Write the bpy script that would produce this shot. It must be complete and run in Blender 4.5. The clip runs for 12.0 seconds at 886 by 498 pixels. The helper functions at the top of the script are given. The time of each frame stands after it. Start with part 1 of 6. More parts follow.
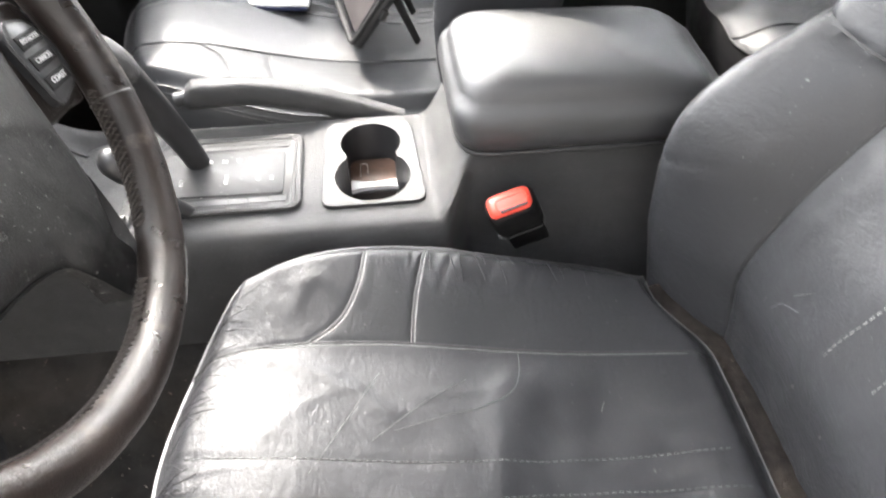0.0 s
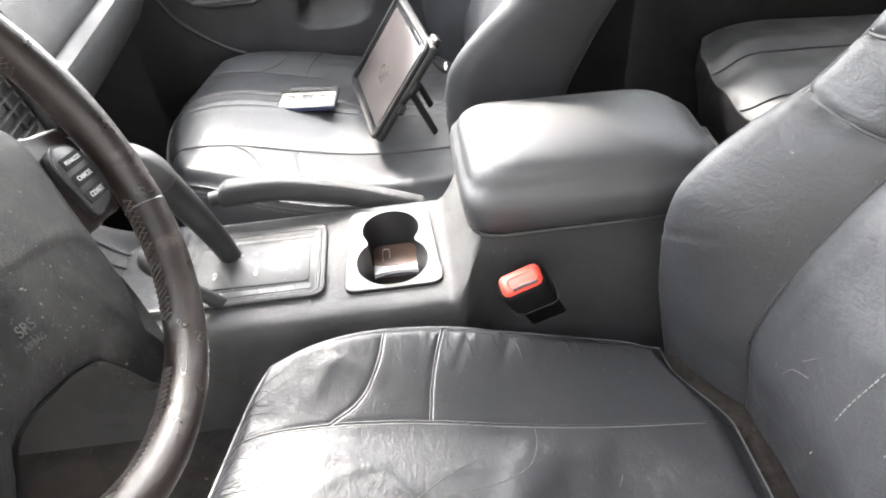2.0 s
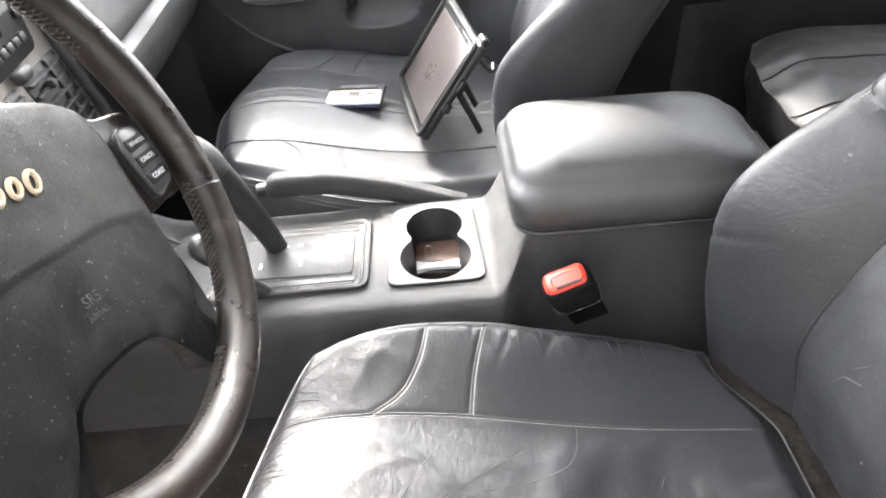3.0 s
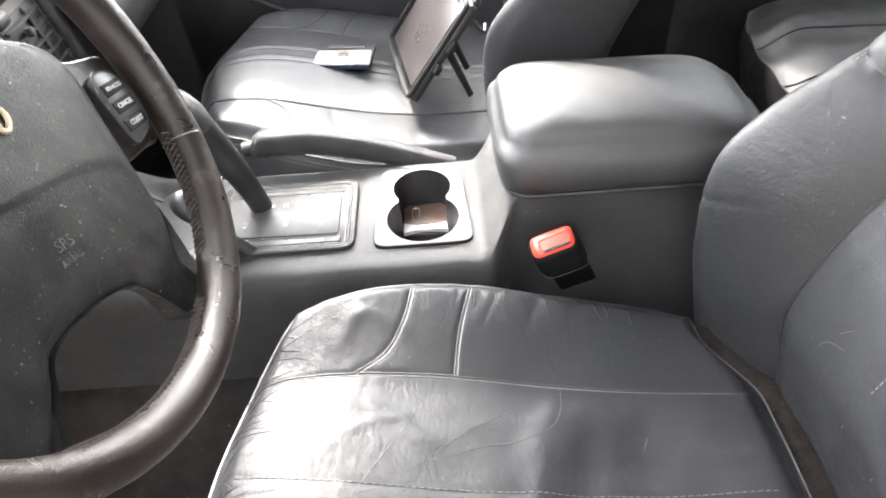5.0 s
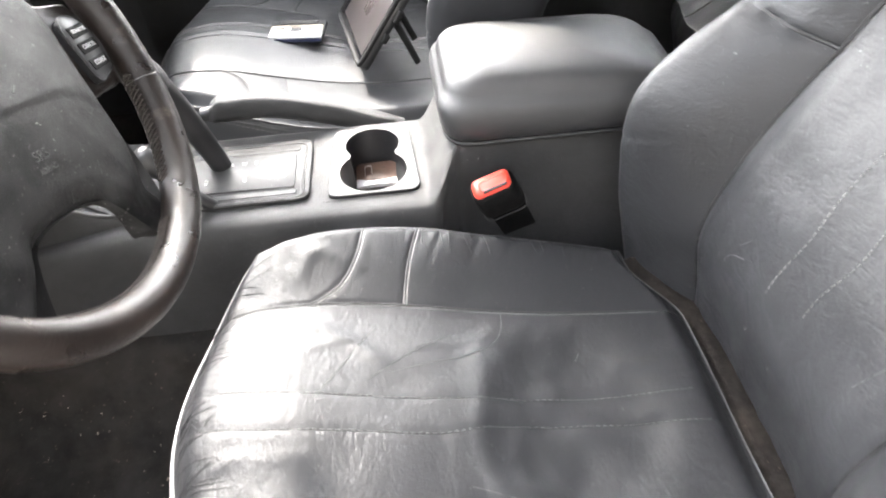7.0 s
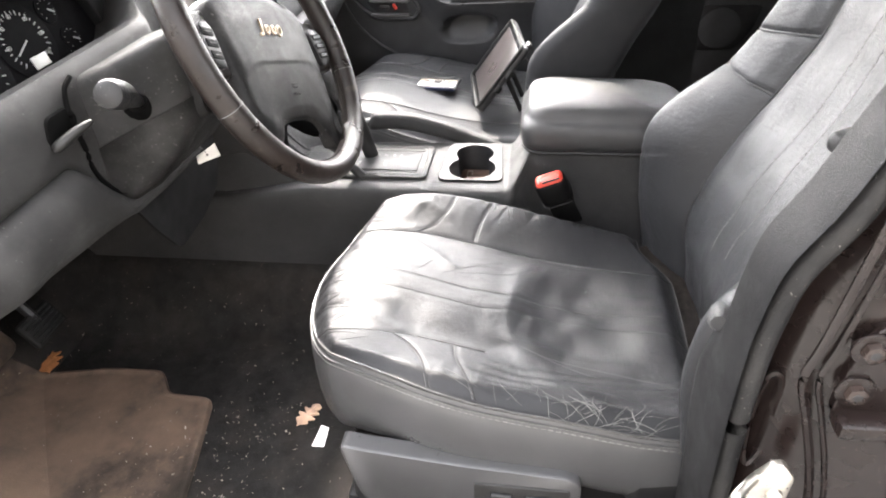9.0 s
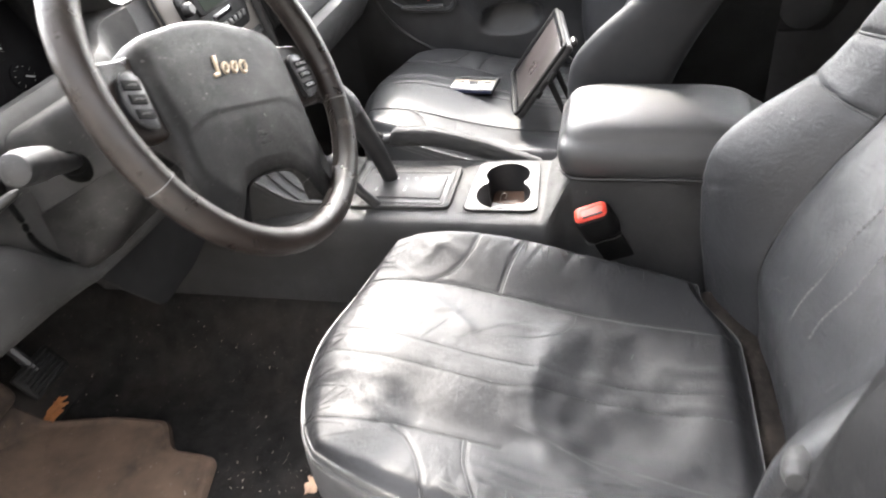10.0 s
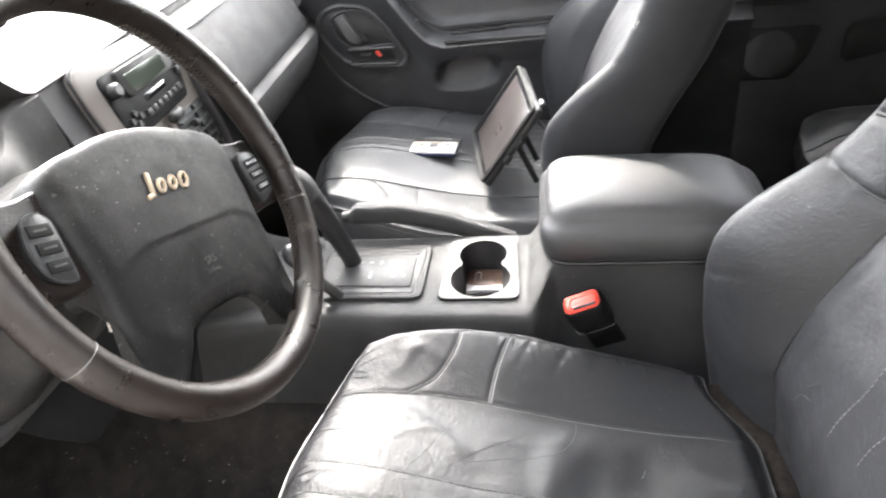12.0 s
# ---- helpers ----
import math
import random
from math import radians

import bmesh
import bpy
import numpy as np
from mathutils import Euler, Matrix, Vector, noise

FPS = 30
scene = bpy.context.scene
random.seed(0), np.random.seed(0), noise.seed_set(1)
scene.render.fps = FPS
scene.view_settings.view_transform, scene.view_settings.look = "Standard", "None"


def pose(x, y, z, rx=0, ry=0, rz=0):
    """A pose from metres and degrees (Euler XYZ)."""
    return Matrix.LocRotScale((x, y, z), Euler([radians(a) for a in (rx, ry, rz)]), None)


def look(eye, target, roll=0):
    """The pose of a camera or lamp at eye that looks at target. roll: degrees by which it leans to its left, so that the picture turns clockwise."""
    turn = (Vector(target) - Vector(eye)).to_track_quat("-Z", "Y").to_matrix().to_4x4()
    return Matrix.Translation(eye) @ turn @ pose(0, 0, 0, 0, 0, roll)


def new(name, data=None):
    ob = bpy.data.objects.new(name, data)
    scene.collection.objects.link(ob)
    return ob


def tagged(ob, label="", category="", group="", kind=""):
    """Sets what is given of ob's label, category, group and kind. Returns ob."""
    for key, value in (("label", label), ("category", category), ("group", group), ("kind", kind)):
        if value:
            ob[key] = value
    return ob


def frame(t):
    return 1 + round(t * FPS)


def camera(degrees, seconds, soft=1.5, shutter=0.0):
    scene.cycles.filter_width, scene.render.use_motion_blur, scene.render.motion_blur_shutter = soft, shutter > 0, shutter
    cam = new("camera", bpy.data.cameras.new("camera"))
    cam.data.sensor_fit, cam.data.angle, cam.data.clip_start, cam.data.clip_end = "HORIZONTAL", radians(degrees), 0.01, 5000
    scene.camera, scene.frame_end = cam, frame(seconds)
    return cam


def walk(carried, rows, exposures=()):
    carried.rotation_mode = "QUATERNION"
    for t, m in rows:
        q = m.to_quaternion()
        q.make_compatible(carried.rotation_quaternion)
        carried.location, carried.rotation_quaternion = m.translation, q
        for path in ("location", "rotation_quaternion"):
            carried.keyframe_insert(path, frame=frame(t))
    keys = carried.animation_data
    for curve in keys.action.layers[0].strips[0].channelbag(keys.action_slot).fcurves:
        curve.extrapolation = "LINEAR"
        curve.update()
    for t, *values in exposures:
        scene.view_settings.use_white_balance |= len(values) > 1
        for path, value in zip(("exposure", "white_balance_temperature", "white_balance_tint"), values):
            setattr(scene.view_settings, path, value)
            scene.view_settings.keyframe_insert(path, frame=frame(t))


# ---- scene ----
cam = camera(65.5, 12.0, soft=1.9, shutter=0.5)
PATH = [
    (0, (-0.081, 0.076, 1.338), (0.072, 1.41, -0.145), 0.1),
    (0.5, (-0.066, 0.082, 1.342), (-0.003, 1.496, -0.07), -1.1),
    (1, (-0.062, 0.072, 1.351), (0.019, 1.515, -0.031), -1.6),
    (1.5, (-0.062, 0.047, 1.37), (-0.021, 1.583, 0.09), -5.2),
    (2, (-0.05, 0.051, 1.364), (-0.004, 1.554, 0.045), -5.8),
    (2.5, (-0.063, 0.041, 1.364), (-0.068, 1.548, 0.049), -6.0),
    (3, (-0.064, 0.042, 1.358), (-0.111, 1.563, 0.06), -6.3),
    (4.8, (-0.06, 0.042, 1.343), (-0.078, 1.513, -0.013), -4.7),
    (5, (-0.062, 0.04, 1.342), (-0.086, 1.508, -0.017), -4.8),
    (5.5, (-0.062, 0.039, 1.341), (-0.077, 1.51, -0.014), -4.9),
    (6, (-0.049, 0.036, 1.352), (0.009, 1.525, 0.018), -3.3),
    (6.5, (-0.051, 0.037, 1.35), (-0.039, 1.516, 0.004), -6.2),
    (6.7, (-0.057, 0.004, 1.335), (0.034, 1.456, -0.036), -3.6),
    (8.3, (0.093, -0.291, 1.39), (-0.162, 1.279, 0.179), -9.0),
    (8.5, (0.071, -0.367, 1.396), (-0.185, 1.238, 0.23), -6.8),
    (9, (0.032, -0.467, 1.406), (-0.237, 1.165, 0.281), -3.1),
    (9.5, (0.039, -0.376, 1.411), (-0.276, 1.253, 0.295), -3.8),
    (10, (0.077, -0.254, 1.401), (-0.393, 1.29, 0.22), -8.2),
    (10.5, (0.028, -0.178, 1.404), (-0.259, 1.423, 0.241), -5.4),
    (11, (-0.07, -0.142, 1.418), (-0.172, 1.538, 0.339), -1.6),
    (11.5, (-0.037, -0.12, 1.424), (-0.153, 1.535, 0.307), -4.3),
    (12, (0.015, -0.118, 1.418), (-0.304, 1.497, 0.283), -7.6),
]
walk(cam, [(t, look(eye, target, roll)) for t, eye, target, roll in PATH], exposures=[(0.0, 5.17, 6620, 10), (2.0, 5.29, 6580, 10), (6.7, 5.25, 6580, 10), (8.3, 4.80, 6660, 12), (10.0, 4.80, 6630, 11), (12.0, 4.92, 6580, 10)])

# ---------------------------------------------------------------- light
# hazy daylight; the sun stands ahead of the car, on the passenger's side
SUN_ELEV, SUN_AZ = 41.5, 113.5
world = bpy.data.worlds.new("sky")
scene.world = world
world.use_nodes = True
wn = world.node_tree.nodes
wn.clear()
sky = wn.new("ShaderNodeTexSky")
sky.sky_type = "NISHITA"
sky.sun_disc = False
sky.sun_elevation = radians(SUN_ELEV)
sky.sun_rotation = radians(90.0 - SUN_AZ)
sky.air_density, sky.dust_density, sky.ozone_density = 1.0, 2.0, 1.0
hue = wn.new("ShaderNodeHueSaturation")
hue.inputs["Saturation"].default_value = 0.15
wbg = wn.new("ShaderNodeBackground")
wbg.inputs["Strength"].default_value = 0.15
wout = wn.new("ShaderNodeOutputWorld")
world.node_tree.links.new(sky.outputs[0], hue.inputs["Color"])
world.node_tree.links.new(hue.outputs[0], wbg.inputs["Color"])
world.node_tree.links.new(wbg.outputs[0], wout.inputs["Surface"])
sun_data = bpy.data.lights.new("sun", "SUN")
sun_data.energy, sun_data.angle, sun_data.color = 0.6, radians(3.5), (1.0, 0.95, 0.88)
sun = new("sun", sun_data)
_az, _el = radians(SUN_AZ), radians(SUN_ELEV)
sun.matrix_world = look((6 * math.cos(_az) * math.cos(_el), 6 * math.sin(_az) * math.cos(_el), 6 * math.sin(_el)), (0, 0, 0))


# ---------------------------------------------------------------- materials
def material(name, base, rough=0.5, metal=0.0, spec=0.5, vary=0.15, scale=30.0, bump=0.1, grain=400.0, rough_vary=0.1,
             dust=0.0, dust_color=(0.35, 0.33, 0.3), dust_scale=14.0, coat=0.0, wear=None, wear_amount=0.0, wear_scale=25.0, creases=0.0, wrinkle=0.0, wrinkle_scale=14.0):
    """Procedural surface: base colour varied at two scales, fine grain relief, optional specks of dust and patches of wear."""
    m = bpy.data.materials.new(name)
    m.use_nodes = True
    nt = m.node_tree
    n, l = nt.nodes, nt.links
    p = n["Principled BSDF"]
    p.inputs["Metallic"].default_value = metal
    p.inputs["Specular IOR Level"].default_value = spec
    p.inputs["Coat Weight"].default_value = coat
    p.inputs["Coat Roughness"].default_value = 0.2
    geo = n.new("ShaderNodeNewGeometry")

    def tex(sc, detail=4.0, rough_=0.6):
        t = n.new("ShaderNodeTexNoise")
        t.inputs["Scale"].default_value, t.inputs["Detail"].default_value, t.inputs["Roughness"].default_value = sc, detail, rough_
        l.new(geo.outputs["Position"], t.inputs["Vector"])
        return t.outputs["Fac"]

    def ramp(src, lo, hi, a=0.0, b=1.0):
        r = n.new("ShaderNodeMapRange")
        for key, v in (("From Min", lo), ("From Max", hi), ("To Min", a), ("To Max", b)):
            r.inputs[key].default_value = v
        l.new(src, r.inputs["Value"])
        return r.outputs["Result"]

    def blend(fac, a, b):
        x = n.new("ShaderNodeMix")
        x.data_type = "RGBA"
        l.new(fac, x.inputs[0])
        for sock, v in ((x.inputs[6], a), (x.inputs[7], b)):
            if isinstance(v, tuple):
                sock.default_value = (*v, 1.0)
            else:
                l.new(v, sock)
        return x.outputs[2]

    big, fine = tex(scale), tex(grain, 2.0)
    lo = tuple(c * (1 - vary) for c in base)
    hi = tuple(min(1.0, c * (1 + vary)) for c in base)
    color = blend(ramp(big, 0.3, 0.7), lo, hi)
    if wear is not None:
        color = blend(ramp(tex(wear_scale, 8.0, 0.7), 0.62 - 0.25 * wear_amount, 0.72), color, wear)
    if dust > 0:
        color = blend(ramp(tex(dust_scale * 22, 2.0), 0.70 - 0.06 * dust, 0.80), color, dust_color)
        color = blend(ramp(tex(dust_scale, 6.0), 0.45, 0.9, 0.0, 0.5 * dust), color, dust_color)
    l.new(color, p.inputs["Base Color"])
    l.new(ramp(tex(scale * 1.7, 6.0), 0.3, 0.7, max(0.05, rough - rough_vary), min(1.0, rough + rough_vary)), p.inputs["Roughness"])
    height = fine
    if creases > 0:
        v = n.new("ShaderNodeTexVoronoi")
        v.feature = "DISTANCE_TO_EDGE"
        v.inputs["Scale"].default_value = 520.0
        l.new(geo.outputs["Position"], v.inputs["Vector"])
        add = n.new("ShaderNodeMath")
        add.operation = "MULTIPLY_ADD"
        add.inputs[1].default_value = creases
        l.new(ramp(v.outputs["Distance"], 0.0, 0.12), add.inputs[0])
        l.new(fine, add.inputs[2])
        height = add.outputs[0]
    b = n.new("ShaderNodeBump")
    b.inputs["Strength"].default_value = bump
    b.inputs["Distance"].default_value = 0.002
    l.new(height, b.inputs["Height"])
    if wrinkle > 0:
        # soft folds: the ridges of two stretched noises
        for sc, amount, stretch in ((wrinkle_scale, wrinkle, (1.0, 0.45, 1.0)), (wrinkle_scale * 2.6, 0.45 * wrinkle, (0.5, 1.0, 0.7))):
            mp_ = n.new("ShaderNodeMapping")
            mp_.inputs["Scale"].default_value = stretch
            l.new(geo.outputs["Position"], mp_.inputs["Vector"])
            t = n.new("ShaderNodeTexNoise")
            t.inputs["Scale"].default_value, t.inputs["Detail"].default_value, t.inputs["Distortion"].default_value = sc, 3.0, 0.6
            l.new(mp_.outputs[0], t.inputs["Vector"])
            dist = n.new("ShaderNodeMath")
            dist.operation = "SUBTRACT"
            dist.inputs[1].default_value = 0.5
            l.new(t.outputs["Fac"], dist.inputs[0])
            ab = n.new("ShaderNodeMath")
            ab.operation = "ABSOLUTE"
            l.new(dist.outputs[0], ab.inputs[0])
            w = n.new("ShaderNodeBump")
            w.inputs["Strength"].default_value = amount
            w.inputs["Distance"].default_value = 0.012
            l.new(ramp(ab.outputs[0], 0.0, 0.11), w.inputs["Height"])
            l.new(b.outputs["Normal"], w.inputs["Normal"])
            b = w
    l.new(b.outputs["Normal"], p.inputs["Normal"])
    return m


M_LEATHER = material("black_leather", (0.0160, 0.0163, 0.0179), 0.42, spec=0.27, vary=0.12, scale=9, bump=0.20, grain=480, rough_vary=0.05, creases=0.8, wrinkle=0.056, wrinkle_scale=80,
                     dust=0.02, dust_color=(0.06, 0.06, 0.06), dust_scale=9)
M_DRIVERBACK = material("black_backrest_leather", (0.0215, 0.0221, 0.0242), 0.41, spec=0.31, vary=0.15, scale=11, bump=0.22, grain=520, rough_vary=0.08, creases=0.5, wrinkle=0.060, wrinkle_scale=58, dust=0.06, dust_color=(0.10, 0.10, 0.10), dust_scale=9)
M_SMOOTH = material("smooth_black_leather", (0.028, 0.0284, 0.030), 0.36, spec=0.42, vary=0.2, scale=9, bump=0.25, grain=520, rough_vary=0.08, creases=0.6, dust=0.03, dust_color=(0.14, 0.14, 0.14), dust_scale=7)
M_BACK = material("charcoal_seat_vinyl", (0.025, 0.0256, 0.028), 0.66, spec=0.15, vary=0.2, scale=9, bump=0.25, grain=520, rough_vary=0.06, creases=0.4)
M_SIDE = material("grey_vinyl", (0.054, 0.0540, 0.0562), 0.36, spec=0.6, vary=0.12, scale=12, bump=0.15, grain=700, creases=0.4)
M_WELT = material("worn_welt", (0.050, 0.050, 0.050), 0.4, vary=0.35, scale=60, bump=0.2, grain=900)
M_SEAMLIGHT = material("leather_seam", (0.075, 0.075, 0.075), 0.4, vary=0.3, scale=70, bump=0.2, grain=900)
M_CRACK = material("cracked_leather_edge", (0.15, 0.147, 0.14), 0.7, vary=0.3, scale=90, bump=0.1)
M_SEAM = material("dark_seam", (0.012, 0.012, 0.013), 0.6, vary=0.2, bump=0.2)
M_THREAD = material("pale_thread", (0.17, 0.167, 0.16), 0.7, vary=0.3, scale=90, bump=0.1)
M_LID = material("grained_vinyl", (0.030, 0.0302, 0.0315), 0.33, spec=0.55, vary=0.16, scale=14, bump=0.32, grain=420, creases=1.0, rough_vary=0.05)
M_PLASTIC = material("dark_grey_plastic", (0.016, 0.016, 0.0165), 0.45, spec=0.3, vary=0.25, scale=18, bump=0.35, grain=650, creases=0.35, dust=0.25, dust_color=(0.2, 0.195, 0.19))
M_CONSOLE = material("console_plastic", (0.0235, 0.0235, 0.0240), 0.39, spec=0.45, vary=0.2, scale=16, bump=0.6, grain=600, creases=0.9, dust=0.2, dust_color=(0.22, 0.21, 0.2))
M_TRAY = material("silvery_grey_tray", (0.026, 0.026, 0.026), 0.46, spec=0.17, vary=0.08, scale=20, bump=0.08, grain=600, dust=0.15)
M_BLACK = material("black_plastic", (0.012, 0.012, 0.013), 0.42, vary=0.3, scale=20, bump=0.1, dust=0.1, dust_color=(0.1, 0.1, 0.1))
M_GLOSSBLACK = material("gloss_black", (0.008, 0.008, 0.009), 0.12, vary=0.2, bump=0.02)
M_DASH = material("dash_vinyl", (0.038, 0.038, 0.039), 0.5, spec=0.36, vary=0.1, scale=10, bump=0.4, grain=600, creases=0.6, dust=0.15)
M_GLOVE = material("glove_box_vinyl", (0.026, 0.026, 0.0265), 0.6, spec=0.25, vary=0.12, scale=10, bump=0.4, grain=600, creases=0.6, dust=0.12)
M_DOOR = material("charcoal_door_vinyl", (0.026, 0.0268, 0.0292), 0.44, spec=0.46, vary=0.2, scale=14, bump=0.3, grain=650, creases=0.35, dust=0.15, dust_color=(0.12, 0.12, 0.12))
M_GATE = material("selector_plate_plastic", (0.030, 0.030, 0.0305), 0.50, spec=0.20, vary=0.2, scale=25, bump=0.12, grain=700, dust=0.25, dust_color=(0.2, 0.195, 0.19))
M_KNEE = material("knee_panel_plastic", (0.026, 0.0255, 0.0252), 0.62, spec=0.13, vary=0.2, scale=14, bump=0.35, grain=650, creases=0.4, dust=0.2, dust_color=(0.2, 0.195, 0.19))
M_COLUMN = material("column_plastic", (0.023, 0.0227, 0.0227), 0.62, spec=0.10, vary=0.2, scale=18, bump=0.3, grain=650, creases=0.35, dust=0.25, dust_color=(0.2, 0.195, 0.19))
M_BEZEL = material("taupe_bezel", (0.15, 0.137, 0.125), 0.4, vary=0.06, scale=15, bump=0.05)
M_CARPET = material("black_carpet", (0.0135, 0.0128, 0.0126), 0.8, spec=0.12, vary=0.4, scale=30, bump=0.9, grain=900, dust=0.35, dust_color=(0.14, 0.11, 0.09), dust_scale=9)
M_MAT = material("muddy_rubber_mat", (0.052, 0.040, 0.033), 0.85, spec=0.2, wear=(0.14, 0.092, 0.066), wear_amount=0.8, wear_scale=5.0, vary=0.65, scale=5, bump=0.6, grain=600, dust=0.6, dust_color=(0.16, 0.108, 0.075), dust_scale=5)
M_LACE = material("braided_leather_lace", (0.042, 0.037, 0.034), 0.62, spec=0.18, vary=0.3, scale=200, bump=0.2)
M_RIM = material("rim_leather", (0.0110, 0.0080, 0.0068), 0.34, spec=0.31, vary=0.35, scale=30, bump=0.20, grain=420, creases=0.9,
                 wear=(0.070, 0.058, 0.050), wear_amount=0.16, wear_scale=22)
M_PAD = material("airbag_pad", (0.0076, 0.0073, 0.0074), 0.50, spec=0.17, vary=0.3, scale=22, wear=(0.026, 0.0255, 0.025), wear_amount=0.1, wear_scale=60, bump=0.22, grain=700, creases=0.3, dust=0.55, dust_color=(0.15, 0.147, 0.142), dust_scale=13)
M_GOLD = material("dull_gold", (0.34, 0.27, 0.19), 0.4, metal=0.4, vary=0.2, scale=80, bump=0.05)
M_SILVER = material("grey_metal", (0.45, 0.45, 0.44), 0.3, metal=1.0, vary=0.1, bump=0.05)
M_FAINT = material("worn_grey_print", (0.032, 0.031, 0.030), 0.6, vary=0.4, scale=300, bump=0.0)
M_PALE = material("pale_grey_print", (0.42, 0.42, 0.42), 0.6, vary=0.1, bump=0.0)
M_PRINT = material("worn_white_print", (0.34, 0.34, 0.33), 0.6, vary=0.3, scale=300, bump=0.0)
M_TAN = material("tan_label", (0.42, 0.35, 0.27), 0.6, vary=0.15, scale=90, bump=0.0)
M_NAVY = material("navy_plastic", (0.02, 0.025, 0.06), 0.4, vary=0.1, bump=0.02)
M_WHITE = material("white_plastic", (0.72, 0.71, 0.68), 0.4, vary=0.06, scale=40, bump=0.03)
M_PAPER = material("white_paper", (0.78, 0.77, 0.74), 0.8, vary=0.05, bump=0.05)
M_RED = material("red_plastic", (0.62, 0.055, 0.035), 0.4, vary=0.1, scale=40, bump=0.05, dust=0.1, dust_color=(0.6, 0.3, 0.25))
M_SCREEN = material("dark_screen", (0.036, 0.031, 0.031), 0.3, vary=0.06, scale=6, bump=0.0, rough_vary=0.04, coat=0.3)
M_RUBBER = material("black_rubber", (0.012, 0.012, 0.012), 0.7, spec=0.15, vary=0.2, bump=0.2)
M_SEAL = material("grey_rubber_seal", (0.012, 0.012, 0.0125), 0.5, spec=0.18, vary=0.15, bump=0.3, dust=0.15)
M_PAINT = material("dark_maroon_paint", (0.0105, 0.0072, 0.0066), 0.24, spec=0.28, vary=0.3, scale=12, bump=0.02, coat=0.0, dust=0.12, dust_color=(0.09, 0.06, 0.055))
M_HINGE = material("painted_bolt", (0.03, 0.021, 0.018), 0.3, metal=0.3, vary=0.3, scale=80, bump=0.1)
M_STEEL = material("zinc_steel", (0.55, 0.52, 0.47), 0.35, metal=1.0, vary=0.2, scale=60, bump=0.1)
M_FELT = material("brown_grey_felt", (0.014, 0.012, 0.011), 0.95, spec=0.1, vary=0.5, scale=90, bump=1.0, grain=900, dust=0.5, dust_color=(0.10, 0.08, 0.065))
M_FLAP = material("matt_black_card", (0.007, 0.007, 0.0073), 0.6, spec=0.13, vary=0.15, scale=20, bump=0.2)
M_GAUGE = material("black_gauge_face", (0.005, 0.005, 0.0055), 0.8, spec=0.05, vary=0.2, scale=20, bump=0.05)
M_LEAF = material("dry_oak_leaf", (0.33, 0.13, 0.045), 0.8, vary=0.35, scale=60, bump=0.4)
M_LEAF2 = material("pale_dry_leaf", (0.40, 0.27, 0.19), 0.8, vary=0.3, scale=60, bump=0.4)
M_CRUMB = material("dry_crumbs", (0.30, 0.27, 0.23), 0.9, vary=0.5, scale=90, bump=0.2)
M_RUST = material("brown_cup_bottom", (0.075, 0.043, 0.03), 0.45, vary=0.4, scale=70, bump=0.2)
M_BELT = material("grey_webbing", (0.16, 0.16, 0.16), 0.7, vary=0.1, bump=0.6, grain=1500)
M_LINER = material("grey_headliner", (0.36, 0.353, 0.345), 0.95, spec=0.1, vary=0.08, scale=30, bump=0.4)
M_DARKWALL = material("charcoal_trim", (0.040, 0.040, 0.0425), 0.7, vary=0.2, scale=12, bump=0.3)
M_TINT = material("tinted_glass", (0.006, 0.006, 0.007), 0.05, vary=0.1, bump=0.0)
_p = M_TINT.node_tree.nodes["Principled BSDF"]
_p.inputs["Transmission Weight"].default_value = 1.0
for _link in list(_p.inputs["Base Color"].links) + list(_p.inputs["Roughness"].links):
    M_TINT.node_tree.links.remove(_link)
_p.inputs["Base Color"].default_value, _p.inputs["Roughness"].default_value = (0.35, 0.36, 0.37, 1.0), 0.02
M_TRIM = material("dark_pillar_trim", (0.009, 0.009, 0.0095), 0.55, spec=0.12, vary=0.2, scale=14, bump=0.3, grain=700, creases=0.3, dust=0.15, dust_color=(0.12, 0.12, 0.12))
M_HOLE = material("black_gap", (0.003, 0.003, 0.003), 0.9, spec=0.05, vary=0.2, bump=0.0)
M_LEVER = material("worn_grey_lever", (0.017, 0.0165, 0.016), 0.38, spec=0.25, vary=0.2, bump=0.05)
M_UNSEEN_WALL = material("added_grey_wall", (0.15, 0.143, 0.133), 0.9, vary=0.15, scale=2, bump=0.3, grain=80)
M_GROUND = material("pale_concrete", (0.28, 0.27, 0.255), 0.95, spec=0.2, vary=0.3, scale=3, bump=0.5, grain=60)
M_LCD = material("grey_green_display", (0.05, 0.062, 0.05), 0.15, vary=0.05, bump=0.0)
M_ODO = material("pale_odometer_display", (0.62, 0.63, 0.60), 0.3, vary=0.04, bump=0.0)


# ---------------------------------------------------------------- helpers
def to_mesh(name, bm, mat, smooth=True):
    me = bpy.data.meshes.new(name)
    bm.to_mesh(me)
    bm.free()
    me.materials.append(mat)
    for poly in me.polygons:
        poly.use_smooth = smooth
    if smooth:
        me.set_sharp_from_angle(angle=radians(42))
    return me


def base_of(ob):
    while ob.parent:
        ob = ob.parent
    return ob.matrix_basis.translation.copy()


def thing(name, at, label, category, group="", kind=""):
    """An empty at the thing's base, to which its parts are joined."""
    return tagged(place(new(name), at), label, category, group, kind)


def place(ob, at):
    ob.matrix_basis = Matrix.Translation(at)
    return ob


def part(name, bm, mat, parent, label="", smooth=True):
    """One mesh, given in world metres, under a thing or a part."""
    bmesh.ops.translate(bm, verts=bm.verts, vec=-base_of(parent))
    ob = new(name, to_mesh(name, bm, mat, smooth))
    ob.parent = parent
    return tagged(ob, label)


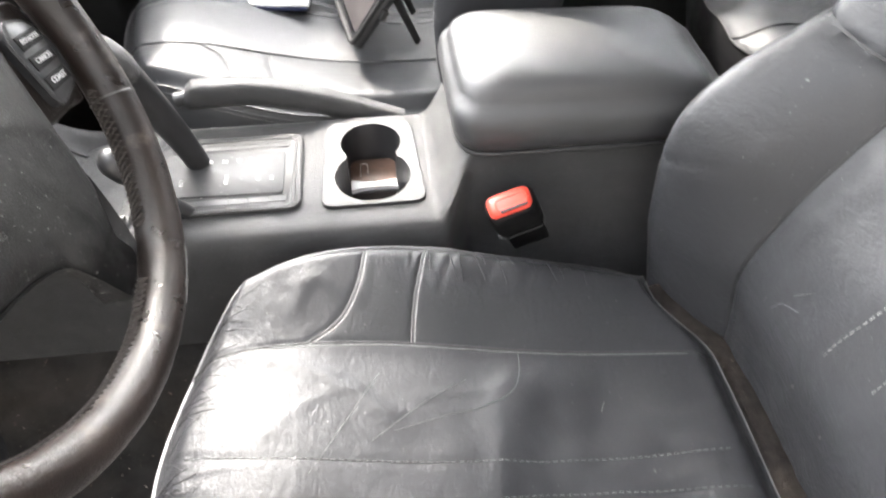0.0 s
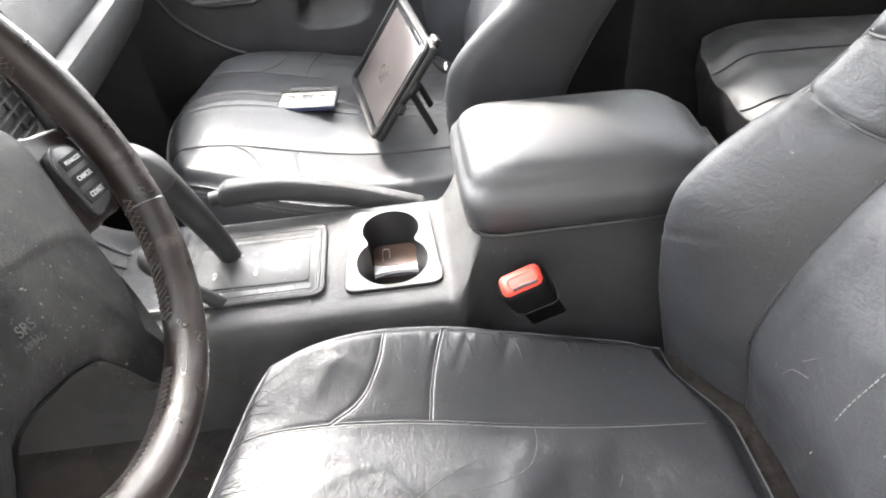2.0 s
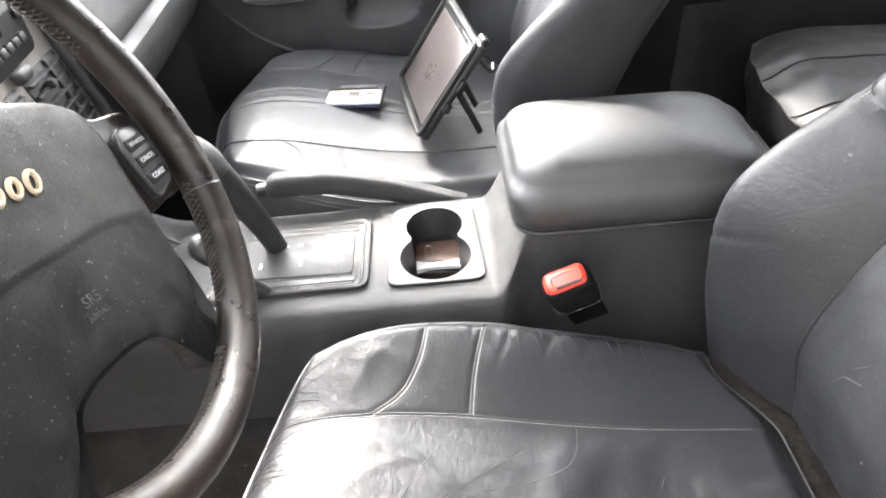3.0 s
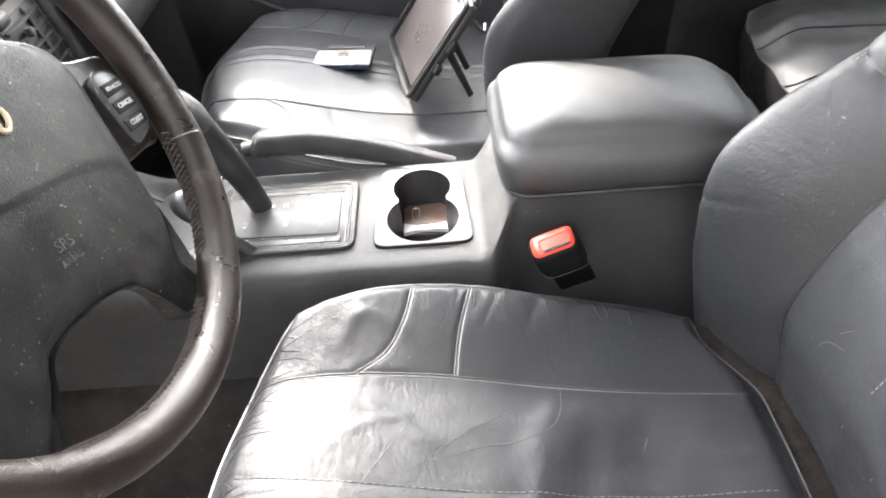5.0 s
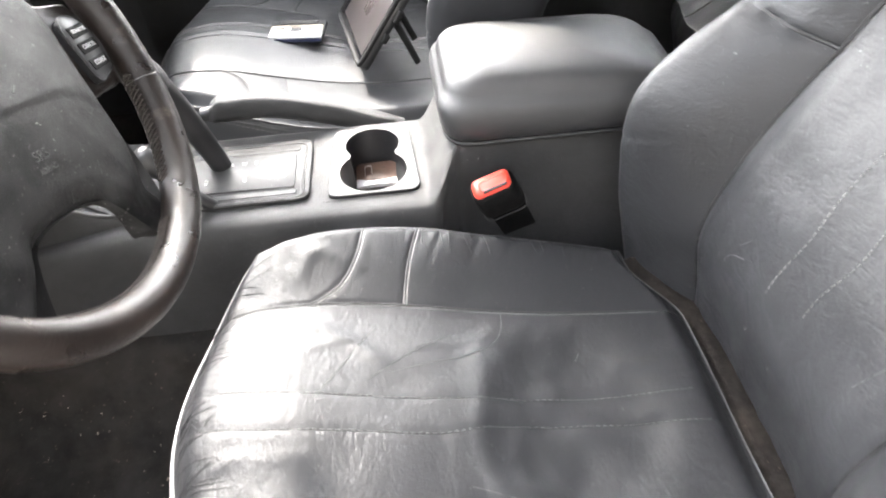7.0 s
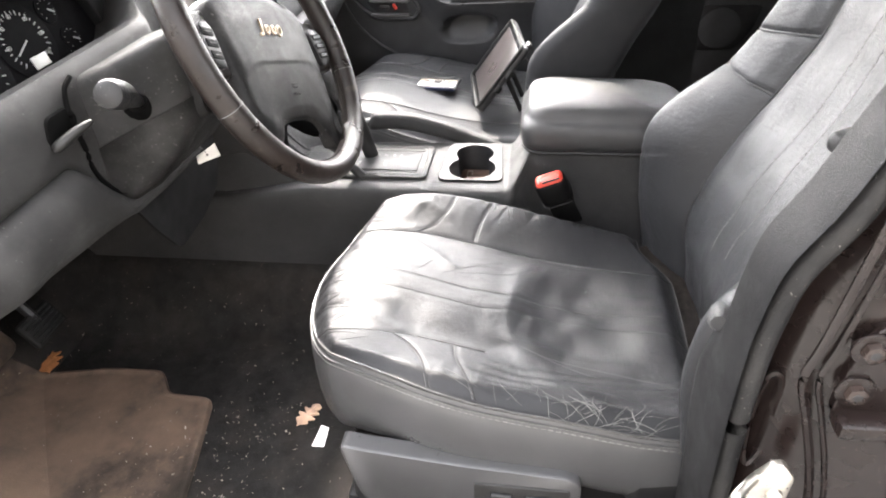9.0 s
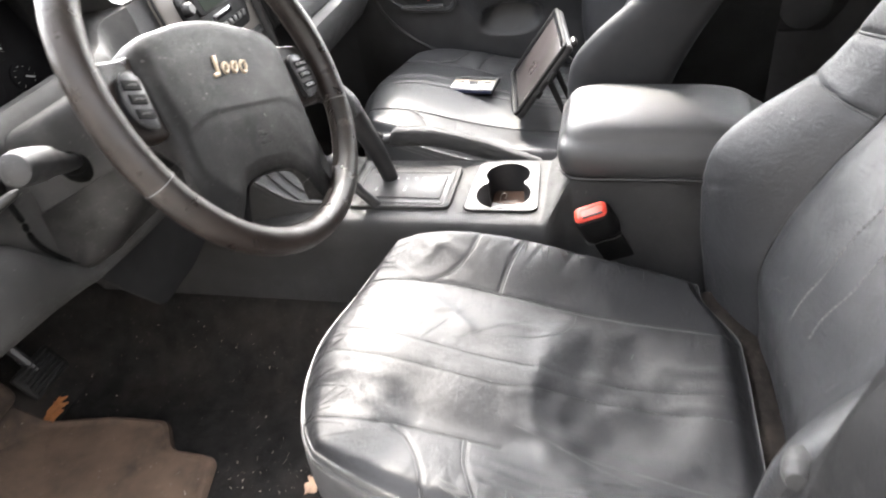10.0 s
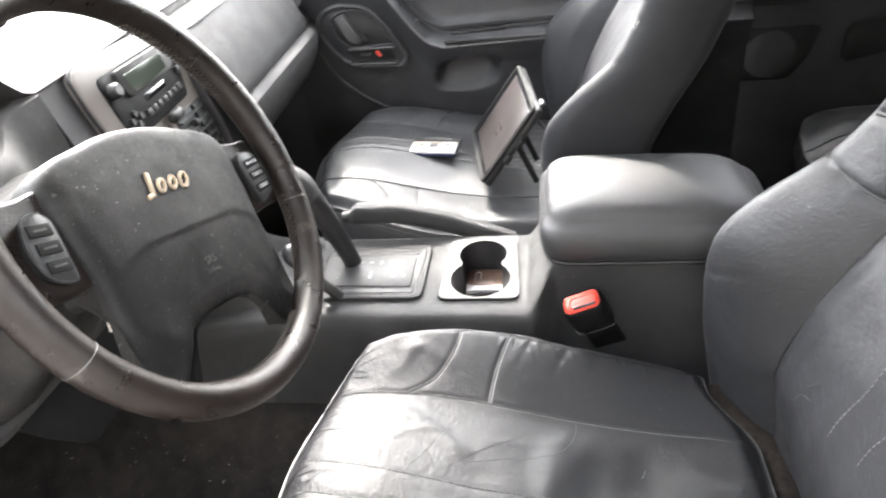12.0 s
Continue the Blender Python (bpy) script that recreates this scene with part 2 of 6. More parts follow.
def solid(name, bm, mat, label, category, group="", kind="", smooth=True):
    """A thing that is one mesh, with its origin at its base."""
    co = np.array([v.co[:] for v in bm.verts])
    at = Vector((*(co[:, :2].mean(0)), co[:, 2].min()))
    bmesh.ops.translate(bm, verts=bm.verts, vec=-at)
    return tagged(place(new(name, to_mesh(name, bm, mat, smooth)), at), label, category, group, kind)


def grid(rows, close_u=False, close_v=False, flip=False):
    """A sheet through rows of points; close_u joins each row's ends, close_v the first and last row."""
    bm = bmesh.new()
    vs = [[bm.verts.new(p) for p in row] for row in rows]
    nv, nu = len(vs), len(vs[0])
    for i in range(nv if close_v else nv - 1):
        for j in range(nu if close_u else nu - 1):
            a, b = vs[i], vs[(i + 1) % nv]
            q = (a[j], a[(j + 1) % nu], b[(j + 1) % nu], b[j])
            bm.faces.new(q[::-1] if flip else q)
    return bm


def loft(rings, caps=True):
    """A closed body through closed rings."""
    bm = grid(rings, close_u=True)
    n = len(rings[0])
    bm.verts.ensure_lookup_table()
    if caps:
        bm.faces.new([bm.verts[j] for j in range(n)][::-1])
        bm.faces.new([bm.verts[len(bm.verts) - n + j] for j in range(n)])
    bmesh.ops.recalc_face_normals(bm, faces=bm.faces)
    return bm


def curve(points, n=12, closed=False):
    """A smooth line through points (Catmull-Rom)."""
    p = [Vector(q) for q in points]
    out = []
    m = len(p)
    for i in range(m if closed else m - 1):
        a = p[(i - 1) % m] if closed or i > 0 else p[0] * 2 - p[1]
        b, c = p[i], p[(i + 1) % m]
        d = p[(i + 2) % m] if closed or i + 2 < m else p[-1] * 2 - p[-2]
        for k in range(n):
            t = k / n
            out.append(0.5 * ((2 * b) + (c - a) * t + (2 * a - 5 * b + 4 * c - d) * t * t + (3 * b - a - 3 * c + d) * t ** 3))
    if not closed:
        out.append(p[-1])
    return out


def tube(points, radius, sides=8, closed=False, flat=1.0):
    """A round bar along points; radius may be one number or one a point."""
    p = [Vector(q) for q in points]
    rings = []
    ref = Vector((0, 0, 1))
    for i, q in enumerate(p):
        a = p[(i - 1) % len(p)] if closed or i else p[0]
        b = p[(i + 1) % len(p)] if closed or i + 1 < len(p) else p[-1]
        d = (b - a).normalized()
        s = d.cross(ref)
        s = s.normalized() if s.length > 1e-4 else Vector((1, 0, 0))
        u = s.cross(d)
        r = radius[i] if isinstance(radius, (list, tuple)) else radius
        rings.append([q + r * (math.cos(k * math.tau / sides) * s + flat * math.sin(k * math.tau / sides) * u) for k in range(sides)])
    if closed:
        bm = grid(rings, close_u=True, close_v=True)
        bmesh.ops.recalc_face_normals(bm, faces=bm.faces)
        return bm
    return loft(rings)


def rounded(sx, sy, sz, r=0.005, seg=3, m=Matrix()):
    """A box with rounded edges, its centre at the origin of m."""
    bm = bmesh.new()
    bmesh.ops.create_cube(bm, size=1.0)
    bmesh.ops.scale(bm, vec=(sx, sy, sz), verts=bm.verts)
    bmesh.ops.bevel(bm, geom=list(bm.edges), offset=min(r, 0.49 * min(sx, sy, sz)), segments=seg, profile=0.5, affect="EDGES")
    bmesh.ops.transform(bm, matrix=m, verts=bm.verts)
    return bm


def round_poly(points, r=0.01, n=5):
    """A flat outline with rounded corners."""
    out, m = [], len(points)
    for i in range(m):
        a, b, c = (Vector(points[(i + k) % m]) for k in (-1, 0, 1))
        u, v = (a - b), (c - b)
        s = min(r, 0.45 * u.length, 0.45 * v.length)
        p, q = b + u.normalized() * s, b + v.normalized() * s
        for k in range(n + 1):
            t = k / n
            out.append((1 - t) ** 2 * p + 2 * t * (1 - t) * b + t * t * q)
    return out


def slab(outline, lo, hi, m=Matrix(), edge=0.002):
    """A plate of a flat outline between two heights of m, with softened upper rim."""
    c = sum((Vector(q) for q in outline), Vector((0, 0))) / len(outline)
    size = max((Vector(q) - c).length for q in outline)
    k = 1 - edge / size
    rings = [[m @ Vector((*q, lo)) for q in outline], [m @ Vector((*q, hi - edge)) for q in outline],
             [m @ Vector((*(c + (Vector(q) - c) * (1 - 0.3 * (1 - k))), hi - 0.3 * edge)) for q in outline],
             [m @ Vector((*(c + (Vector(q) - c) * k), hi)) for q in outline]]
    return loft(rings)


def disc(r, n=28, cx=0.0, cy=0.0):
    return [(cx + r * math.cos(k * math.tau / n), cy + r * math.sin(k * math.tau / n)) for k in range(n)]


def dashes(points, r, on=0.0042, off=0.0026):
    """Short sewn stitches along a line, as one mesh of little flat bars."""
    bm = bmesh.new()
    p = [Vector(q) for q in points]
    at, nxt = 0.0, 0.0
    for a, b in zip(p, p[1:]):
        d = b - a
        ln = d.length
        if ln < 1e-6:
            continue
        u = d / ln
        w = u.cross(Vector((0, 0, 1)))
        w = w.normalized() if w.length > 1e-3 else Vector((0, 1, 0))
        n_ = w.cross(u)
        while nxt < at + ln:
            m = a + u * (nxt - at)
            vs_ = [bm.verts.new(m + u * (k * on / 2) + e * r) for k in (-1, 1) for e in (w, n_, -w, -n_)]
            for k in range(4):
                bm.faces.new((vs_[k], vs_[(k + 1) % 4], vs_[4 + (k + 1) % 4], vs_[4 + k]))
            bm.faces.new(vs_[3::-1])
            bm.faces.new(vs_[4:])
            nxt += on + off
        at += ln
    return bm


def letters(name, text, size, m, mat, parent, depth=0.0004):
    cu = bpy.data.curves.new(name, "FONT")
    cu.body, cu.size, cu.extrude, cu.align_x, cu.align_y = text, size, depth, "CENTER", "CENTER"
    tmp = bpy.data.objects.new(name, cu)
    scene.collection.objects.link(tmp)
    me = bpy.data.meshes.new_from_object(tmp.evaluated_get(bpy.context.evaluated_depsgraph_get()))
    bpy.data.objects.remove(tmp)
    bm = bmesh.new()
    bm.from_mesh(me)
    bmesh.ops.transform(bm, matrix=m, verts=bm.verts)
    return part(name, bm, mat, parent, smooth=False)


def axes(origin, right, up):
    """A frame of x = right, y = up, z = towards the viewer."""
    x = Vector(right).normalized()
    z = x.cross(Vector(up)).normalized()
    y = z.cross(x)
    return Matrix.Translation(origin) @ Matrix((x, y, z)).transposed().to_4x4()


def table(xs, ys):
    return lambda v: float(np.interp(v, xs, ys))


def smooth_table(xs, ys, d=0.02):
    """Interpolation with softened knees."""
    f = table(xs, ys)
    return lambda v: (f(v - d) + 2 * f(v - d / 2) + 2 * f(v) + 2 * f(v + d / 2) + f(v + d)) / 8


def ease(v, a, b):
    t = min(1.0, max(0.0, (v - a) / (b - a)))
    return t * t * (3 - 2 * t)

# ---------------------------------------------------------------- ground and body shell
YC = 0.717                      # middle of the car, across
tagged(solid("ground", grid([[(-150, -150, 0), (150, -150, 0)], [(-150, 150, 0), (150, 150, 0)]]), M_GROUND,
             "pale grey concrete ground under the parked car", "ground"), kind="structure")

# an unseen wall, added beyond the open door to cut the near side's sky light
tagged(solid("wall_unseen", rounded(16.0, 0.25, 3.3, 0.02, 1, Matrix.Translation((0.0, -2.7, 1.65))), M_UNSEEN_WALL, "unseen plain grey wall added to block sky light at the open door", "wall"), kind="structure")


def floor_z(x, y):
    side = abs(y - YC)
    z = 0.51 + 0.12 * (1 - ease(side, 0.12, 0.24))
    z += 0.85 * max(0.0, -0.86 - x) * ease(-x, 0.86, 0.92)
    return z


rows = []
for i in range(61):
    x = -1.15 + 3.4 * i / 60
    rows.append([(x, -0.06 + 1.48 * j / 70, floor_z(x, -0.06 + 1.48 * j / 70)) for j in range(71)])
rows.append([(2.25, p[1], 0.30) for p in rows[-1]])
floor = tagged(solid("floor", grid(rows, flip=True), M_CARPET, "black carpeted car floor sprinkled with crumbs and dust", "floor"), kind="structure")


def panel(name, points, mat, label, thick=(0.0, 0.0, 0.0), category="trim"):
    """A flat structural panel with thickness: an outline in space pushed along one way."""
    t = Vector(thick)
    bm = loft([[Vector(p) for p in points], [Vector(p) + t for p in points]])
    return tagged(solid(name, bm, mat, label, category, smooth=False), kind="structure")


# roof, rear and far walls; the windscreen and the front side openings stay open
rows = []
for i in range(25):
    x = -0.40 + 2.73 * i / 24
    rows.append([(x, YC + 0.66 * s, 1.62 - 0.05 * abs(s) ** 3 - 0.10 * (max(0, x - 1.2) / 1.1) ** 2 - 0.04 * max(0.0, (-0.1 - x) / 0.3) ** 2) for s in np.linspace(-1, 1, 15)])
top = [[(p[0], p[1], p[2] + 0.05) for p in r] for r in rows]
rings = [list(r) + list(t)[::-1] for r, t in zip(rows, top)]
tagged(solid("ceiling", loft(rings), M_LINER, "grey cloth car headliner under the roof", "ceiling"), kind="structure")
panel("wall_rear", [(2.3, -0.1, 0.3), (2.3, 1.54, 0.3), (2.3, 1.36, 1.6), (2.3, 0.07, 1.6)], M_DARKWALL, "charcoal rear wall of the cabin", (0.05, 0, 0))
panel("wall_firewall", [(-1.16, -0.1, 0.3), (-1.16, 1.54, 0.3), (-1.16, 1.54, 1.14), (-1.16, -0.1, 1.14)], M_DARKWALL, "black bulkhead below the windscreen", (-0.05, 0, 0))
# driver side behind the pillar
panel("wall_left_rear", [(0.46, -0.06, 0.3), (2.3, -0.06, 0.3), (2.3, -0.06, 1.13), (0.46, -0.06, 1.13)], M_DARKWALL, "charcoal trim of the closed rear door", (0, -0.12, 0))
panel("window_left_rear", [(0.46, -0.06, 1.13), (2.3, -0.06, 1.13), (2.3, 0.07, 1.58), (0.52, 0.07, 1.58)], M_TINT, "dark tinted rear side window", (0, -0.03, 0), "window")
panel("wall_left_front", [(-1.2, -0.10, 0.3), (-0.72, -0.10, 0.3), (-0.72, -0.10, 1.13), (-1.2, -0.10, 1.13)], M_DARKWALL, "charcoal kick panel beside the footwell", (0, -0.12, 0))
panel("sill", [(-0.78, -0.04, 0.40), (0.30, -0.04, 0.40), (0.30, -0.04, 0.565), (-0.78, -0.04, 0.565)], M_PAINT, "dark maroon painted door sill", (0, -0.17, 0))
# passenger side: window rails, pillars, tinted rear window
panel("window_right_rear", [(0.52, 1.40, 1.13), (2.3, 1.40, 1.13), (2.3, 1.37, 1.58), (0.56, 1.37, 1.58)], M_TINT, "dark tinted rear passenger window", (0, 0.03, 0), "window")
panel("pillar_right", [(0.34, 1.39, 1.10), (0.50, 1.39, 1.10), (0.54, 1.37, 1.60), (0.42, 1.37, 1.60)], M_PLASTIC, "grey plastic trim of the far centre pillar", (0, 0.05, 0))
panel("pillar_front_right", [(-1.12, 1.40, 1.10), (-1.02, 1.42, 1.10), (-0.36, 1.36, 1.60), (-0.46, 1.34, 1.60)], M_PLASTIC, "grey plastic trim of the far windscreen pillar", (0, 0.05, 0))
panel("pillar_front_left", [(-1.12, 0.03, 1.10), (-1.02, 0.01, 1.10), (-0.36, 0.07, 1.60), (-0.46, 0.09, 1.60)], M_PLASTIC, "grey plastic trim of the near windscreen pillar", (0, -0.05, 0))
panel("wall_right_front", [(-1.2, 1.40, 0.3), (-0.50, 1.40, 0.3), (-0.50, 1.40, 1.13), (-1.2, 1.40, 1.13)], M_DARKWALL, "charcoal far kick panel", (0, 0.05, 0))


# daylight comes through the tinted panes
for ob in bpy.data.objects:
    if ob.name in ("window_left_rear", "window_right_rear"):
        ob.visible_shadow = False

# ---------------------------------------------------------------- seats
Z_C = smooth_table([-.31, -.27, -.22, -.17, -.07, .04, .12, .25, .35], [.785, .806, .8135, .812, .787, .759, .750, .747, .746], 0.055)
X_S = smooth_table([.66, .74, .82, .86, .92, .98, 1.03, 1.11, 1.16, 1.25, 1.40], [.275, .268, .255, .262, .283, .312, .342, .379, .392, .42, .46])
X_E = smooth_table([.66, .74, .82, .89, .95, .99, 1.02, 1.04, 1.09, 1.13, 1.18, 1.25, 1.40], [.225, .212, .198, .193, .202, .236, .272, .300, .327, .342, .365, .40, .455])
V_M = smooth_table([.66, .78, 1.0, 1.05, 1.10, 1.20, 1.32, 1.40, 1.43], [.235, .26, .262, .256, .244, .222, .20, .17, .12])
SEAT_W, SEAT_CX, SEAT_L = 0.250, -0.021, 0.270


def plan(a, b):
    """From a square to the cushion's rounded outline: along the car, and towards the middle of the car."""
    k = (0.78 if b > 0 else 0.88) if a < 0 else 0.10
    x = SEAT_CX + SEAT_L * a * math.sqrt(1 - k * b * b / 2)
    v = SEAT_W * b * math.sqrt(1 - k * a * a / 2)
    if b < 0:
        v *= 0.935 - 0.005 * ease(a, -0.4, 0.3)
    if a > 0 and b > 0:
        v -= 0.03 * a * b
        x -= 0.042 * ease(a, 0.65, 1.0) * ease(b, 0.50, 0.92)
    return x, v


def unplan(x, v):
    """The square's coordinates of a place of the outline."""
    a, b = (x - SEAT_CX) / SEAT_L, v / SEAT_W
    for _ in range(12):
        px, pv = plan(a, b)
        a, b = max(-1.0, min(1.0, a + (x - px) / SEAT_L)), max(-1.0, min(1.0, b + (v - pv) / SEAT_W))
    return a, b


SEAMS = [
    [(-.275, .112), (-.22, .118), (-.165, .121), (-.068, .125), (.037, .121), (.14, .114), (.245, .107)],
    [(-.262, -.128), (-.21, -.127), (-.155, -.126), (-.068, -.125), (-.03, -.125)],
    [(-.068, .125), (-.062, .165), (-.052, .205), (-.040, .247)],
    [(-.165, .121), (-.135, .145), (-.115, .185), (-.103, .244)],
    [(-.068, -.125), (-.062, -.160), (-.048, -.195), (-.030, -.235)],
    [(-.155, -.126), (-.128, -.145), (-.105, -.18), (-.085, -.235)],
]
STITCH = [[(-.28, .018), (-.20, .006), (-.12, .002), (0, 0), (.08, .003), (.15, .003), (.235, 0)], [(-.28, -.019), (-.20, -.034), (-.12, -.037), (-.04, -.038), (.04, -.028), (.16, -.031), (.235, -.037)]]


def lines_distance(lines, x, v):
    best = 1.0
    for line in lines:
        p = line[0]
        for q in line[1:]:
            dx, dv = q[0] - p[0], q[1] - p[1]
            t = max(0.0, min(1.0, ((x - p[0]) * dx + (v - p[1]) * dv) / (dx * dx + dv * dv)))
            best = min(best, math.hypot(x - p[0] - t * dx, v - p[1] - t * dv))
            p = q
    return best


SMOOTH_SEAMS = [[tuple(p)[:2] for p in curve([(*q, 0) for q in s], 5)] for s in SEAMS]
FOLDS = [
    ([(-.25, .112), (-.232, .113), (-.177, .098), (-.133, .075), (-.102, .052), (-.077, .038)], 0.0019, .009), ([(-.212, .012), (-.155, .063), (-.102, .076)], 0.0006, .005),
    ([(-.20, -.085), (-.165, -.108), (-.125, -.122)], 0.0017, .011), ([(-.262, .02), (-.215, .028), (-.165, .022)], 0.0009, .008), ([(-.262, -.055), (-.20, -.062), (-.14, -.06)], 0.0010, .010),
    ([(.036, .117), (.019, .085), (-.002, .074), (-.046, .069), (-.078, .062)], 0.0007, .006), ([(-.01, -.085), (.04, -.098), (.11, -.108), (.19, -.112)], 0.0016, .010),
    ([(.13, .05), (.175, .036), (.225, .040)], 0.0014, .009), ([(.14, -.02), (.185, -.018), (.23, -.025)], 0.0015, .008), ([(-.10, .16), (-.15, .185), (-.19, .17)], 0.0010, .009),
    ([(.165, .20), (.195, .212), (.217, .228)], 0.0019, .008), ([(.19, .19), (.215, .165), (.235, .135)], 0.0014, .009), ([(-.19, .135), (-.165, .175), (-.150, .20)], 0.0010, .008),
]
SMOOTH_FOLDS = [([tuple(p)[:2] for p in curve([(*q, 0) for q in line], 4)], h, w, (min(q[0] for q in line) - 3 * w, max(q[0] for q in line) + 3 * w, min(q[1] for q in line) - 3 * w, max(q[1] for q in line) + 3 * w))
                for line, h, w in FOLDS]
SMOOTH_STITCH = [[tuple(p)[:2] for p in curve([(*q, 0) for q in s], 4)] for s in STITCH]


def cushion_z(x, v, a, b, worn):
    """Height of the cushion's leather."""
    z = Z_C(x) + (0.026 if worn > 0.5 else 0.012) * ease(abs(v), 0.10, 0.235) * (1 - 0.5 * ease(x, 0.05, 0.22))
    z += 0.004 * math.cos(min(1.0, abs(v) / 0.12) * math.pi) * ease(-x, -0.2, 0.1)
    z += 0.010 * ease(-v, 0.05, 0.212) * ease(x, -0.25, -0.07) * (1 - 0.50 * ease(x, 0.04, 0.18)) * (1 if worn > 0.5 else 0.0)
    if v < -0.10 and worn > 0.5:
        for cv, h in ((-0.150, 0.0016), (-0.168, 0.0022), (-0.184, 0.0016)):
            z += h * math.exp(-(((v - cv - 0.10 * (x - 0.10)) / 0.0065) ** 2)) * ease(x, 0.0, 0.10)
    edge = max(abs(a), abs(b) if a < 0.9 else abs(b))
    z -= (0.020 - 0.007 * ease(-v, 0.02, 0.15)) * ease(edge, 0.86, 1.0) ** 2
    d = lines_distance(SMOOTH_SEAMS, x, v)
    z += (0.0012 * min(1.0, d / 0.04) - (0.0009 + 0.0005 * worn) * math.exp(-((d / 0.0026) ** 2))) * (1 - 0.8 * ease(edge, 0.86, 0.98))
    s = lines_distance(SMOOTH_STITCH, x, v)
    z -= (0.0004 if worn > 0.5 else 0.0014) * math.exp(-((s / 0.004) ** 2)) - (0.0002 if worn > 0.5 else 0.0010) * math.exp(-(((s - 0.008) / 0.006) ** 2))
    f = 0.0
    for line, h, w, (x0, x1, v0, v1) in SMOOTH_FOLDS if worn > 0.5 else ():
        if x0 < x < x1 and v0 < v < v1:
            ends = min(math.hypot(x - line[0][0], v - line[0][1]), math.hypot(x - line[-1][0], v - line[-1][1]))
            f += h * math.exp(-((lines_distance([line], x, v) / w) ** 2)) * ease(ends, 0.0, 0.022)
    z += f * (1 - 0.8 * ease(edge, 0.84, 0.98))
    # sat-in hollow with a steep front rim, and soft humps
    if worn > 0.5:
        q = math.hypot((x - 0.110) / 0.100, (v + 0.020) / 0.105) + 0.22 * noise.noise((x * 15, v * 13, 4.7)) + 0.10 * noise.noise((x * 34, v * 30, 8.1))
        z -= 0.0085 * (1 - ease(q, 0.42, 1.12)) * (1 - 0.75 * ease(x, 0.10, 0.20))
        z += 0.0052 * math.exp(-(((q - 1.18) / 0.20) ** 2)) * (1 - ease(x, 0.02, 0.08))
    for cx, cv, h, r in ((0.068, 0.002, 0.0042, 0.020), (0.098, -0.030, 0.0052, 0.027), (0.138, 0.022, 0.0015, 0.022), (0.120, -0.075, 0.0030, 0.026), (0.212, 0.012, 0.0022, 0.024), (-0.13, 0.02, -0.0035, 0.05),
                         (-0.17, -0.03, 0.003, 0.045), (-0.09, -0.07, 0.0035, 0.035), (-0.075, 0.010, -0.003, 0.030), (0.20, -0.06, 0.003, 0.03)):
        z += worn * h * math.exp(-(((x - cx) ** 2 + (v - cv) ** 2) / (r * r)))
    # gathers running in from the edges
    ang = math.atan2(v, x + 0.02)
    calm = 1 - 0.85 * ease(edge, 0.88, 0.99)
    rim = ease(edge, 0.62, 0.92) * calm
    z += 0.0007 * rim * noise.noise((ang * 9.0, edge * 1.3, 3.1)) + 0.0005 * rim * noise.noise((ang * 26.0, edge * 2.0, 9.7))
    z -= worn * 0.0016 * ease(edge, 0.78, 0.96) * max(0.0, noise.noise((ang * 24.0, edge * 3.0, 5.1)) - 0.05) * calm
    if v > 0.13 and -0.06 < x < 0.17:
        z -= 0.0045 * max(0.0, noise.noise((x * 80 - v * 34, v * 7, 4.4))) * ease(v, 0.165, 0.235) * worn * calm
    z += worn * 0.0008 * noise.noise((ang * 17.0, edge * 1.1, 6.3)) * ease(edge, 0.70, 0.98) * ease(-x, 0.02, 0.14) * calm
    if v < -0.10 and x > -0.06:
        z += 0.003 * noise.noise((x * 22 + v * 30, v * 75, 1.2)) * ease(-v, 0.10, 0.2) * worn * calm
    z += 0.0006 * noise.noise((x * 18, v * 18, 2.2)) + 0.00012 * noise.noise((x * 75, v * 60, 7.2))
    return z


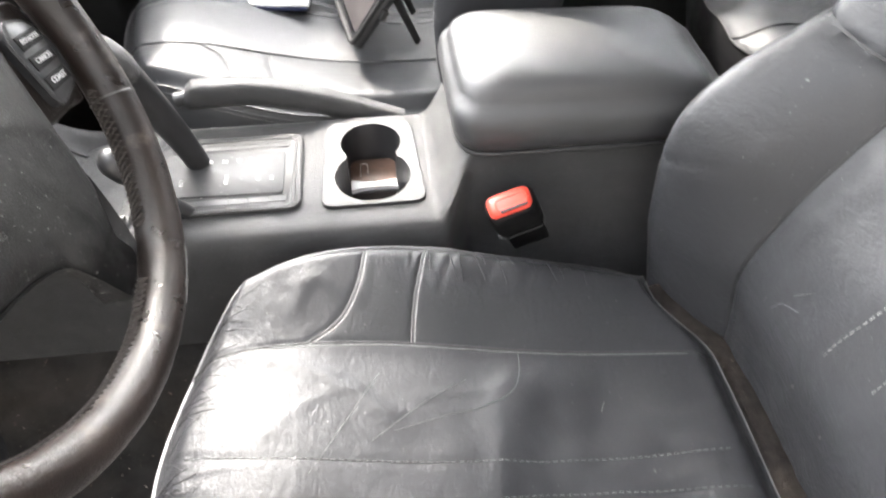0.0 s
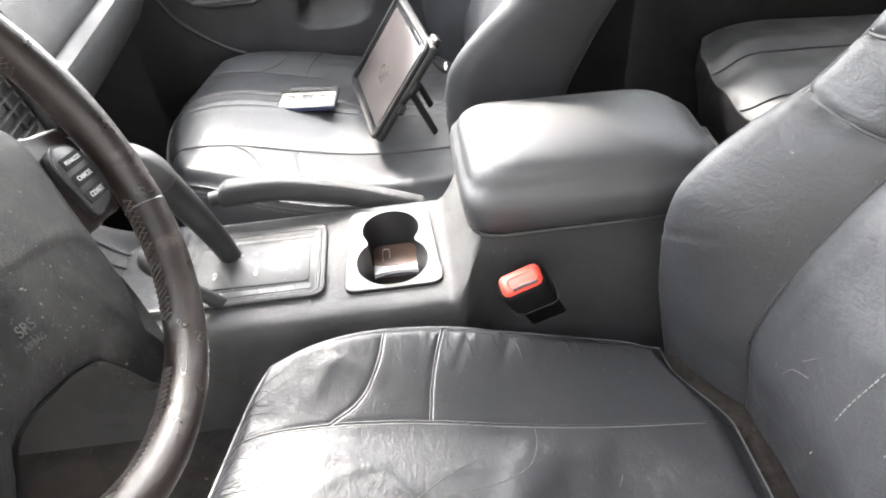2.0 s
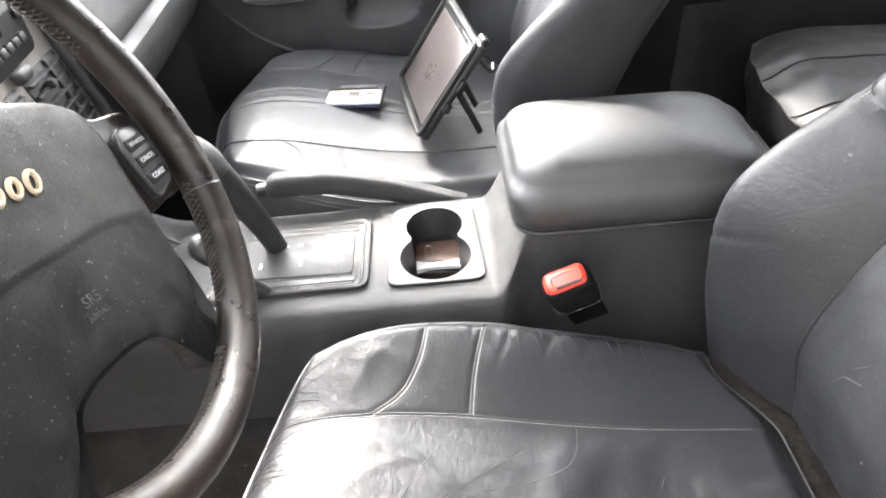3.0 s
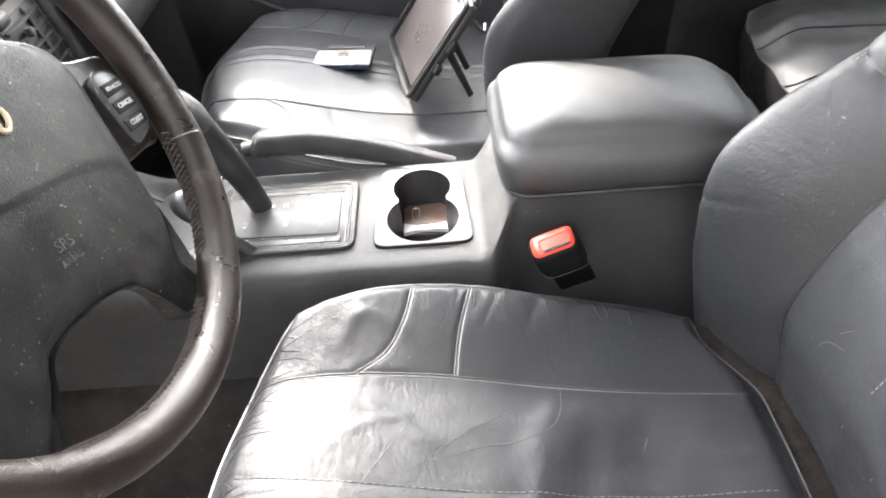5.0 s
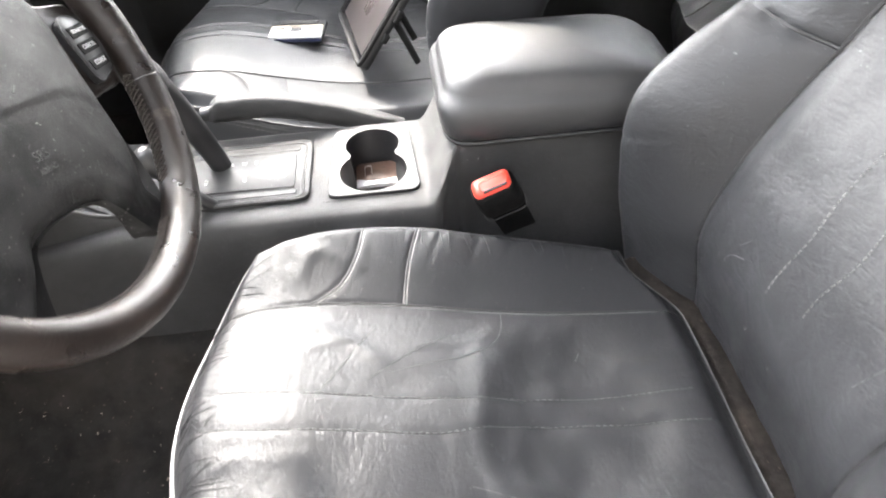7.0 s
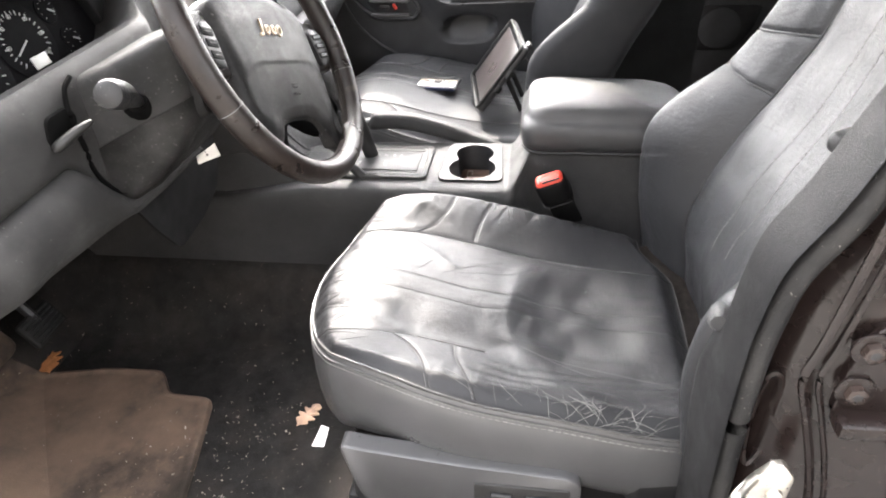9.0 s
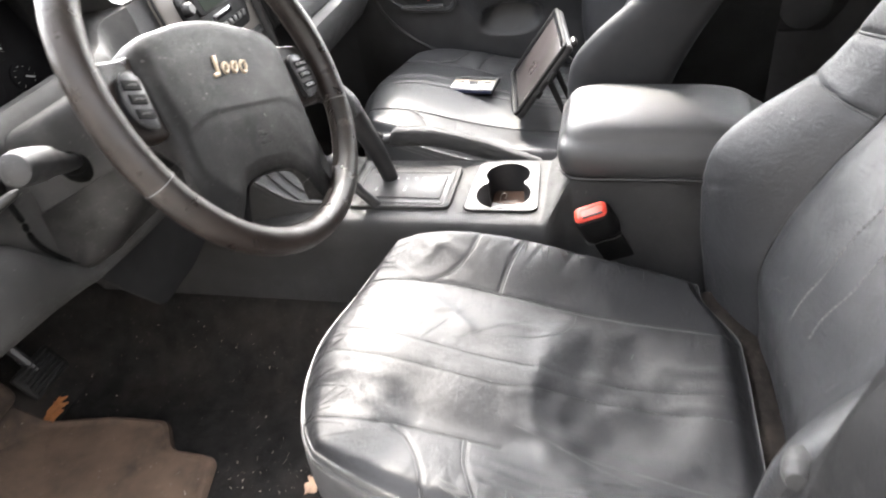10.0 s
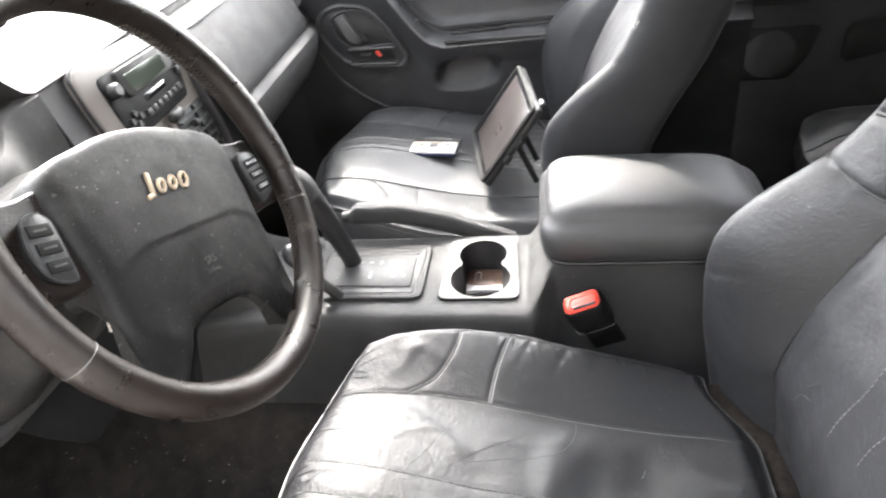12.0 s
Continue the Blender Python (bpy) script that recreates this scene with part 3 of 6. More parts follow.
def seat(yc, inboard, dx, dxb, worn, label):
    def at(x, v, z, d=0.0):
        return Vector((x + d, yc + inboard * v, z))

    root = thing("car_seat", (dx, yc, 0.51), label, "car seat", "front seats")
    n = 190 if worn > 0.5 else 110
    rows, rim = [], []
    for i in range(n + 1):
        a = -1 + 2 * i / n
        row = []
        for j in range(n + 1):
            b = -1 + 2 * j / n
            x, v = plan(a, b)
            row.append(at(x, v, cushion_z(x, v, a, b, worn), dx))
        rows.append(row)
    part("cushion", grid(rows, flip=inboard > 0), M_LEATHER if worn > 0.5 else M_SMOOTH, root, "black wrinkled leather seat cushion")
    loop = [(1 - 2 * j / 60, -1.0) for j in range(60)] + [(-1.0, -1 + 2 * j / 80) for j in range(80)] + [(-1 + 2 * j / 60, 1.0) for j in range(61)]
    path = []
    for a, b in loop:
        x, v = plan(a, b)
        path.append((x, v, cushion_z(x, v, a, b, worn)))
    part("piping", tube([at(x, v, z - 0.001, dx) for x, v, z in path], 0.0015, 6), M_WELT, root, "worn light grey edge piping")
    part("piping", tube([at(SEAT_CX + (x - SEAT_CX) * 1.016, v * 1.018, z - 0.009, dx) for x, v, z in path], 0.0013, 6), M_WELT, root, "worn light grey edge piping")
    rear = []
    for j in range(41):
        x, v = plan(1.0, 0.97 - 1.94 * j / 40)
        rear.append(at(x, v, cushion_z(x, v, 1.0, 0.97 - 1.94 * j / 40, worn) + 0.001, dx))
    part("rear_piping", tube(rear, 0.0008, 6), M_SEAMLIGHT, root, "worn light grey edge piping")
    felt = []
    for k, (ox, oz) in enumerate(((-0.012, -0.030), (0.0, -0.012), (0.012, -0.007), (0.03, -0.010), (0.05, -0.02), (0.07, -0.05))):
        felt.append([p + Vector((ox, 0, oz + 0.003 * noise.noise((p.y * 60, k * 2.0, 1.0)))) for p in rear])
    part("gap_lining", grid(felt, flip=True), M_FELT, root, "brown grey felt between cushion and backrest")
    # leather skirt below the piping
    skirt = []
    for drop, out in ((0.003, 1.004), (0.012, 1.020), (0.03, 1.030), (0.055, 1.032), (0.08, 1.028), (0.10, 1.018), (0.112, 1.0), (0.118, 0.97)):
        skirt.append([at(SEAT_CX + (x - SEAT_CX) * out, v * out + 0.0012 * noise.noise((x * 14, v * 14, drop * 20)), z - drop * (1.0 + 0.25 * ease(-x, 0.1, 0.28)), dx) for x, v, z in path])
    part("skirt", grid(skirt, flip=inboard > 0), M_SIDE, root, "smooth dark grey leather cushion side")
    for s in SMOOTH_SEAMS:
        pts = []
        for x, v in s:
            a, b = unplan(x, v)
            x, v = plan(a, b)
            pts.append(at(x, v, cushion_z(x, v, a, b, worn) + 0.0008, dx))
        part("seam", tube(pts, 0.0009, 5), M_SEAM, root, "thin sewn leather seam")
        edge = []
        for (x, v), (x2, v2) in zip(s, s[1:]):
            ln = math.hypot(x2 - x, v2 - v)
            x, v = x + (v2 - v) / ln * 0.0030, v - (x2 - x) / ln * 0.0030
            a, b = unplan(x, v)
            x, v = plan(a, b)
            edge.append(at(x, v, cushion_z(x, v, a, b, worn) + 0.0002, dx))
        part("seam_edge", tube(edge, 0.0006 if worn > 0.5 else 0.0007, 5), M_SEAMLIGHT, root, "worn pale edge of a seam")
    stitches = bmesh.new()
    for (x, v, z), (x2, v2, z2) in zip(path, path[1:]):
        p, q_ = at(SEAT_CX + (x - SEAT_CX) * 1.0225, v * 1.0245, z - 0.0145, dx), at(SEAT_CX + (x2 - SEAT_CX) * 1.0225, v2 * 1.0245, z2 - 0.0145, dx)
        d = q_ - p
        m_ = 1 if d.length < 0.008 else int(d.length / 0.006)
        for k in range(m_):
            a_, b_ = p + d * (k / m_), p + d * ((k + 0.62) / m_)
            up_, out_ = Vector((0, 0, 0.0006)), Vector((0, 0, 1)).cross(d).normalized() * 0.0006
            vs_ = [stitches.verts.new(c_) for c_ in (a_ - up_, b_ - up_, b_ + up_, a_ + up_, a_ + out_, b_ + out_, a_ - out_, b_ - out_)]
            stitches.faces.new((vs_[0], vs_[1], vs_[5], vs_[4]))
            stitches.faces.new((vs_[4], vs_[5], vs_[2], vs_[3]))
            stitches.faces.new((vs_[1], vs_[0], vs_[6], vs_[7]))
            stitches.faces.new((vs_[7], vs_[6], vs_[3], vs_[2]))
    part("stitching", stitches, M_THREAD, root, "pale thread stitches below the piping")
    for s in SMOOTH_STITCH:
        pts = []
        for x, v in s:
            a, b = unplan(x, v)
            pts.append(at(x, v, cushion_z(x, v, a, b, worn) + 0.0001, dx))
        part("stitch_line", tube(pts, 0.0004, 5), M_SEAM, root, "thin dark line of stitches")
        part("stitching", dashes([p + Vector((0, 0, 0.0004)) for p in pts], 0.00045), M_SEAMLIGHT, root, "row of small pale stitches")
    # base and side trim with the switch panel
    part("base", rounded(0.44, 0.40, 0.12, 0.02, 3, Matrix.Translation((dx + 0.0, yc, 0.585))), M_BLACK, root)
    for v in (-0.17, 0.17):
        part("rail", rounded(0.46, 0.045, 0.03, 0.006, 2, Matrix.Translation((dx + 0.0, yc + v, 0.527))), M_BLACK, root, "black steel seat rail")
    side = -inboard
    y0 = yc + side * 0.236
    m = axes((dx, y0, 0.615), (-side, 0, 0), (0, 0, 1))
    prof = [(-0.205, 0.110), (-0.17, 0.104), (-0.05, 0.090), (0.08, 0.080), (0.098, 0.068), (0.098, -0.05), (-0.16, -0.05), (-0.19, 0.03)]
    prof = [(p[0] * (1 if side < 0 else -1), p[1]) for p in prof]
    trim = part("side_trim", slab(round_poly(prof if side < 0 else prof[::-1], 0.012), -0.01, 0.016, m, 0.005), M_SIDE, root, "dark grey plastic side trim")
    if worn > 0.5:
        part("switch_plate", slab(round_poly([(-0.035, 0.062), (0.085, 0.060), (0.085, 0.0), (-0.035, 0.0)], 0.006), 0.0, 0.019, m, 0.002), M_PLASTIC, trim)
        part("switch", rounded(0.028, 0.012, 0.008, 0.003, 2, m @ Matrix.Translation((0.0, 0.042, 0.021))), M_BLACK, trim, "small black seat switch")
        part("switch", rounded(0.040, 0.012, 0.008, 0.003, 2, m @ Matrix.Translation((0.050, 0.042, 0.021))), M_BLACK, trim, "small black seat switch")
        part("hinge_cover", rounded(0.10, 0.05, 0.07, 0.02, 4, Matrix.Translation((dx + 0.20, yc + side * 0.21, 0.66))), M_BLACK, root, "black plastic recliner cover")
    # backrest
    def section(z, shrink=1.0):
        xs, xe, vm = X_S(z), X_E(z), V_M(z)
        d = xs - xe
        q = [(0, xs + .012), (.07, xs + .011), (.120, xs + .005), (.149, xs), (.180, xe + .52 * d), (.212, xe + .16 * d), (.240, xe), (.256, xe + .014), (.262, xe + .045),
             (.258, xs + .045), (.242, xs + .08), (.18, xs + .098), (.08, xs + .102), (0, xs + .103)]
        k = vm / .262
        pts = [(v * k, x, 0) for v, x in q]
        line = curve(pts, 9)
        return [(p[0], p[1]) for p in line]

    rings = []
    hz = [0.66 + 0.72 * i / 150 for i in range(151)]
    def yoke_z(i, v):
        """Height of a cross seam of the bolster."""
        t = (v - 0.15) / 0.096
        return (1.030 + 0.014 * t, 1.113 - 0.017 * t)[i]

    for z in hz:
        half = section(z)
        ring = []
        for sgn, pts in ((1, half), (-1, half[-2:0:-1])):
            for v, x in pts:
                vv = v * sgn
                g = 0.0
                s = abs(abs(v) * .262 / V_M(z) - .149)
                front = x < X_S(z) + 0.03
                if front:
                    g = 0.004 * math.exp(-((s / 0.004) ** 2)) - 0.002 * min(1.0, s / 0.03)
                    if abs(v) * .262 / V_M(z) > .149:
                        for iy in (0, 1):
                            dz = z - yoke_z(iy, abs(v) * .262 / V_M(z))
                            g += (0.006 if worn > 0.5 else 0.003) * math.exp(-((dz / 0.004) ** 2))
                    g += 0.0022 * noise.noise((vv * 13, z * 13, 5.5)) + 0.0010 * noise.noise((vv * 45, z * 20, 1.5))
                    if vv > 0.18 and z < 0.95:
                        g += 0.0025 * math.exp(-(((z - 0.905 + 0.5 * (vv - 0.22)) / 0.003) ** 2)) * ease(vv, .185, .2)
                ring.append(at(x + g, vv, z, dxb))
        rings.append(ring)
    for i, z in enumerate((1.395, 1.408, 1.416)):
        k = (0.93, 0.8, 0.55)[i]
        c = sum(rings[150], Vector()) / len(rings[150])
        rings.append([Vector((c.x + (p.x - c.x) * k, c.y + (p.y - c.y) * (k + 0.04), z)) for p in rings[150]])
    back = part("backrest", loft(rings), M_DRIVERBACK if worn > 0.5 else M_BACK, root, "black leather backrest with raised side bolsters")
    for sgn in (1, -1):
        line = []
        for z in np.linspace(0.80, 1.37, 60):
            k = V_M(z) / .262
            line.append(at(X_E(z) + 0.004, sgn * .247 * k, z, dxb))
        part("piping", tube(curve(line, 2), 0.0015, 5), M_WELT if sgn > 0 else M_SEAM, back, "stitched edge piping")
        part("stitching", dashes([p + Vector((-0.0035, -sgn * inboard * 0.006, 0)) for p in line], 0.0007), M_THREAD, back, "row of small pale stitches")
        for iy in (0, 1):
            line = []
            for v in np.linspace(0.150, 0.246, 16):
                z = yoke_z(iy, v)
                half = section(z)
                front_ = [(p[0] * .262 / V_M(z), p[1]) for p in half[:73]]
                line.append(at(float(np.interp(v, [p[0] for p in front_], [p[1] for p in front_])) + 0.0035, sgn * v * V_M(z) / .262, z, dxb))
            part("yoke_seam", tube(line, 0.0019, 6), M_SEAM, back, "dark sewn cross seam")
        line = [at(X_S(z) + 0.0035, sgn * .149 * V_M(z) / .262, z, dxb) for z in np.linspace(0.74, 1.36, 60)]
        part("seam", tube(line, 0.0016, 5), M_SEAM, back, "dark sewn seam")
    return root


driver = seat(0.331, 1, 0.0, 0.0, 1.0, "worn black leather driver seat with a wrinkled cushion")


def worn_line(points, r):
    """A fine pale crack lying on the driver's cushion."""
    out = []
    for x, v in points:
        a, b = unplan(x, v)
        x, v = plan(a, b)
        out.append(Vector((x, 0.331 + v, cushion_z(x, v, a, b, 1.0) + 0.0002)))
    return tube(out, [r * (0.35 + 0.65 * math.sin(math.pi * (i + 0.5) / len(out))) for i in range(len(out))], 5)


rng = random.Random(11)
for k in range(44):
    x, v = rng.triangular(-0.06, 0.205, 0.14), -0.233 + rng.uniform(0.0, 0.020)
    t = rng.choice((0.6, 0.9, 2.0, 2.5, 0.3)) + rng.uniform(-0.25, 0.25)
    pts, bend = [(x, v)], rng.uniform(-0.12, 0.12)
    for _ in range(rng.randint(5, 10)):
        t += bend + rng.uniform(-0.2, 0.2)
        x, v = x + 0.006 * math.cos(t), v + 0.0048 * math.sin(t)
        pts.append((x, min(-0.178, v)))
    part("crack", worn_line(pts, rng.uniform(0.00018, 0.0004)), M_CRACK, driver, "pale crack in the worn leather")
# fine creases running in from the front edge
for k in range(52):
    b = rng.uniform(-0.97, 0.9)
    a = -0.985
    t = rng.uniform(-0.8, 0.8)
    x, v = plan(a, b)
    away = math.atan2(-0.6 * v, 0.03 - x) + t
    pts = [(x, v)]
    for _ in range(rng.randint(4, 9)):
        away += rng.uniform(-0.12, 0.12)
        x, v = x + 0.0065 * math.cos(away), v + 0.0065 * math.sin(away)
        pts.append((x, v))
    part("crease", worn_line(pts, rng.uniform(0.0003, 0.0006)), M_LEATHER, driver, "fine crease in the leather")
# gathers at the inboard edge
for k in range(13):
    x = -0.035 + 0.0135 * k + rng.uniform(-0.004, 0.004)
    v, t = 0.236 - 0.10 * max(0.0, x) ** 1.2, -1.35 + rng.uniform(-0.35, 0.25)
    pts = [(x, v)]
    for _ in range(rng.randint(4, 8)):
        t += rng.uniform(-0.06, 0.06)
        x, v = x - 0.0055 * math.cos(t) * -0.6, v + 0.0055 * math.sin(t)
        pts.append((x, v))
    part("crease", worn_line(pts, rng.uniform(0.0007, 0.0013)), M_LEATHER, driver, "soft gather in the leather")
for pts in ([(0.037, 0.121), (0.034, 0.095), (0.022, 0.070), (-0.005, 0.055), (-0.045, 0.045), (-0.09, 0.03)], [(-0.10, 0.09), (-0.13, 0.04), (-0.16, -0.01)], [(-0.02, 0.085), (-0.06, 0.06), (-0.11, 0.02)],
            [(0.112, 0.062), (0.106, 0.05)], [(-0.02, -0.09), (0.06, -0.12), (0.13, -0.15)], [(0.03, -0.11), (0.12, -0.125), (0.21, -0.145)]):
    part("scratch", worn_line([(p.x, p.y) for p in curve([(*q, 0) for q in pts], 4)], 0.00035), M_SEAMLIGHT, driver, "pale scratch in the leather")


def back_line(points, r):
    return tube(curve([(X_S(z) + 0.0085 - 0.004 * abs(v) / .15 + 0.0005, 0.331 + v, z) for v, z in points], 5), r, 5)


for pts in ([(0.03, 0.80), (0.026, 0.87), (0.024, 0.92), (0.032, 0.97), (0.034, 1.06), (0.034, 1.20)], [(-0.02, 0.80), (-0.022, 0.89), (-0.027, 0.94), (-0.014, 1.0), (-0.009, 1.08), (-0.005, 1.20)]):
    line = curve([(X_S(z) + 0.0085 - 0.004 * abs(v) / .15 + 0.0006, 0.331 + v, z) for v, z in pts], 8)
    part("stitching", dashes(line, 0.0006), M_THREAD, driver, "row of small pale stitches")
for pts in ([(-0.10, 0.88), (-0.115, 0.95), (-0.12, 1.02)], [(0.095, 0.83), (0.088, 0.845), (0.07, 0.855)], [(0.085, 0.86), (0.075, 0.875)], [(0.108, 0.80), (0.106, 0.833)]):
    part("scratch", back_line(pts, 0.00045), M_SEAMLIGHT, driver, "pale scratch in the backrest leather")
pts = []
for v, z in ((0.243, 0.897), (0.236, 0.901), (0.226, 0.904), (0.214, 0.910), (0.200, 0.912)):
    xs_, xe_ = X_S(z), X_E(z)
    pts.append((float(np.interp(v, [0.149, 0.180, 0.212, 0.240], [xs_, xe_ + 0.52 * (xs_ - xe_), xe_ + 0.16 * (xs_ - xe_), xe_])) + 0.0012, 0.331 + v, z))
part("scratch", tube(curve(pts, 4), 0.0006, 5), M_SEAMLIGHT, driver, "pale scratch along a fold of the bolster")
seat(1.110, -1, -0.165, -0.195, 0.35, "black leather passenger seat with a smooth cushion")

# rear bench: two cushions with rounded front corners, one long backrest
bench = thing("rear_bench_seat", (0.75, YC, 0.51), "black leather rear bench seat with curved piping", "car seat")
for yc, hw in ((1.045, 0.325), (0.375, 0.325)):
    rows, arcs = [], [[], [], []]
    for i in range(51):
        a = -1 + 2 * i / 50
        row = []
        for j in range(81):
            b = -1 + 2 * j / 80
            k = 0.85 if a < 0 else 0.0
            x = 0.735 + 0.255 * a * math.sqrt(1 - k * b * b / 2)
            y = yc + hw * b * math.sqrt(1 - k * a * a / 2)
            e = max(abs(a) if a < 0 else 0.0, abs(b))
            z = 0.772 - 0.035 * (a + 1) / 2 + 0.018 * (1 - b * b) - 0.032 * ease(e, 0.6, 1.0) ** 2
            z += 0.004 * math.cos(b * 14.0) * ease(-a, -0.6, 0.4) + 0.0015 * noise.noise((x * 20, y * 20, 0.3))
            row.append((x, y, z))
        rows.append(row)
        for n_, j in enumerate((24, 32, 52)):
            arcs[n_].append(Vector(row[j]) + Vector((0, 0, 0.001)))
    part("cushion", grid(rows, flip=True), M_SMOOTH, bench)
    edge = [r[0] for r in rows[25:0:-1]] + rows[0] + [r[-1] for r in rows[1:26]]
    part("piping", tube(edge, 0.0022, 6), M_WELT, bench, "light grey edge piping")
    for arc in arcs:
        part("seam", tube(arc, 0.0016, 5), M_SEAM, bench)
    mid_ = Vector((0.80, yc, 0))
    part("skirt", grid([edge, [(p[0] - 0.006, p[1], p[2] - 0.04) for p in edge], [(mid_.x + (p[0] - mid_.x) * 0.93, mid_.y + (p[1] - mid_.y) * 0.95, 0.60) for p in edge]]), M_BLACK, bench)
part("base", rounded(0.42, 1.22, 0.14, 0.01, 2, Matrix.Translation((0.78, YC, 0.585))), M_BLACK, bench)
rows = [[(0.98 + 0.22 * t + 0.012 * math.cos(b * 9), YC + 0.635 * b, 0.72 + 0.55 * t) for b in np.linspace(-1, 1, 60)] for t in np.linspace(0, 1, 20)]
rows.append([(p[0] + 0.06, p[1], p[2] + 0.02) for p in rows[-1]])
rows.append([(p[0] + 0.07, p[1], 0.60) for p in rows[-1]])
part("backrest", grid(rows), M_BACK, bench)


# ---------------------------------------------------------------- centre console
console = thing("centre_console", (-0.1, YC, 0.60), "dark grey plastic centre console between the front seats", "console")
TRAY_Z = 0.800


def console_ring(x):
    """Cross-section of the console at x, from the near foot over the top to the far foot."""
    top = TRAY_Z - 0.004 + 0.062 * ease(x, -0.030, 0.022) - 0.03 * ease(-x, 0.36, 0.60)
    far = 0.812 + 0.01 * ease(x, -0.02, 0.02)
    foot = 0.56
    k = ease(x, -0.02, 0.02)
    low = ((0.586, foot), (0.595, 0.66), (0.600, 0.73), (0.602, top - 0.030), (0.605, top - 0.014), (0.610, top - 0.005), (0.618, top - 0.001), (0.6325, top))
    box = ((0.618, foot), (0.628, 0.66), (0.636, 0.73), (0.640, top - 0.034), (0.6435, top - 0.018), (0.647, top - 0.0075), (0.651, top - 0.002), (0.6545, top))
    pts = [(a[0] + (c_[0] - a[0]) * k, a[1] + (c_[1] - a[1]) * k) for a, c_ in zip(low, box)] + [
           (YC - 0.03, top), (YC + 0.03, top), (far - 0.015, top), (far - 0.004, top - 0.006), (far, top - 0.02), (far + 0.012, foot)]
    return [Vector((x, y, z)) for y, z in pts]


xs = sorted(set([-0.95, -0.80, -0.68, -0.62, -0.55, -0.48, -0.40, -0.35, -0.30, -0.25, -0.2, -0.16, -0.12, -0.08] + list(np.linspace(-0.045, 0.035, 17)) + [0.08, 0.15, 0.22, 0.29, 0.33, 0.335]))


def hole_loop():
    """The keyhole of two cup wells: a large near circle and a smaller far one."""
    c1, r1, c2, r2 = Vector((-0.094, 0.6855)), 0.0440, Vector((-0.094, 0.7460)), 0.0365
    gap = c2.y - c1.y
    h = (r1 * r1 - r2 * r2 + gap * gap) / (2 * gap)
    w = 0.0300
    a1, a2 = math.asin(w / r1), math.asin(w / r2)
    pts = []
    for k in range(37):
        t = math.pi / 2 + a1 + (math.tau - 2 * a1) * k / 36
        pts.append(c1 + r1 * Vector((math.cos(t), math.sin(t))))
    for k in range(31):
        t = -math.pi / 2 + a2 + (math.tau - 2 * a2) * k / 30
        pts.append(c2 + r2 * Vector((math.cos(t), math.sin(t))))
    return pts


def frame_plate(outer, inner, z, m=Matrix()):
    """A flat plate with one hole."""
    bm = bmesh.new()
    edges = []
    for loop_ in (outer, inner):
        vs = [bm.verts.new(m @ Vector((*p, z))) for p in loop_]
        edges += [bm.edges.new((vs[i], vs[(i + 1) % len(vs)])) for i in range(len(vs))]
    bmesh.ops.triangle_fill(bm, edges=edges, use_beauty=True)
    bmesh.ops.recalc_face_normals(bm, faces=bm.faces)
    for f in bm.faces:
        if f.normal.dot(m.to_3x3() @ Vector((0, 0, 1))) < 0:
            f.normal_flip()
    return bm


wells = hole_loop()
tray_outer = round_poly([(-0.155, 0.636), (-0.033, 0.636), (-0.042, 0.790), (-0.148, 0.790)], 0.018, 6)
# the console's shell is open over the tray, so that the wells are real
body = bmesh.new()
rings = [console_ring(x) for x in xs]
vs = [[body.verts.new(p) for p in r] for r in rings]
for i in range(len(vs) - 1):
    for j in range(len(vs[0]) - 1):
        if 7 <= j <= 9 and xs[i] >= -0.161 and xs[i + 1] <= -0.029:
            continue
        body.faces.new((vs[i][j], vs[i][j + 1], vs[i + 1][j + 1], vs[i + 1][j]))
body.faces.new(vs[0])
body.faces.new(vs[-1][::-1])
bmesh.ops.recalc_face_normals(body, faces=body.faces)
part("body", body, M_CONSOLE, console)
sheet = frame_plate([(-0.162, 0.6325), (-0.028, 0.6325), (-0.028, 0.800), (-0.162, 0.800)], tray_outer, 0.7965)
part("tray_surround", sheet, M_CONSOLE, console, smooth=False)
tray_in = [Vector(p) + (Vector((-0.095, 0.715)) - Vector(p)).normalized() * 0.0022 for p in tray_outer]
part("tray_groove", grid([[Vector((*p, TRAY_Z - 0.0025)) for p in tray_outer], [Vector((*p, TRAY_Z - 0.007)) for p in tray_outer], [Vector((*p, TRAY_Z - 0.007)) for p in tray_in], [Vector((*p, TRAY_Z)) for p in tray_in]], close_u=True), M_PLASTIC, console)
part("tray_rim", tube([(p[0], p[1], TRAY_Z - 0.0008) for p in tray_in], 0.0012, 6, closed=True), M_CONSOLE, console, "rounded edge of the cup tray")
tray = part("cup_tray", frame_plate(tray_in, wells, TRAY_Z), M_TRAY, console, "light grey glossy cup holder tray", smooth=False)
low = [Vector(p) + (Vector((-0.094, 0.70)) - Vector(p)) * 0.08 for p in wells]
part("cup_well", grid([[Vector((*p, TRAY_Z)) for p in wells], [Vector((*p, TRAY_Z - 0.004)) for p in wells], [Vector((*p, TRAY_Z - 0.068)) for p in low]], close_u=True), M_BLACK, tray, "deep black double cup well")
part("well_bottom", slab(disc(0.060, 28, -0.094, 0.705), TRAY_Z - 0.075, TRAY_Z - 0.066), M_RUST, tray, "brown stained cup well bottom")
part("liner", rounded(0.058, 0.042, 0.004, 0.0015, 2, Matrix.Translation((-0.094, 0.750, TRAY_Z - 0.050))), M_RUST, tray, "brown stained liner")
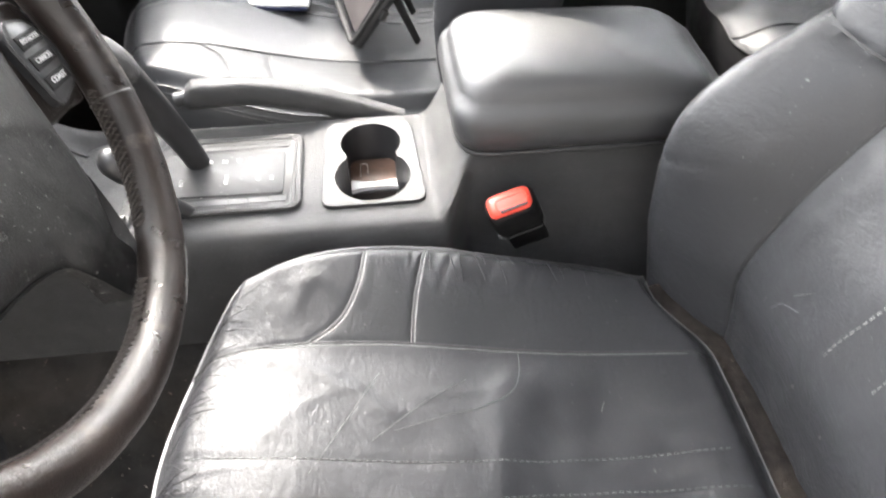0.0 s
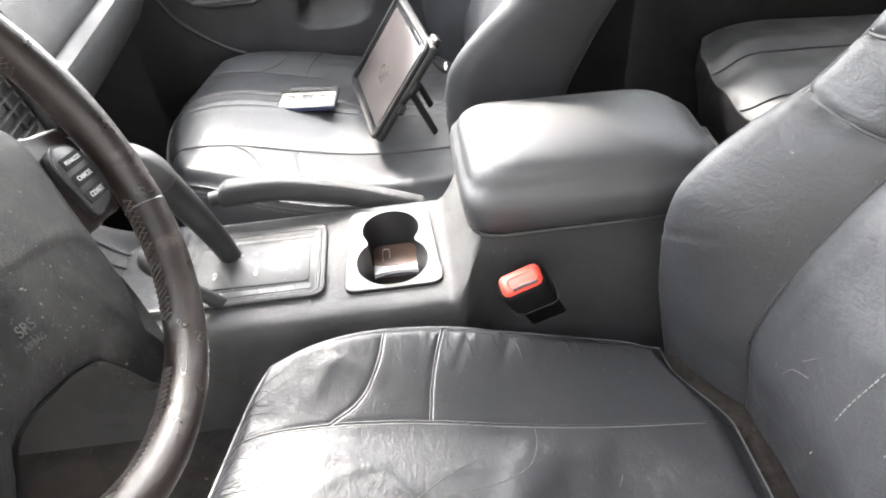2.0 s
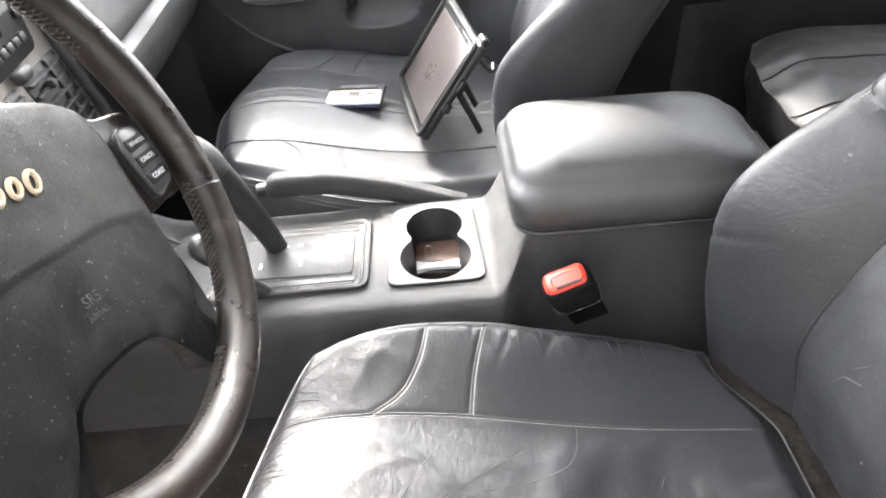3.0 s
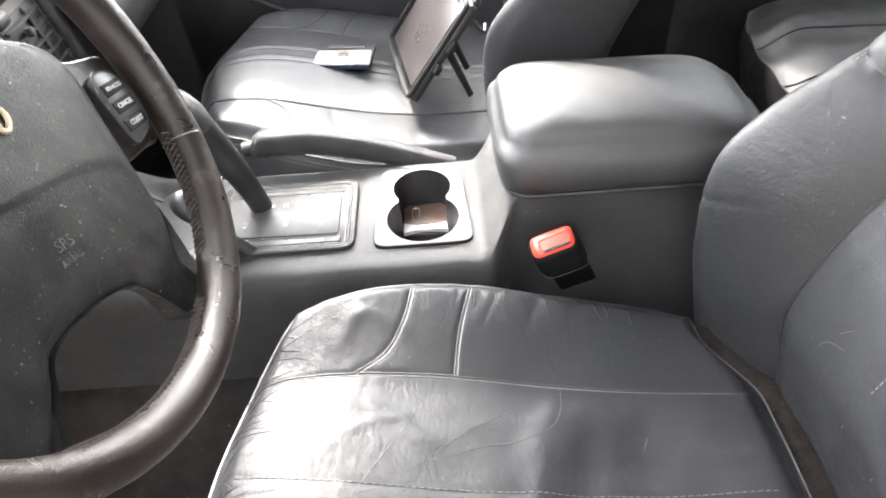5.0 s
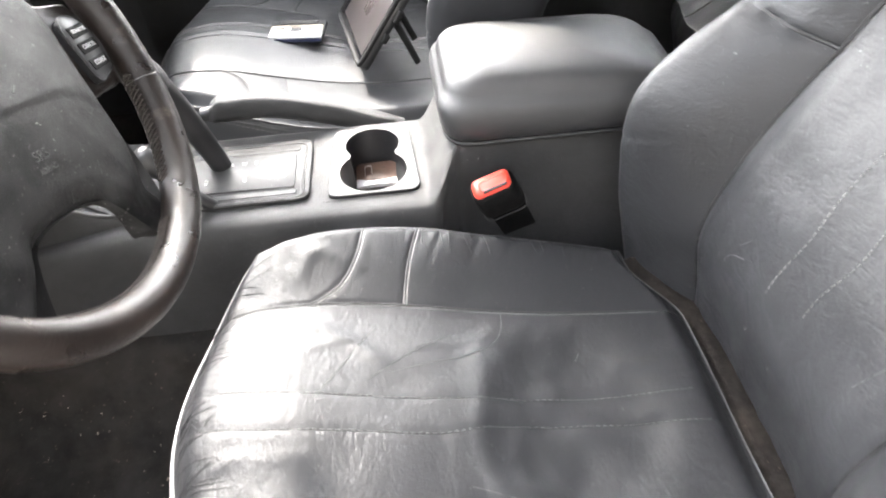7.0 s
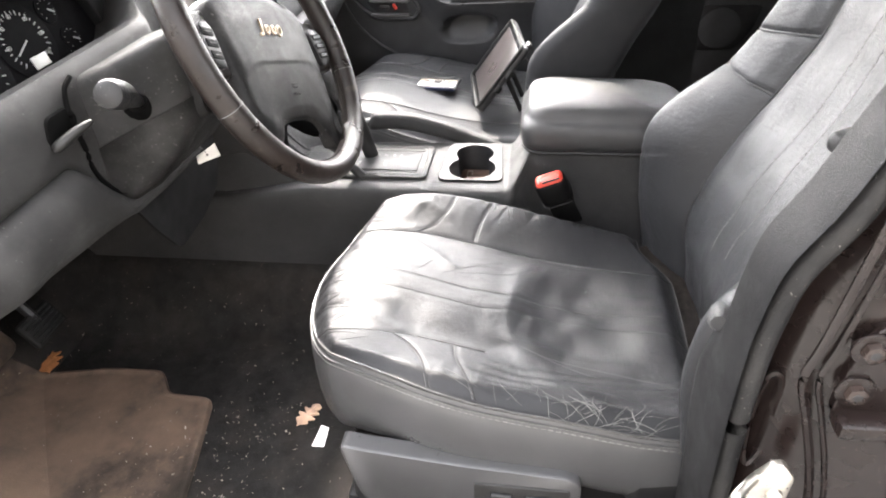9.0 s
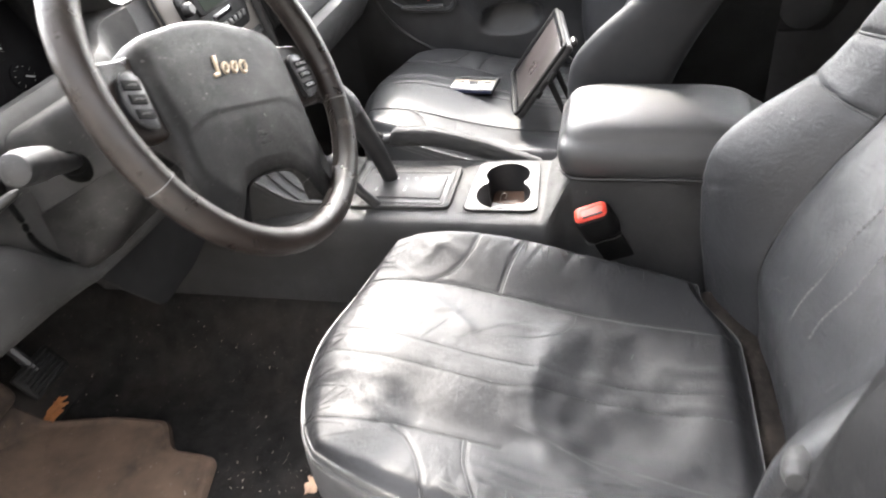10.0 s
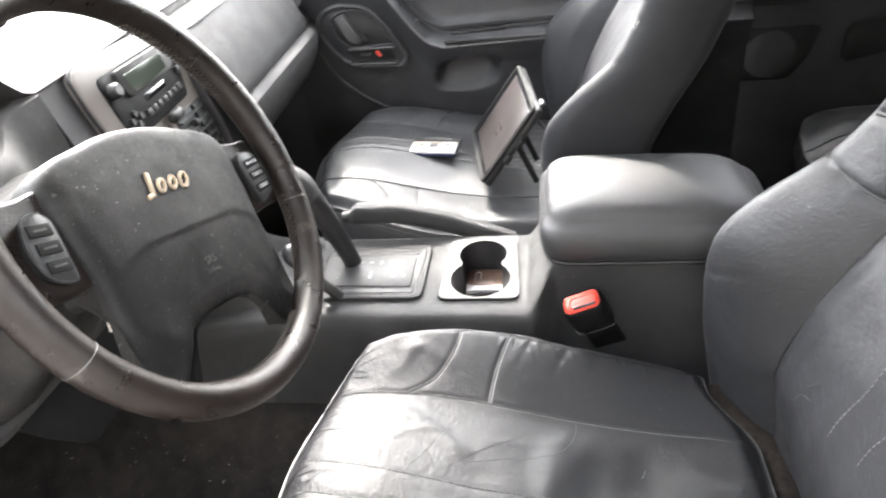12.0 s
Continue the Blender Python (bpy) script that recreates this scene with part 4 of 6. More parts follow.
band = [(-0.122, 0.731), (-0.108, 0.727), (-0.092, 0.7255), (-0.076, 0.727), (-0.064, 0.729), (-0.060, 0.714), (-0.075, 0.7165), (-0.092, 0.7175), (-0.108, 0.716), (-0.122, 0.712)]
part("divider", slab(band[::-1], TRAY_Z - 0.053, TRAY_Z - 0.047, Matrix(), 0.001), M_PALE, tray, "pale worn divider between the wells")
part("divider_wall", rounded(0.056, 0.004, 0.022, 0.0015, 2, Matrix.Translation((-0.094, 0.7145, TRAY_Z - 0.064))), M_BLACK, tray)
clip = thing("paper_clip", (-0.105, 0.748, TRAY_Z - 0.047), "bent steel paper clip lying in the cup holder", "paper clip")
part("wire", tube(curve([(-0.110, 0.738, 0.7528), (-0.110, 0.758, 0.7528), (-0.105, 0.761, 0.7528), (-0.101, 0.758, 0.7528), (-0.101, 0.740, 0.7528)], 5), 0.0007, 5), M_SILVER, clip)

# armrest lid
LX0, LX1, LY0, LY1 = -0.010, 0.305, 0.638, 0.834
prof = [(0.0, 0.004), (0.002, 0.001), (0.006, -0.001), (0.020, -0.002), (0.034, -0.001), (0.043, 0.002), (0.049, 0.0065), (0.053, 0.011), (0.058, 0.0135), (0.064, 0.016), (0.071, 0.022), (0.077, 0.033), (0.0805, 0.050), (0.082, 0.070), (0.0825, 0.09)]
rings = []
for h, ins in prof:
    out = round_poly([(LX0 + ins * 0.9 + 0.010 * (1 - h / 0.083), LY0 + ins), (LX1 - ins * 1.6, LY0 + ins), (LX1 - ins * 1.6, LY1 - ins), (LX0 + ins * 0.9 + 0.010 * (1 - h / 0.083), LY1 - ins)], 0.040, 8)
    rings.append([Vector((p[0], p[1], 0.858 + h - 0.012 * ease(p[0], 0.15, 0.31) * (h / 0.083))) for p in out])
lid = thing("armrest_lid", (0.15, YC, 0.856), "padded black vinyl armrest lid on the console", "armrest")
part("pad", loft(rings), M_LID, lid)
part("lid_gap", tube([(p[0], p[1], 0.8565) for p in round_poly([(LX0 + 0.012, LY0 + 0.002), (LX1 - 0.004, LY0 + 0.002), (LX1 - 0.004, LY1 - 0.002), (LX0 + 0.012, LY1 - 0.002)], 0.038, 6)], 0.0028, 6, closed=True), M_SEAM, lid, "dark gap below the lid")

# open storage tray ahead of the selector, rising to the centre stack
rows = []
for i, x in enumerate(np.linspace(-0.362, -0.60, 25)):
    lip = TRAY_Z + 0.002 + 0.088 * ease(-x, 0.42, 0.60)
    row = [(x, 0.628, 0.755), (x, 0.632, 0.6 * lip + 0.4 * 0.755), (x, 0.634, lip - 0.006), (x, 0.637, lip - 0.001)]
    for y in np.linspace(0.640, 0.800, 25):
        e = min(ease(y, 0.640, 0.662), 1 - ease(y, 0.778, 0.800))
        z = TRAY_Z + 0.002 - 0.022 * e * ease(-x, 0.366, 0.392) + 0.16 * ease(-x, 0.42, 0.60) * (0.55 + 0.45 * e)
        row.append((x, y, z))
    rows.append(row)
storage = part("storage_tray", grid(rows), M_CONSOLE, console, "grey storage tray ahead of the selector")
part("tray_lip", tube([(x, 0.640, TRAY_Z + 0.003 + 0.088 * ease(-x, 0.42, 0.60)) for x in np.linspace(-0.366, -0.59, 24)], 0.0035, 6), M_TRAY, storage, "smooth light edge of the storage tray")
for k in range(5):
    y = 0.668 + 0.026 * k
    part("rib", tube([(x, y, TRAY_Z - 0.0195 + 0.16 * ease(-x, 0.42, 0.60)) for x in np.linspace(-0.40, -0.56, 14)], 0.0028, 6), M_PLASTIC, storage)

# gear selector plate
bez = part("selector_bezel", slab(round_poly([(-0.352, 0.640), (-0.176, 0.640), (-0.176, 0.772), (-0.352, 0.772)], 0.016, 5), TRAY_Z - 0.012, TRAY_Z + 0.001, Matrix(), 0.003), M_TRAY, console, "light grey selector bezel")
for inset, rad, mat_r in ((0.0015, 0.0016, M_CONSOLE), (0.0045, 0.0013, M_SEAM), (0.0080, 0.0022, M_CONSOLE), (0.0115, 0.0012, M_SEAM)):
    loop_ = round_poly([(-0.352 + inset, 0.640 + 0.4 * inset), (-0.176 - inset, 0.640 + 0.4 * inset), (-0.176 - inset, 0.772 - inset), (-0.352 + inset, 0.772 - inset)], 0.016 - 0.5 * inset, 5)
    part("bezel_rib", tube([(p[0], p[1], TRAY_Z + 0.0006) for p in loop_], rad, 6, closed=True), mat_r, bez)
plate = part("selector_plate", slab(round_poly([(-0.335, 0.668), (-0.196, 0.664), (-0.196, 0.738), (-0.335, 0.742)], 0.006, 4), TRAY_Z - 0.002, TRAY_Z + 0.0030, Matrix(), 0.001), M_GATE, console, "smooth grey gear indicator plate")
# two sunk slots with overlapping half round leaves
for y0, y1, leaves in ((0.6475, 0.6625, (-0.262, -0.240, -0.217)), (0.7435, 0.7560, (-0.262, -0.243, -0.222))):
    loop_ = round_poly([(-0.330, y0), (-0.193, y0), (-0.193, y1), (-0.330, y1)], 0.0060, 5)
    slot = part("gate_slot", slab(loop_, TRAY_Z - 0.001, TRAY_Z + 0.0014, Matrix(), 0.0004), M_GATE, bez, "sunk grey selector slot")
    part("slot_edge", tube([(p[0], p[1], TRAY_Z + 0.0014) for p in loop_ if p[1] > y0 + 0.003], 0.0011, 5), M_SEAM, slot, "dark upper edge of the slot")
    ym, hw = (y0 + y1) / 2, (y1 - y0) / 2 - 0.0006
    for x in leaves:
        part("leaf", tube([(x + 0.006 * math.cos(t), ym + hw * math.sin(t), TRAY_Z + 0.0014) for t in np.linspace(-1.5, 1.5, 13)], 0.0007, 5), M_SEAM, slot, "dark edge of a half round cover leaf")
letters("letter", "P", 0.009, axes((-0.300, 0.722, TRAY_Z + 0.0032), (1, 0, 0), (0, 1, 0)), M_PRINT, plate)
letters("letter", "R", 0.008, axes((-0.282, 0.724, TRAY_Z + 0.0032), (1, 0, 0), (0, 1, 0)), M_PRINT, plate)
letters("letter", "N", 0.008, axes((-0.266, 0.724, TRAY_Z + 0.0032), (1, 0, 0), (0, 1, 0)), M_PRINT, plate)
letters("letter", "4LO", 0.007, axes((-0.312, 0.690, TRAY_Z + 0.0032), (0, 1, 0), (-1, 0, 0)), M_PRINT, plate)
for x, y, w in ((-0.262, 0.688, 0.007), (-0.262, 0.697, 0.004), (-0.226, 0.690, 0.006), (-0.222, 0.706, 0.004), (-0.21, 0.69, 0.006), (-0.25, 0.724, 0.006), (-0.236, 0.724, 0.006)):
    part("printed_mark", rounded(0.0035, w, 0.0006, 0.0002, 1, Matrix.Translation((x, y, TRAY_Z + 0.0032))), M_PRINT, plate)

lever = thing("gear_lever", (-0.293, 0.730, TRAY_Z), "black gear lever with a smooth grey topped grip", "gear lever")
part("stem", tube(curve([(-0.296, 0.727, 0.797), (-0.306, 0.723, 0.84), (-0.321, 0.717, 0.89), (-0.339, 0.710, 0.94)], 5), [0.0135, 0.0136, 0.0138, 0.014, 0.0143, 0.0147, 0.0151, 0.0156, 0.016, 0.0165, 0.017, 0.0176, 0.0182, 0.0188, 0.0192, 0.0195], 14), M_BLACK, lever)
part("grip", tube(curve([(-0.333, 0.712, 0.925), (-0.345, 0.707, 0.955), (-0.363, 0.702, 0.973), (-0.388, 0.697, 0.98), (-0.41, 0.692, 0.978)], 5), [0.014, 0.0185, 0.0198, 0.0205, 0.021, 0.0212, 0.0214, 0.0214, 0.0212, 0.021, 0.0205, 0.020, 0.019, 0.0185, 0.0175, 0.016, 0.0155, 0.014, 0.012, 0.008, 0.004], 14), M_CONSOLE, lever, "dark grey plastic grip")
low_lever = thing("transfer_lever", (-0.302, 0.646, TRAY_Z), "short black four wheel drive lever", "gear lever")
part("stem", tube(curve([(-0.298, 0.647, 0.797), (-0.309, 0.645, 0.812), (-0.325, 0.643, 0.832), (-0.342, 0.642, 0.862)], 5), 0.0085, 10), M_BLACK, low_lever)
part("knob", tube(curve([(-0.338, 0.642, 0.855), (-0.350, 0.642, 0.878), (-0.358, 0.642, 0.895)], 4), [0.008, 0.012, 0.0145, 0.0155, 0.016, 0.0155, 0.014, 0.011, 0.004], 12), M_BLACK, low_lever)

# handbrake
brake = thing("handbrake", (-0.15, 0.83, 0.70), "dark grey plastic handbrake lever beside the passenger seat", "handbrake")
cen = curve([(-0.318, 0.822, 0.831), (-0.30, 0.822, 0.833), (-0.24, 0.823, 0.832), (-0.17, 0.824, 0.815), (-0.11, 0.825, 0.793), (-0.05, 0.826, 0.768)], 6)
rings = []
for i, p in enumerate(cen):
    t = i / (len(cen) - 1)
    w, h = 0.015 - 0.003 * t, 0.019 - 0.004 * t
    if t < 0.12:
        w, h = w * (0.75 + 0.25 * t / 0.12), h * (0.7 + 0.3 * t / 0.12)
    rings.append([p + Vector((0.25 * h * math.sin(k * math.tau / 20), w * math.copysign(abs(math.cos(k * math.tau / 20)) ** 0.7, math.cos(k * math.tau / 20)), h * math.copysign(abs(math.sin(k * math.tau / 20)) ** 0.7, math.sin(k * math.tau / 20)))) for k in range(20)])
part("grip", loft(rings), M_CONSOLE, brake)
part("button", tube([(-0.330, 0.822, 0.826), (-0.314, 0.822, 0.829)], 0.010, 12), M_BLACK, brake, "black release button")
part("mount", rounded(0.30, 0.022, 0.13, 0.008, 2, Matrix.Translation((-0.15, 0.828, 0.690))), M_RUBBER, brake)

# seat belt buckle between seat and console
buckle = thing("seat_belt_buckle", (0.055, 0.597, 0.72), "black seat belt buckle with a red release button", "seat belt buckle")
mb = axes((0.0627, 0.6057, 0.7937), (0.90, 0.02, 0.36), (-0.30, -0.35, 0.88))
part("housing", rounded(0.056, 0.062, 0.033, 0.012, 4, mb @ Matrix.Translation((0, 0.015, 0))), M_FLAP, buckle)
part("housing_edge", tube([mb @ Vector((p[0], -0.013, p[1])) for p in round_poly([(-0.0282, -0.0167), (0.0282, -0.0167), (0.0282, 0.0167), (-0.0282, 0.0167)], 0.011, 4)], 0.0004, 5, closed=True), M_SEAMLIGHT, buckle, "thin pale lower edge")
part("button", rounded(0.049, 0.020, 0.027, 0.0085, 4, mb @ Matrix.Translation((0, 0.039, 0.0))), M_RED, buckle, "red release button")
part("slot", rounded(0.030, 0.003, 0.004, 0.001, 1, mb @ Matrix.Translation((0.004, 0.0485, 0.010))), M_SEAM, buckle)
part("button_rim", tube([mb @ Vector((p[0], 0.0487, p[1])) for p in round_poly([(-0.014, -0.004), (0.020, -0.004), (0.020, 0.0085), (-0.014, 0.0085)], 0.005, 4)], 0.0014, 6, closed=True), M_RED, buckle)
part("strap", rounded(0.046, 0.09, 0.006, 0.002, 2, mb @ Matrix.Translation((0, -0.07, 0))), M_FLAP, buckle)


# ---------------------------------------------------------------- steering wheel
WHEEL_C, WHEEL_N = Vector((-0.306, 0.3522, 1.152)), Vector((0.9048, 0.0245, 0.4251)).normalized()
WHEEL_TURN = radians(20.5)
_a = Vector((0, 0, 1)).cross(WHEEL_N).normalized()
_b = WHEEL_N.cross(_a)
WM = axes(WHEEL_C, _a * math.cos(WHEEL_TURN) - _b * math.sin(WHEEL_TURN), _a * math.sin(WHEEL_TURN) + _b * math.cos(WHEEL_TURN))
RIM, TUBE_R, TUBE_H = 0.1808, 0.0142, 0.0160


def on_rim(deg, r=RIM, h=0.0):
    """A point of the wheel, degrees clockwise from its top."""
    t = radians(deg)
    return WM @ Vector((r * math.sin(t), r * math.cos(t), h))


wheel = thing("steering_wheel", WHEEL_C, "worn dark brown leather steering wheel, slightly turned", "steering wheel")
rings = []
for i in range(180):
    t = i * math.tau / 180
    bulge = 1.0 + 0.14 * math.exp(-(((i * 2 - 72 + 180) % 360 - 180) / 14.0) ** 2) + 0.14 * math.exp(-(((i * 2 - 288 + 180) % 360 - 180) / 14.0) ** 2)
    ring = []
    for k in range(20):
        s = k * math.tau / 20
        wob = 0.00035 * noise.noise((math.cos(t) * 22, math.sin(t) * 22, s * 1.5))
        rr, hh = (TUBE_R * bulge + wob) * math.cos(s), (TUBE_H + wob) * math.sin(s)
        ring.append(WM @ Vector(((RIM + rr) * math.sin(t), (RIM + rr) * math.cos(t), hh)))
    rings.append(ring)
rim_bm = grid(rings, close_u=True, close_v=True)
bmesh.ops.recalc_face_normals(rim_bm, faces=rim_bm.faces)
rim = part("rim", rim_bm, M_RIM, wheel, "dark brown leather rim with worn patches")
for deg in (-118.0, 106.5, -48, 48):
    pts = []
    t = radians(deg)
    for k in range(24):
        s = k * math.tau / 24
        pts.append(WM @ Vector(((RIM + TUBE_R * math.cos(s)) * math.sin(t), (RIM + TUBE_R * math.cos(s)) * math.cos(t), TUBE_H * math.sin(s))))
    part("leather_joint", tube(pts, 0.0006, 5, closed=True), M_SEAMLIGHT if abs(deg) > 100 else M_SEAM, rim, "thin joint in the leather")
for lo, hi in ((22, 72), (104, 138), (152, 208), (-72, -22), (-138, -104)):
    n = int((hi - lo) / 1.5)
    for side in (1, -1):
        pts = []
        for k in range(2 * n + 1):
            d = lo + (hi - lo) * k / (2 * n)
            a_ = radians(196) + (0.34 * side if k % 2 else 0.0)
            pts.append(on_rim(d, RIM + (TUBE_R + 0.0002) * math.cos(a_), (TUBE_H + 0.0002) * math.sin(a_)))
        part("stitching", tube(pts, 0.0014, 5), M_LACE, rim, "crossed grey lacing stitches")

# flaked leather on the rim's lower outer side
rng_rim = random.Random(17)
for k in range(16):
    d = 144.0 + 0.75 * k + rng_rim.uniform(-0.4, 0.4)
    a0 = radians(rng_rim.uniform(22, 52))
    a1 = a0 + radians(rng_rim.uniform(8, 30))
    pts = []
    for q in np.linspace(0.0, 1.0, 6):
        a_ = a0 + (a1 - a0) * q
        pts.append(on_rim(d + 0.5 * math.sin(5.0 * q + k), RIM + (TUBE_R + 0.0001) * math.cos(a_), (TUBE_H + 0.0001) * math.sin(a_)))
    part("flake", tube(pts, rng_rim.uniform(0.00035, 0.0008), 5), M_CRACK, rim, "pale flake in the worn rim leather")

# the pad: a broad head narrowing into two legs that meet the rim below
half = [(0.0, 0.064), (0.03, 0.062), (0.06, 0.056), (0.087, 0.050), (0.105, 0.041), (0.1135, 0.028), (0.1150, 0.010), (0.112, -0.02), (0.110, -0.05), (0.110, -0.075), (0.110, -0.095), (0.1085, -0.112), (0.107, -0.127), (0.103, -0.138),
        (0.090, -0.148), (0.075, -0.156), (0.0665, -0.150), (0.0605, -0.139), (0.052, -0.1245), (0.041, -0.1115), (0.022, -0.1065), (0.0, -0.1055)]
outline = [tuple(p)[:2] for p in curve([(*p, 0) for p in half + [(-x, y) for x, y in half[-2:0:-1]]], 6, closed=True)]
EDGE = [p for p in outline if math.hypot(*p) < 0.163]
c = Vector((0, -0.03))


def pad_h(q):
    """Height of the pad's face over the rim's plane."""
    d = min((q.x - x) ** 2 + (q.y - y) ** 2 for x, y in EDGE) ** 0.5
    h = float(np.interp(d, [0.0, 0.0015, 0.004, 0.009, 0.016, 0.035, 0.06], [-0.012, -0.0075, -0.0040, -0.0010, 0.0012, 0.0030, 0.0040]))
    top = -0.032 - 3.0 * max(0.0, abs(q.x) - 0.055) ** 1.6
    sunk = 0.0010 * ease(top - q.y, 0.0, 0.006) * ease(0.100 - abs(q.x), 0.0, 0.008)
    return h - sunk - 0.004 * ease(-q.y, 0.03, 0.11) - 0.010 * ease(math.hypot(q.x, q.y), 0.128, 0.165)


rings = [[WM @ Vector((*(c + (Vector(p) - c) * k), h * (1 - 0.62 * ease(-p[1], 0.035, 0.085)))) for p in outline] for k, h in ((0.96, -0.044), (0.985, -0.036), (1.0, -0.024))]
for k in [1.0, 0.995, 0.985, 0.97, 0.95, *np.linspace(0.925, 0.03, 34)]:
    rings.append([WM @ Vector((*(c + (Vector(p) - c) * k), pad_h(c + (Vector(p) - c) * k))) for p in outline])
pad = part("airbag_pad", loft(rings), M_PAD, wheel, "scuffed dark grey airbag cover with a sunk lower panel")
# gold coloured badge of plain shapes
part("badge", rounded(0.0050, 0.022, 0.0030, 0.0014, 3, WM @ pose(-0.0205, 0.0095, 0.0042, 0, 0, -14)), M_GOLD, pad, "dull gold badge shape")
part("badge", rounded(0.0100, 0.0045, 0.0030, 0.0014, 3, WM @ pose(-0.0255, 0.0005, 0.0042, 0, 0, 12)), M_GOLD, pad, "dull gold badge shape")
for x, y, rx_, ry_ in ((-0.0085, 0.0065, 0.0058, 0.0070), (0.0060, 0.0065, 0.0058, 0.0070), (0.0205, 0.0060, 0.0066, 0.0085)):
    part("badge", tube([WM @ Vector((x + 0.68 * rx_ * math.cos(t) + 0.25 * ry_ * math.sin(t), y + 0.72 * ry_ * math.sin(t), 0.0042)) for t in np.linspace(0, math.tau, 21)[:-1]], 0.0019, 6, closed=True), M_GOLD, pad, "dull gold badge shape")
part("scuff", rounded(0.0075, 0.0016, 0.0006, 0.0002, 1, WM @ pose(0.020, -0.0235, 0.0040, 0, 0, 35)), M_FAINT, pad, "small pale scuff")
letters("print_srs", "SRS", 0.010, WM @ Matrix.Translation((0.004, -0.066, pad_h(Vector((0.004, -0.066))) + 0.0003)), M_FAINT, pad)
letters("print_airbag", "AIRBAG", 0.0055, WM @ Matrix.Translation((0.004, -0.0755, pad_h(Vector((0.004, -0.0755))) + 0.0003)), M_FAINT, pad)
for sgn in (1, -1):
    sp = [(0.095, 0.036), (0.128, 0.030), (0.148, 0.030), (0.163, 0.029), (0.170, 0.0), (0.163, -0.044), (0.155, -0.042), (0.126, -0.046), (0.100, -0.046)]
    sp = round_poly([(sgn * x, y) for x, y in sp][::sgn], 0.008, 4)
    spoke = part("spoke", slab(sp, -0.026, -0.009, WM, 0.006), M_RIM, wheel, "dark grey upper spoke")
    bp = [(sgn * x, y) for x, y in ((0.1185, 0.004), (0.1260, 0.016), (0.1480, 0.014), (0.1590, -0.006), (0.1540, -0.030), (0.1240, -0.040))]
    slim = 1.0 if sgn > 0 else 0.72
    bp = [(sgn * 0.1185 + (x - sgn * 0.1185) * slim, y) for x, y in bp][::sgn]
    pod = part("switch_pod", slab(round_poly(bp, 0.008, 4), -0.010, -0.0015, WM, 0.002), M_BLACK, spoke, "black cruise control switch pod")
    part("pod_rim", tube([WM @ Vector((*p, -0.0030)) for p in round_poly(bp, 0.008, 4)], 0.0014, 5, closed=True), M_PLASTIC, pod)
    for y in (0.003, -0.010, -0.0235):
        part("switch", rounded(0.026 * slim, 0.0090, 0.0018, 0.0007, 2, WM @ pose(sgn * (0.1185 + 0.019 * slim), y, -0.0012, 0, 0, sgn * 6)), M_RUBBER, pod)
    if sgn > 0:
        letters("print_cancel", "CANCEL", 0.0050, WM @ pose(0.1375, -0.010, -0.0002, 0, 0, 4), M_PALE, pod)
        letters("print_coast", "COAST", 0.0054, WM @ pose(0.1375, -0.0235, -0.0002, 0, 0, 4), M_PALE, pod)
        letters("print_accel", "RES\u2022ACCEL", 0.0042, WM @ pose(0.1375, 0.003, -0.0002, 0, 0, 4), M_PALE, pod)
    else:
        for y in (0.003, -0.010, -0.0235):
            part("printed_mark", rounded(0.011, 0.0016, 0.0006, 0.0002, 1, WM @ pose(-0.1322, y, -0.0002, 0, 0, -4)), M_FAINT, pod)
part("hub", tube([WHEEL_C - WHEEL_N * 0.03, WHEEL_C - WHEEL_N * 0.10], 0.040, 24), M_BLACK, wheel)

# steering column cover with stalk, tilt lever and key tag
COLUMN_C, COLUMN_N = Vector((-0.2967, 0.3363, 1.1553)), Vector((0.9076, -0.0412, 0.4179)).normalized()
_a = Vector((0, 0, 1)).cross(COLUMN_N).normalized()
CM = axes(COLUMN_C, _a, COLUMN_N.cross(_a))
column = thing("steering_column", COLUMN_C - COLUMN_N * 0.2, "dark grey plastic steering column cover with a stalk", "steering column")


def column_ring(d0, d1, w, h0, h1):
    """Rounded section; d0 and d1: distance behind the wheel at the upper and lower edge."""
    out = []
    for p in round_poly([(-w, h0), (w, h0), (w, h1), (-w, h1)], 0.022, 5):
        t = (h0 - p[1]) / (h0 - h1)
        out.append(CM @ Vector((p[0], p[1], -(d0 + (d1 - d0) * t))))
    return out


up = [column_ring(0.066, 0.110, 0.046, 0.052, -0.028), column_ring(0.070, 0.122, 0.060, 0.064, -0.040), column_ring(0.078, 0.138, 0.072, 0.066, -0.052), column_ring(0.10, 0.160, 0.080, 0.067, -0.066),
      column_ring(0.17, 0.21, 0.094, 0.068, -0.086), column_ring(0.26, 0.27, 0.106, 0.078, -0.092), column_ring(0.34, 0.34, 0.110, 0.078, -0.09)]
# inner end face: its black colour stands in for shade behind the wheel
part("end_face", loft([column_ring(0.0620, 0.1040, 0.050, 0.052, -0.036), column_ring(0.0635, 0.1060, 0.058, 0.060, -0.0425), column_ring(0.080, 0.132, 0.058, 0.060, -0.0425)]), M_RUBBER, column, "inner end of the column cover, black for the shade behind the wheel")
JOINT_Y = -0.010
cover = part("cover", loft(up), M_COLUMN, column, "dark grey plastic column cover")
lower = []
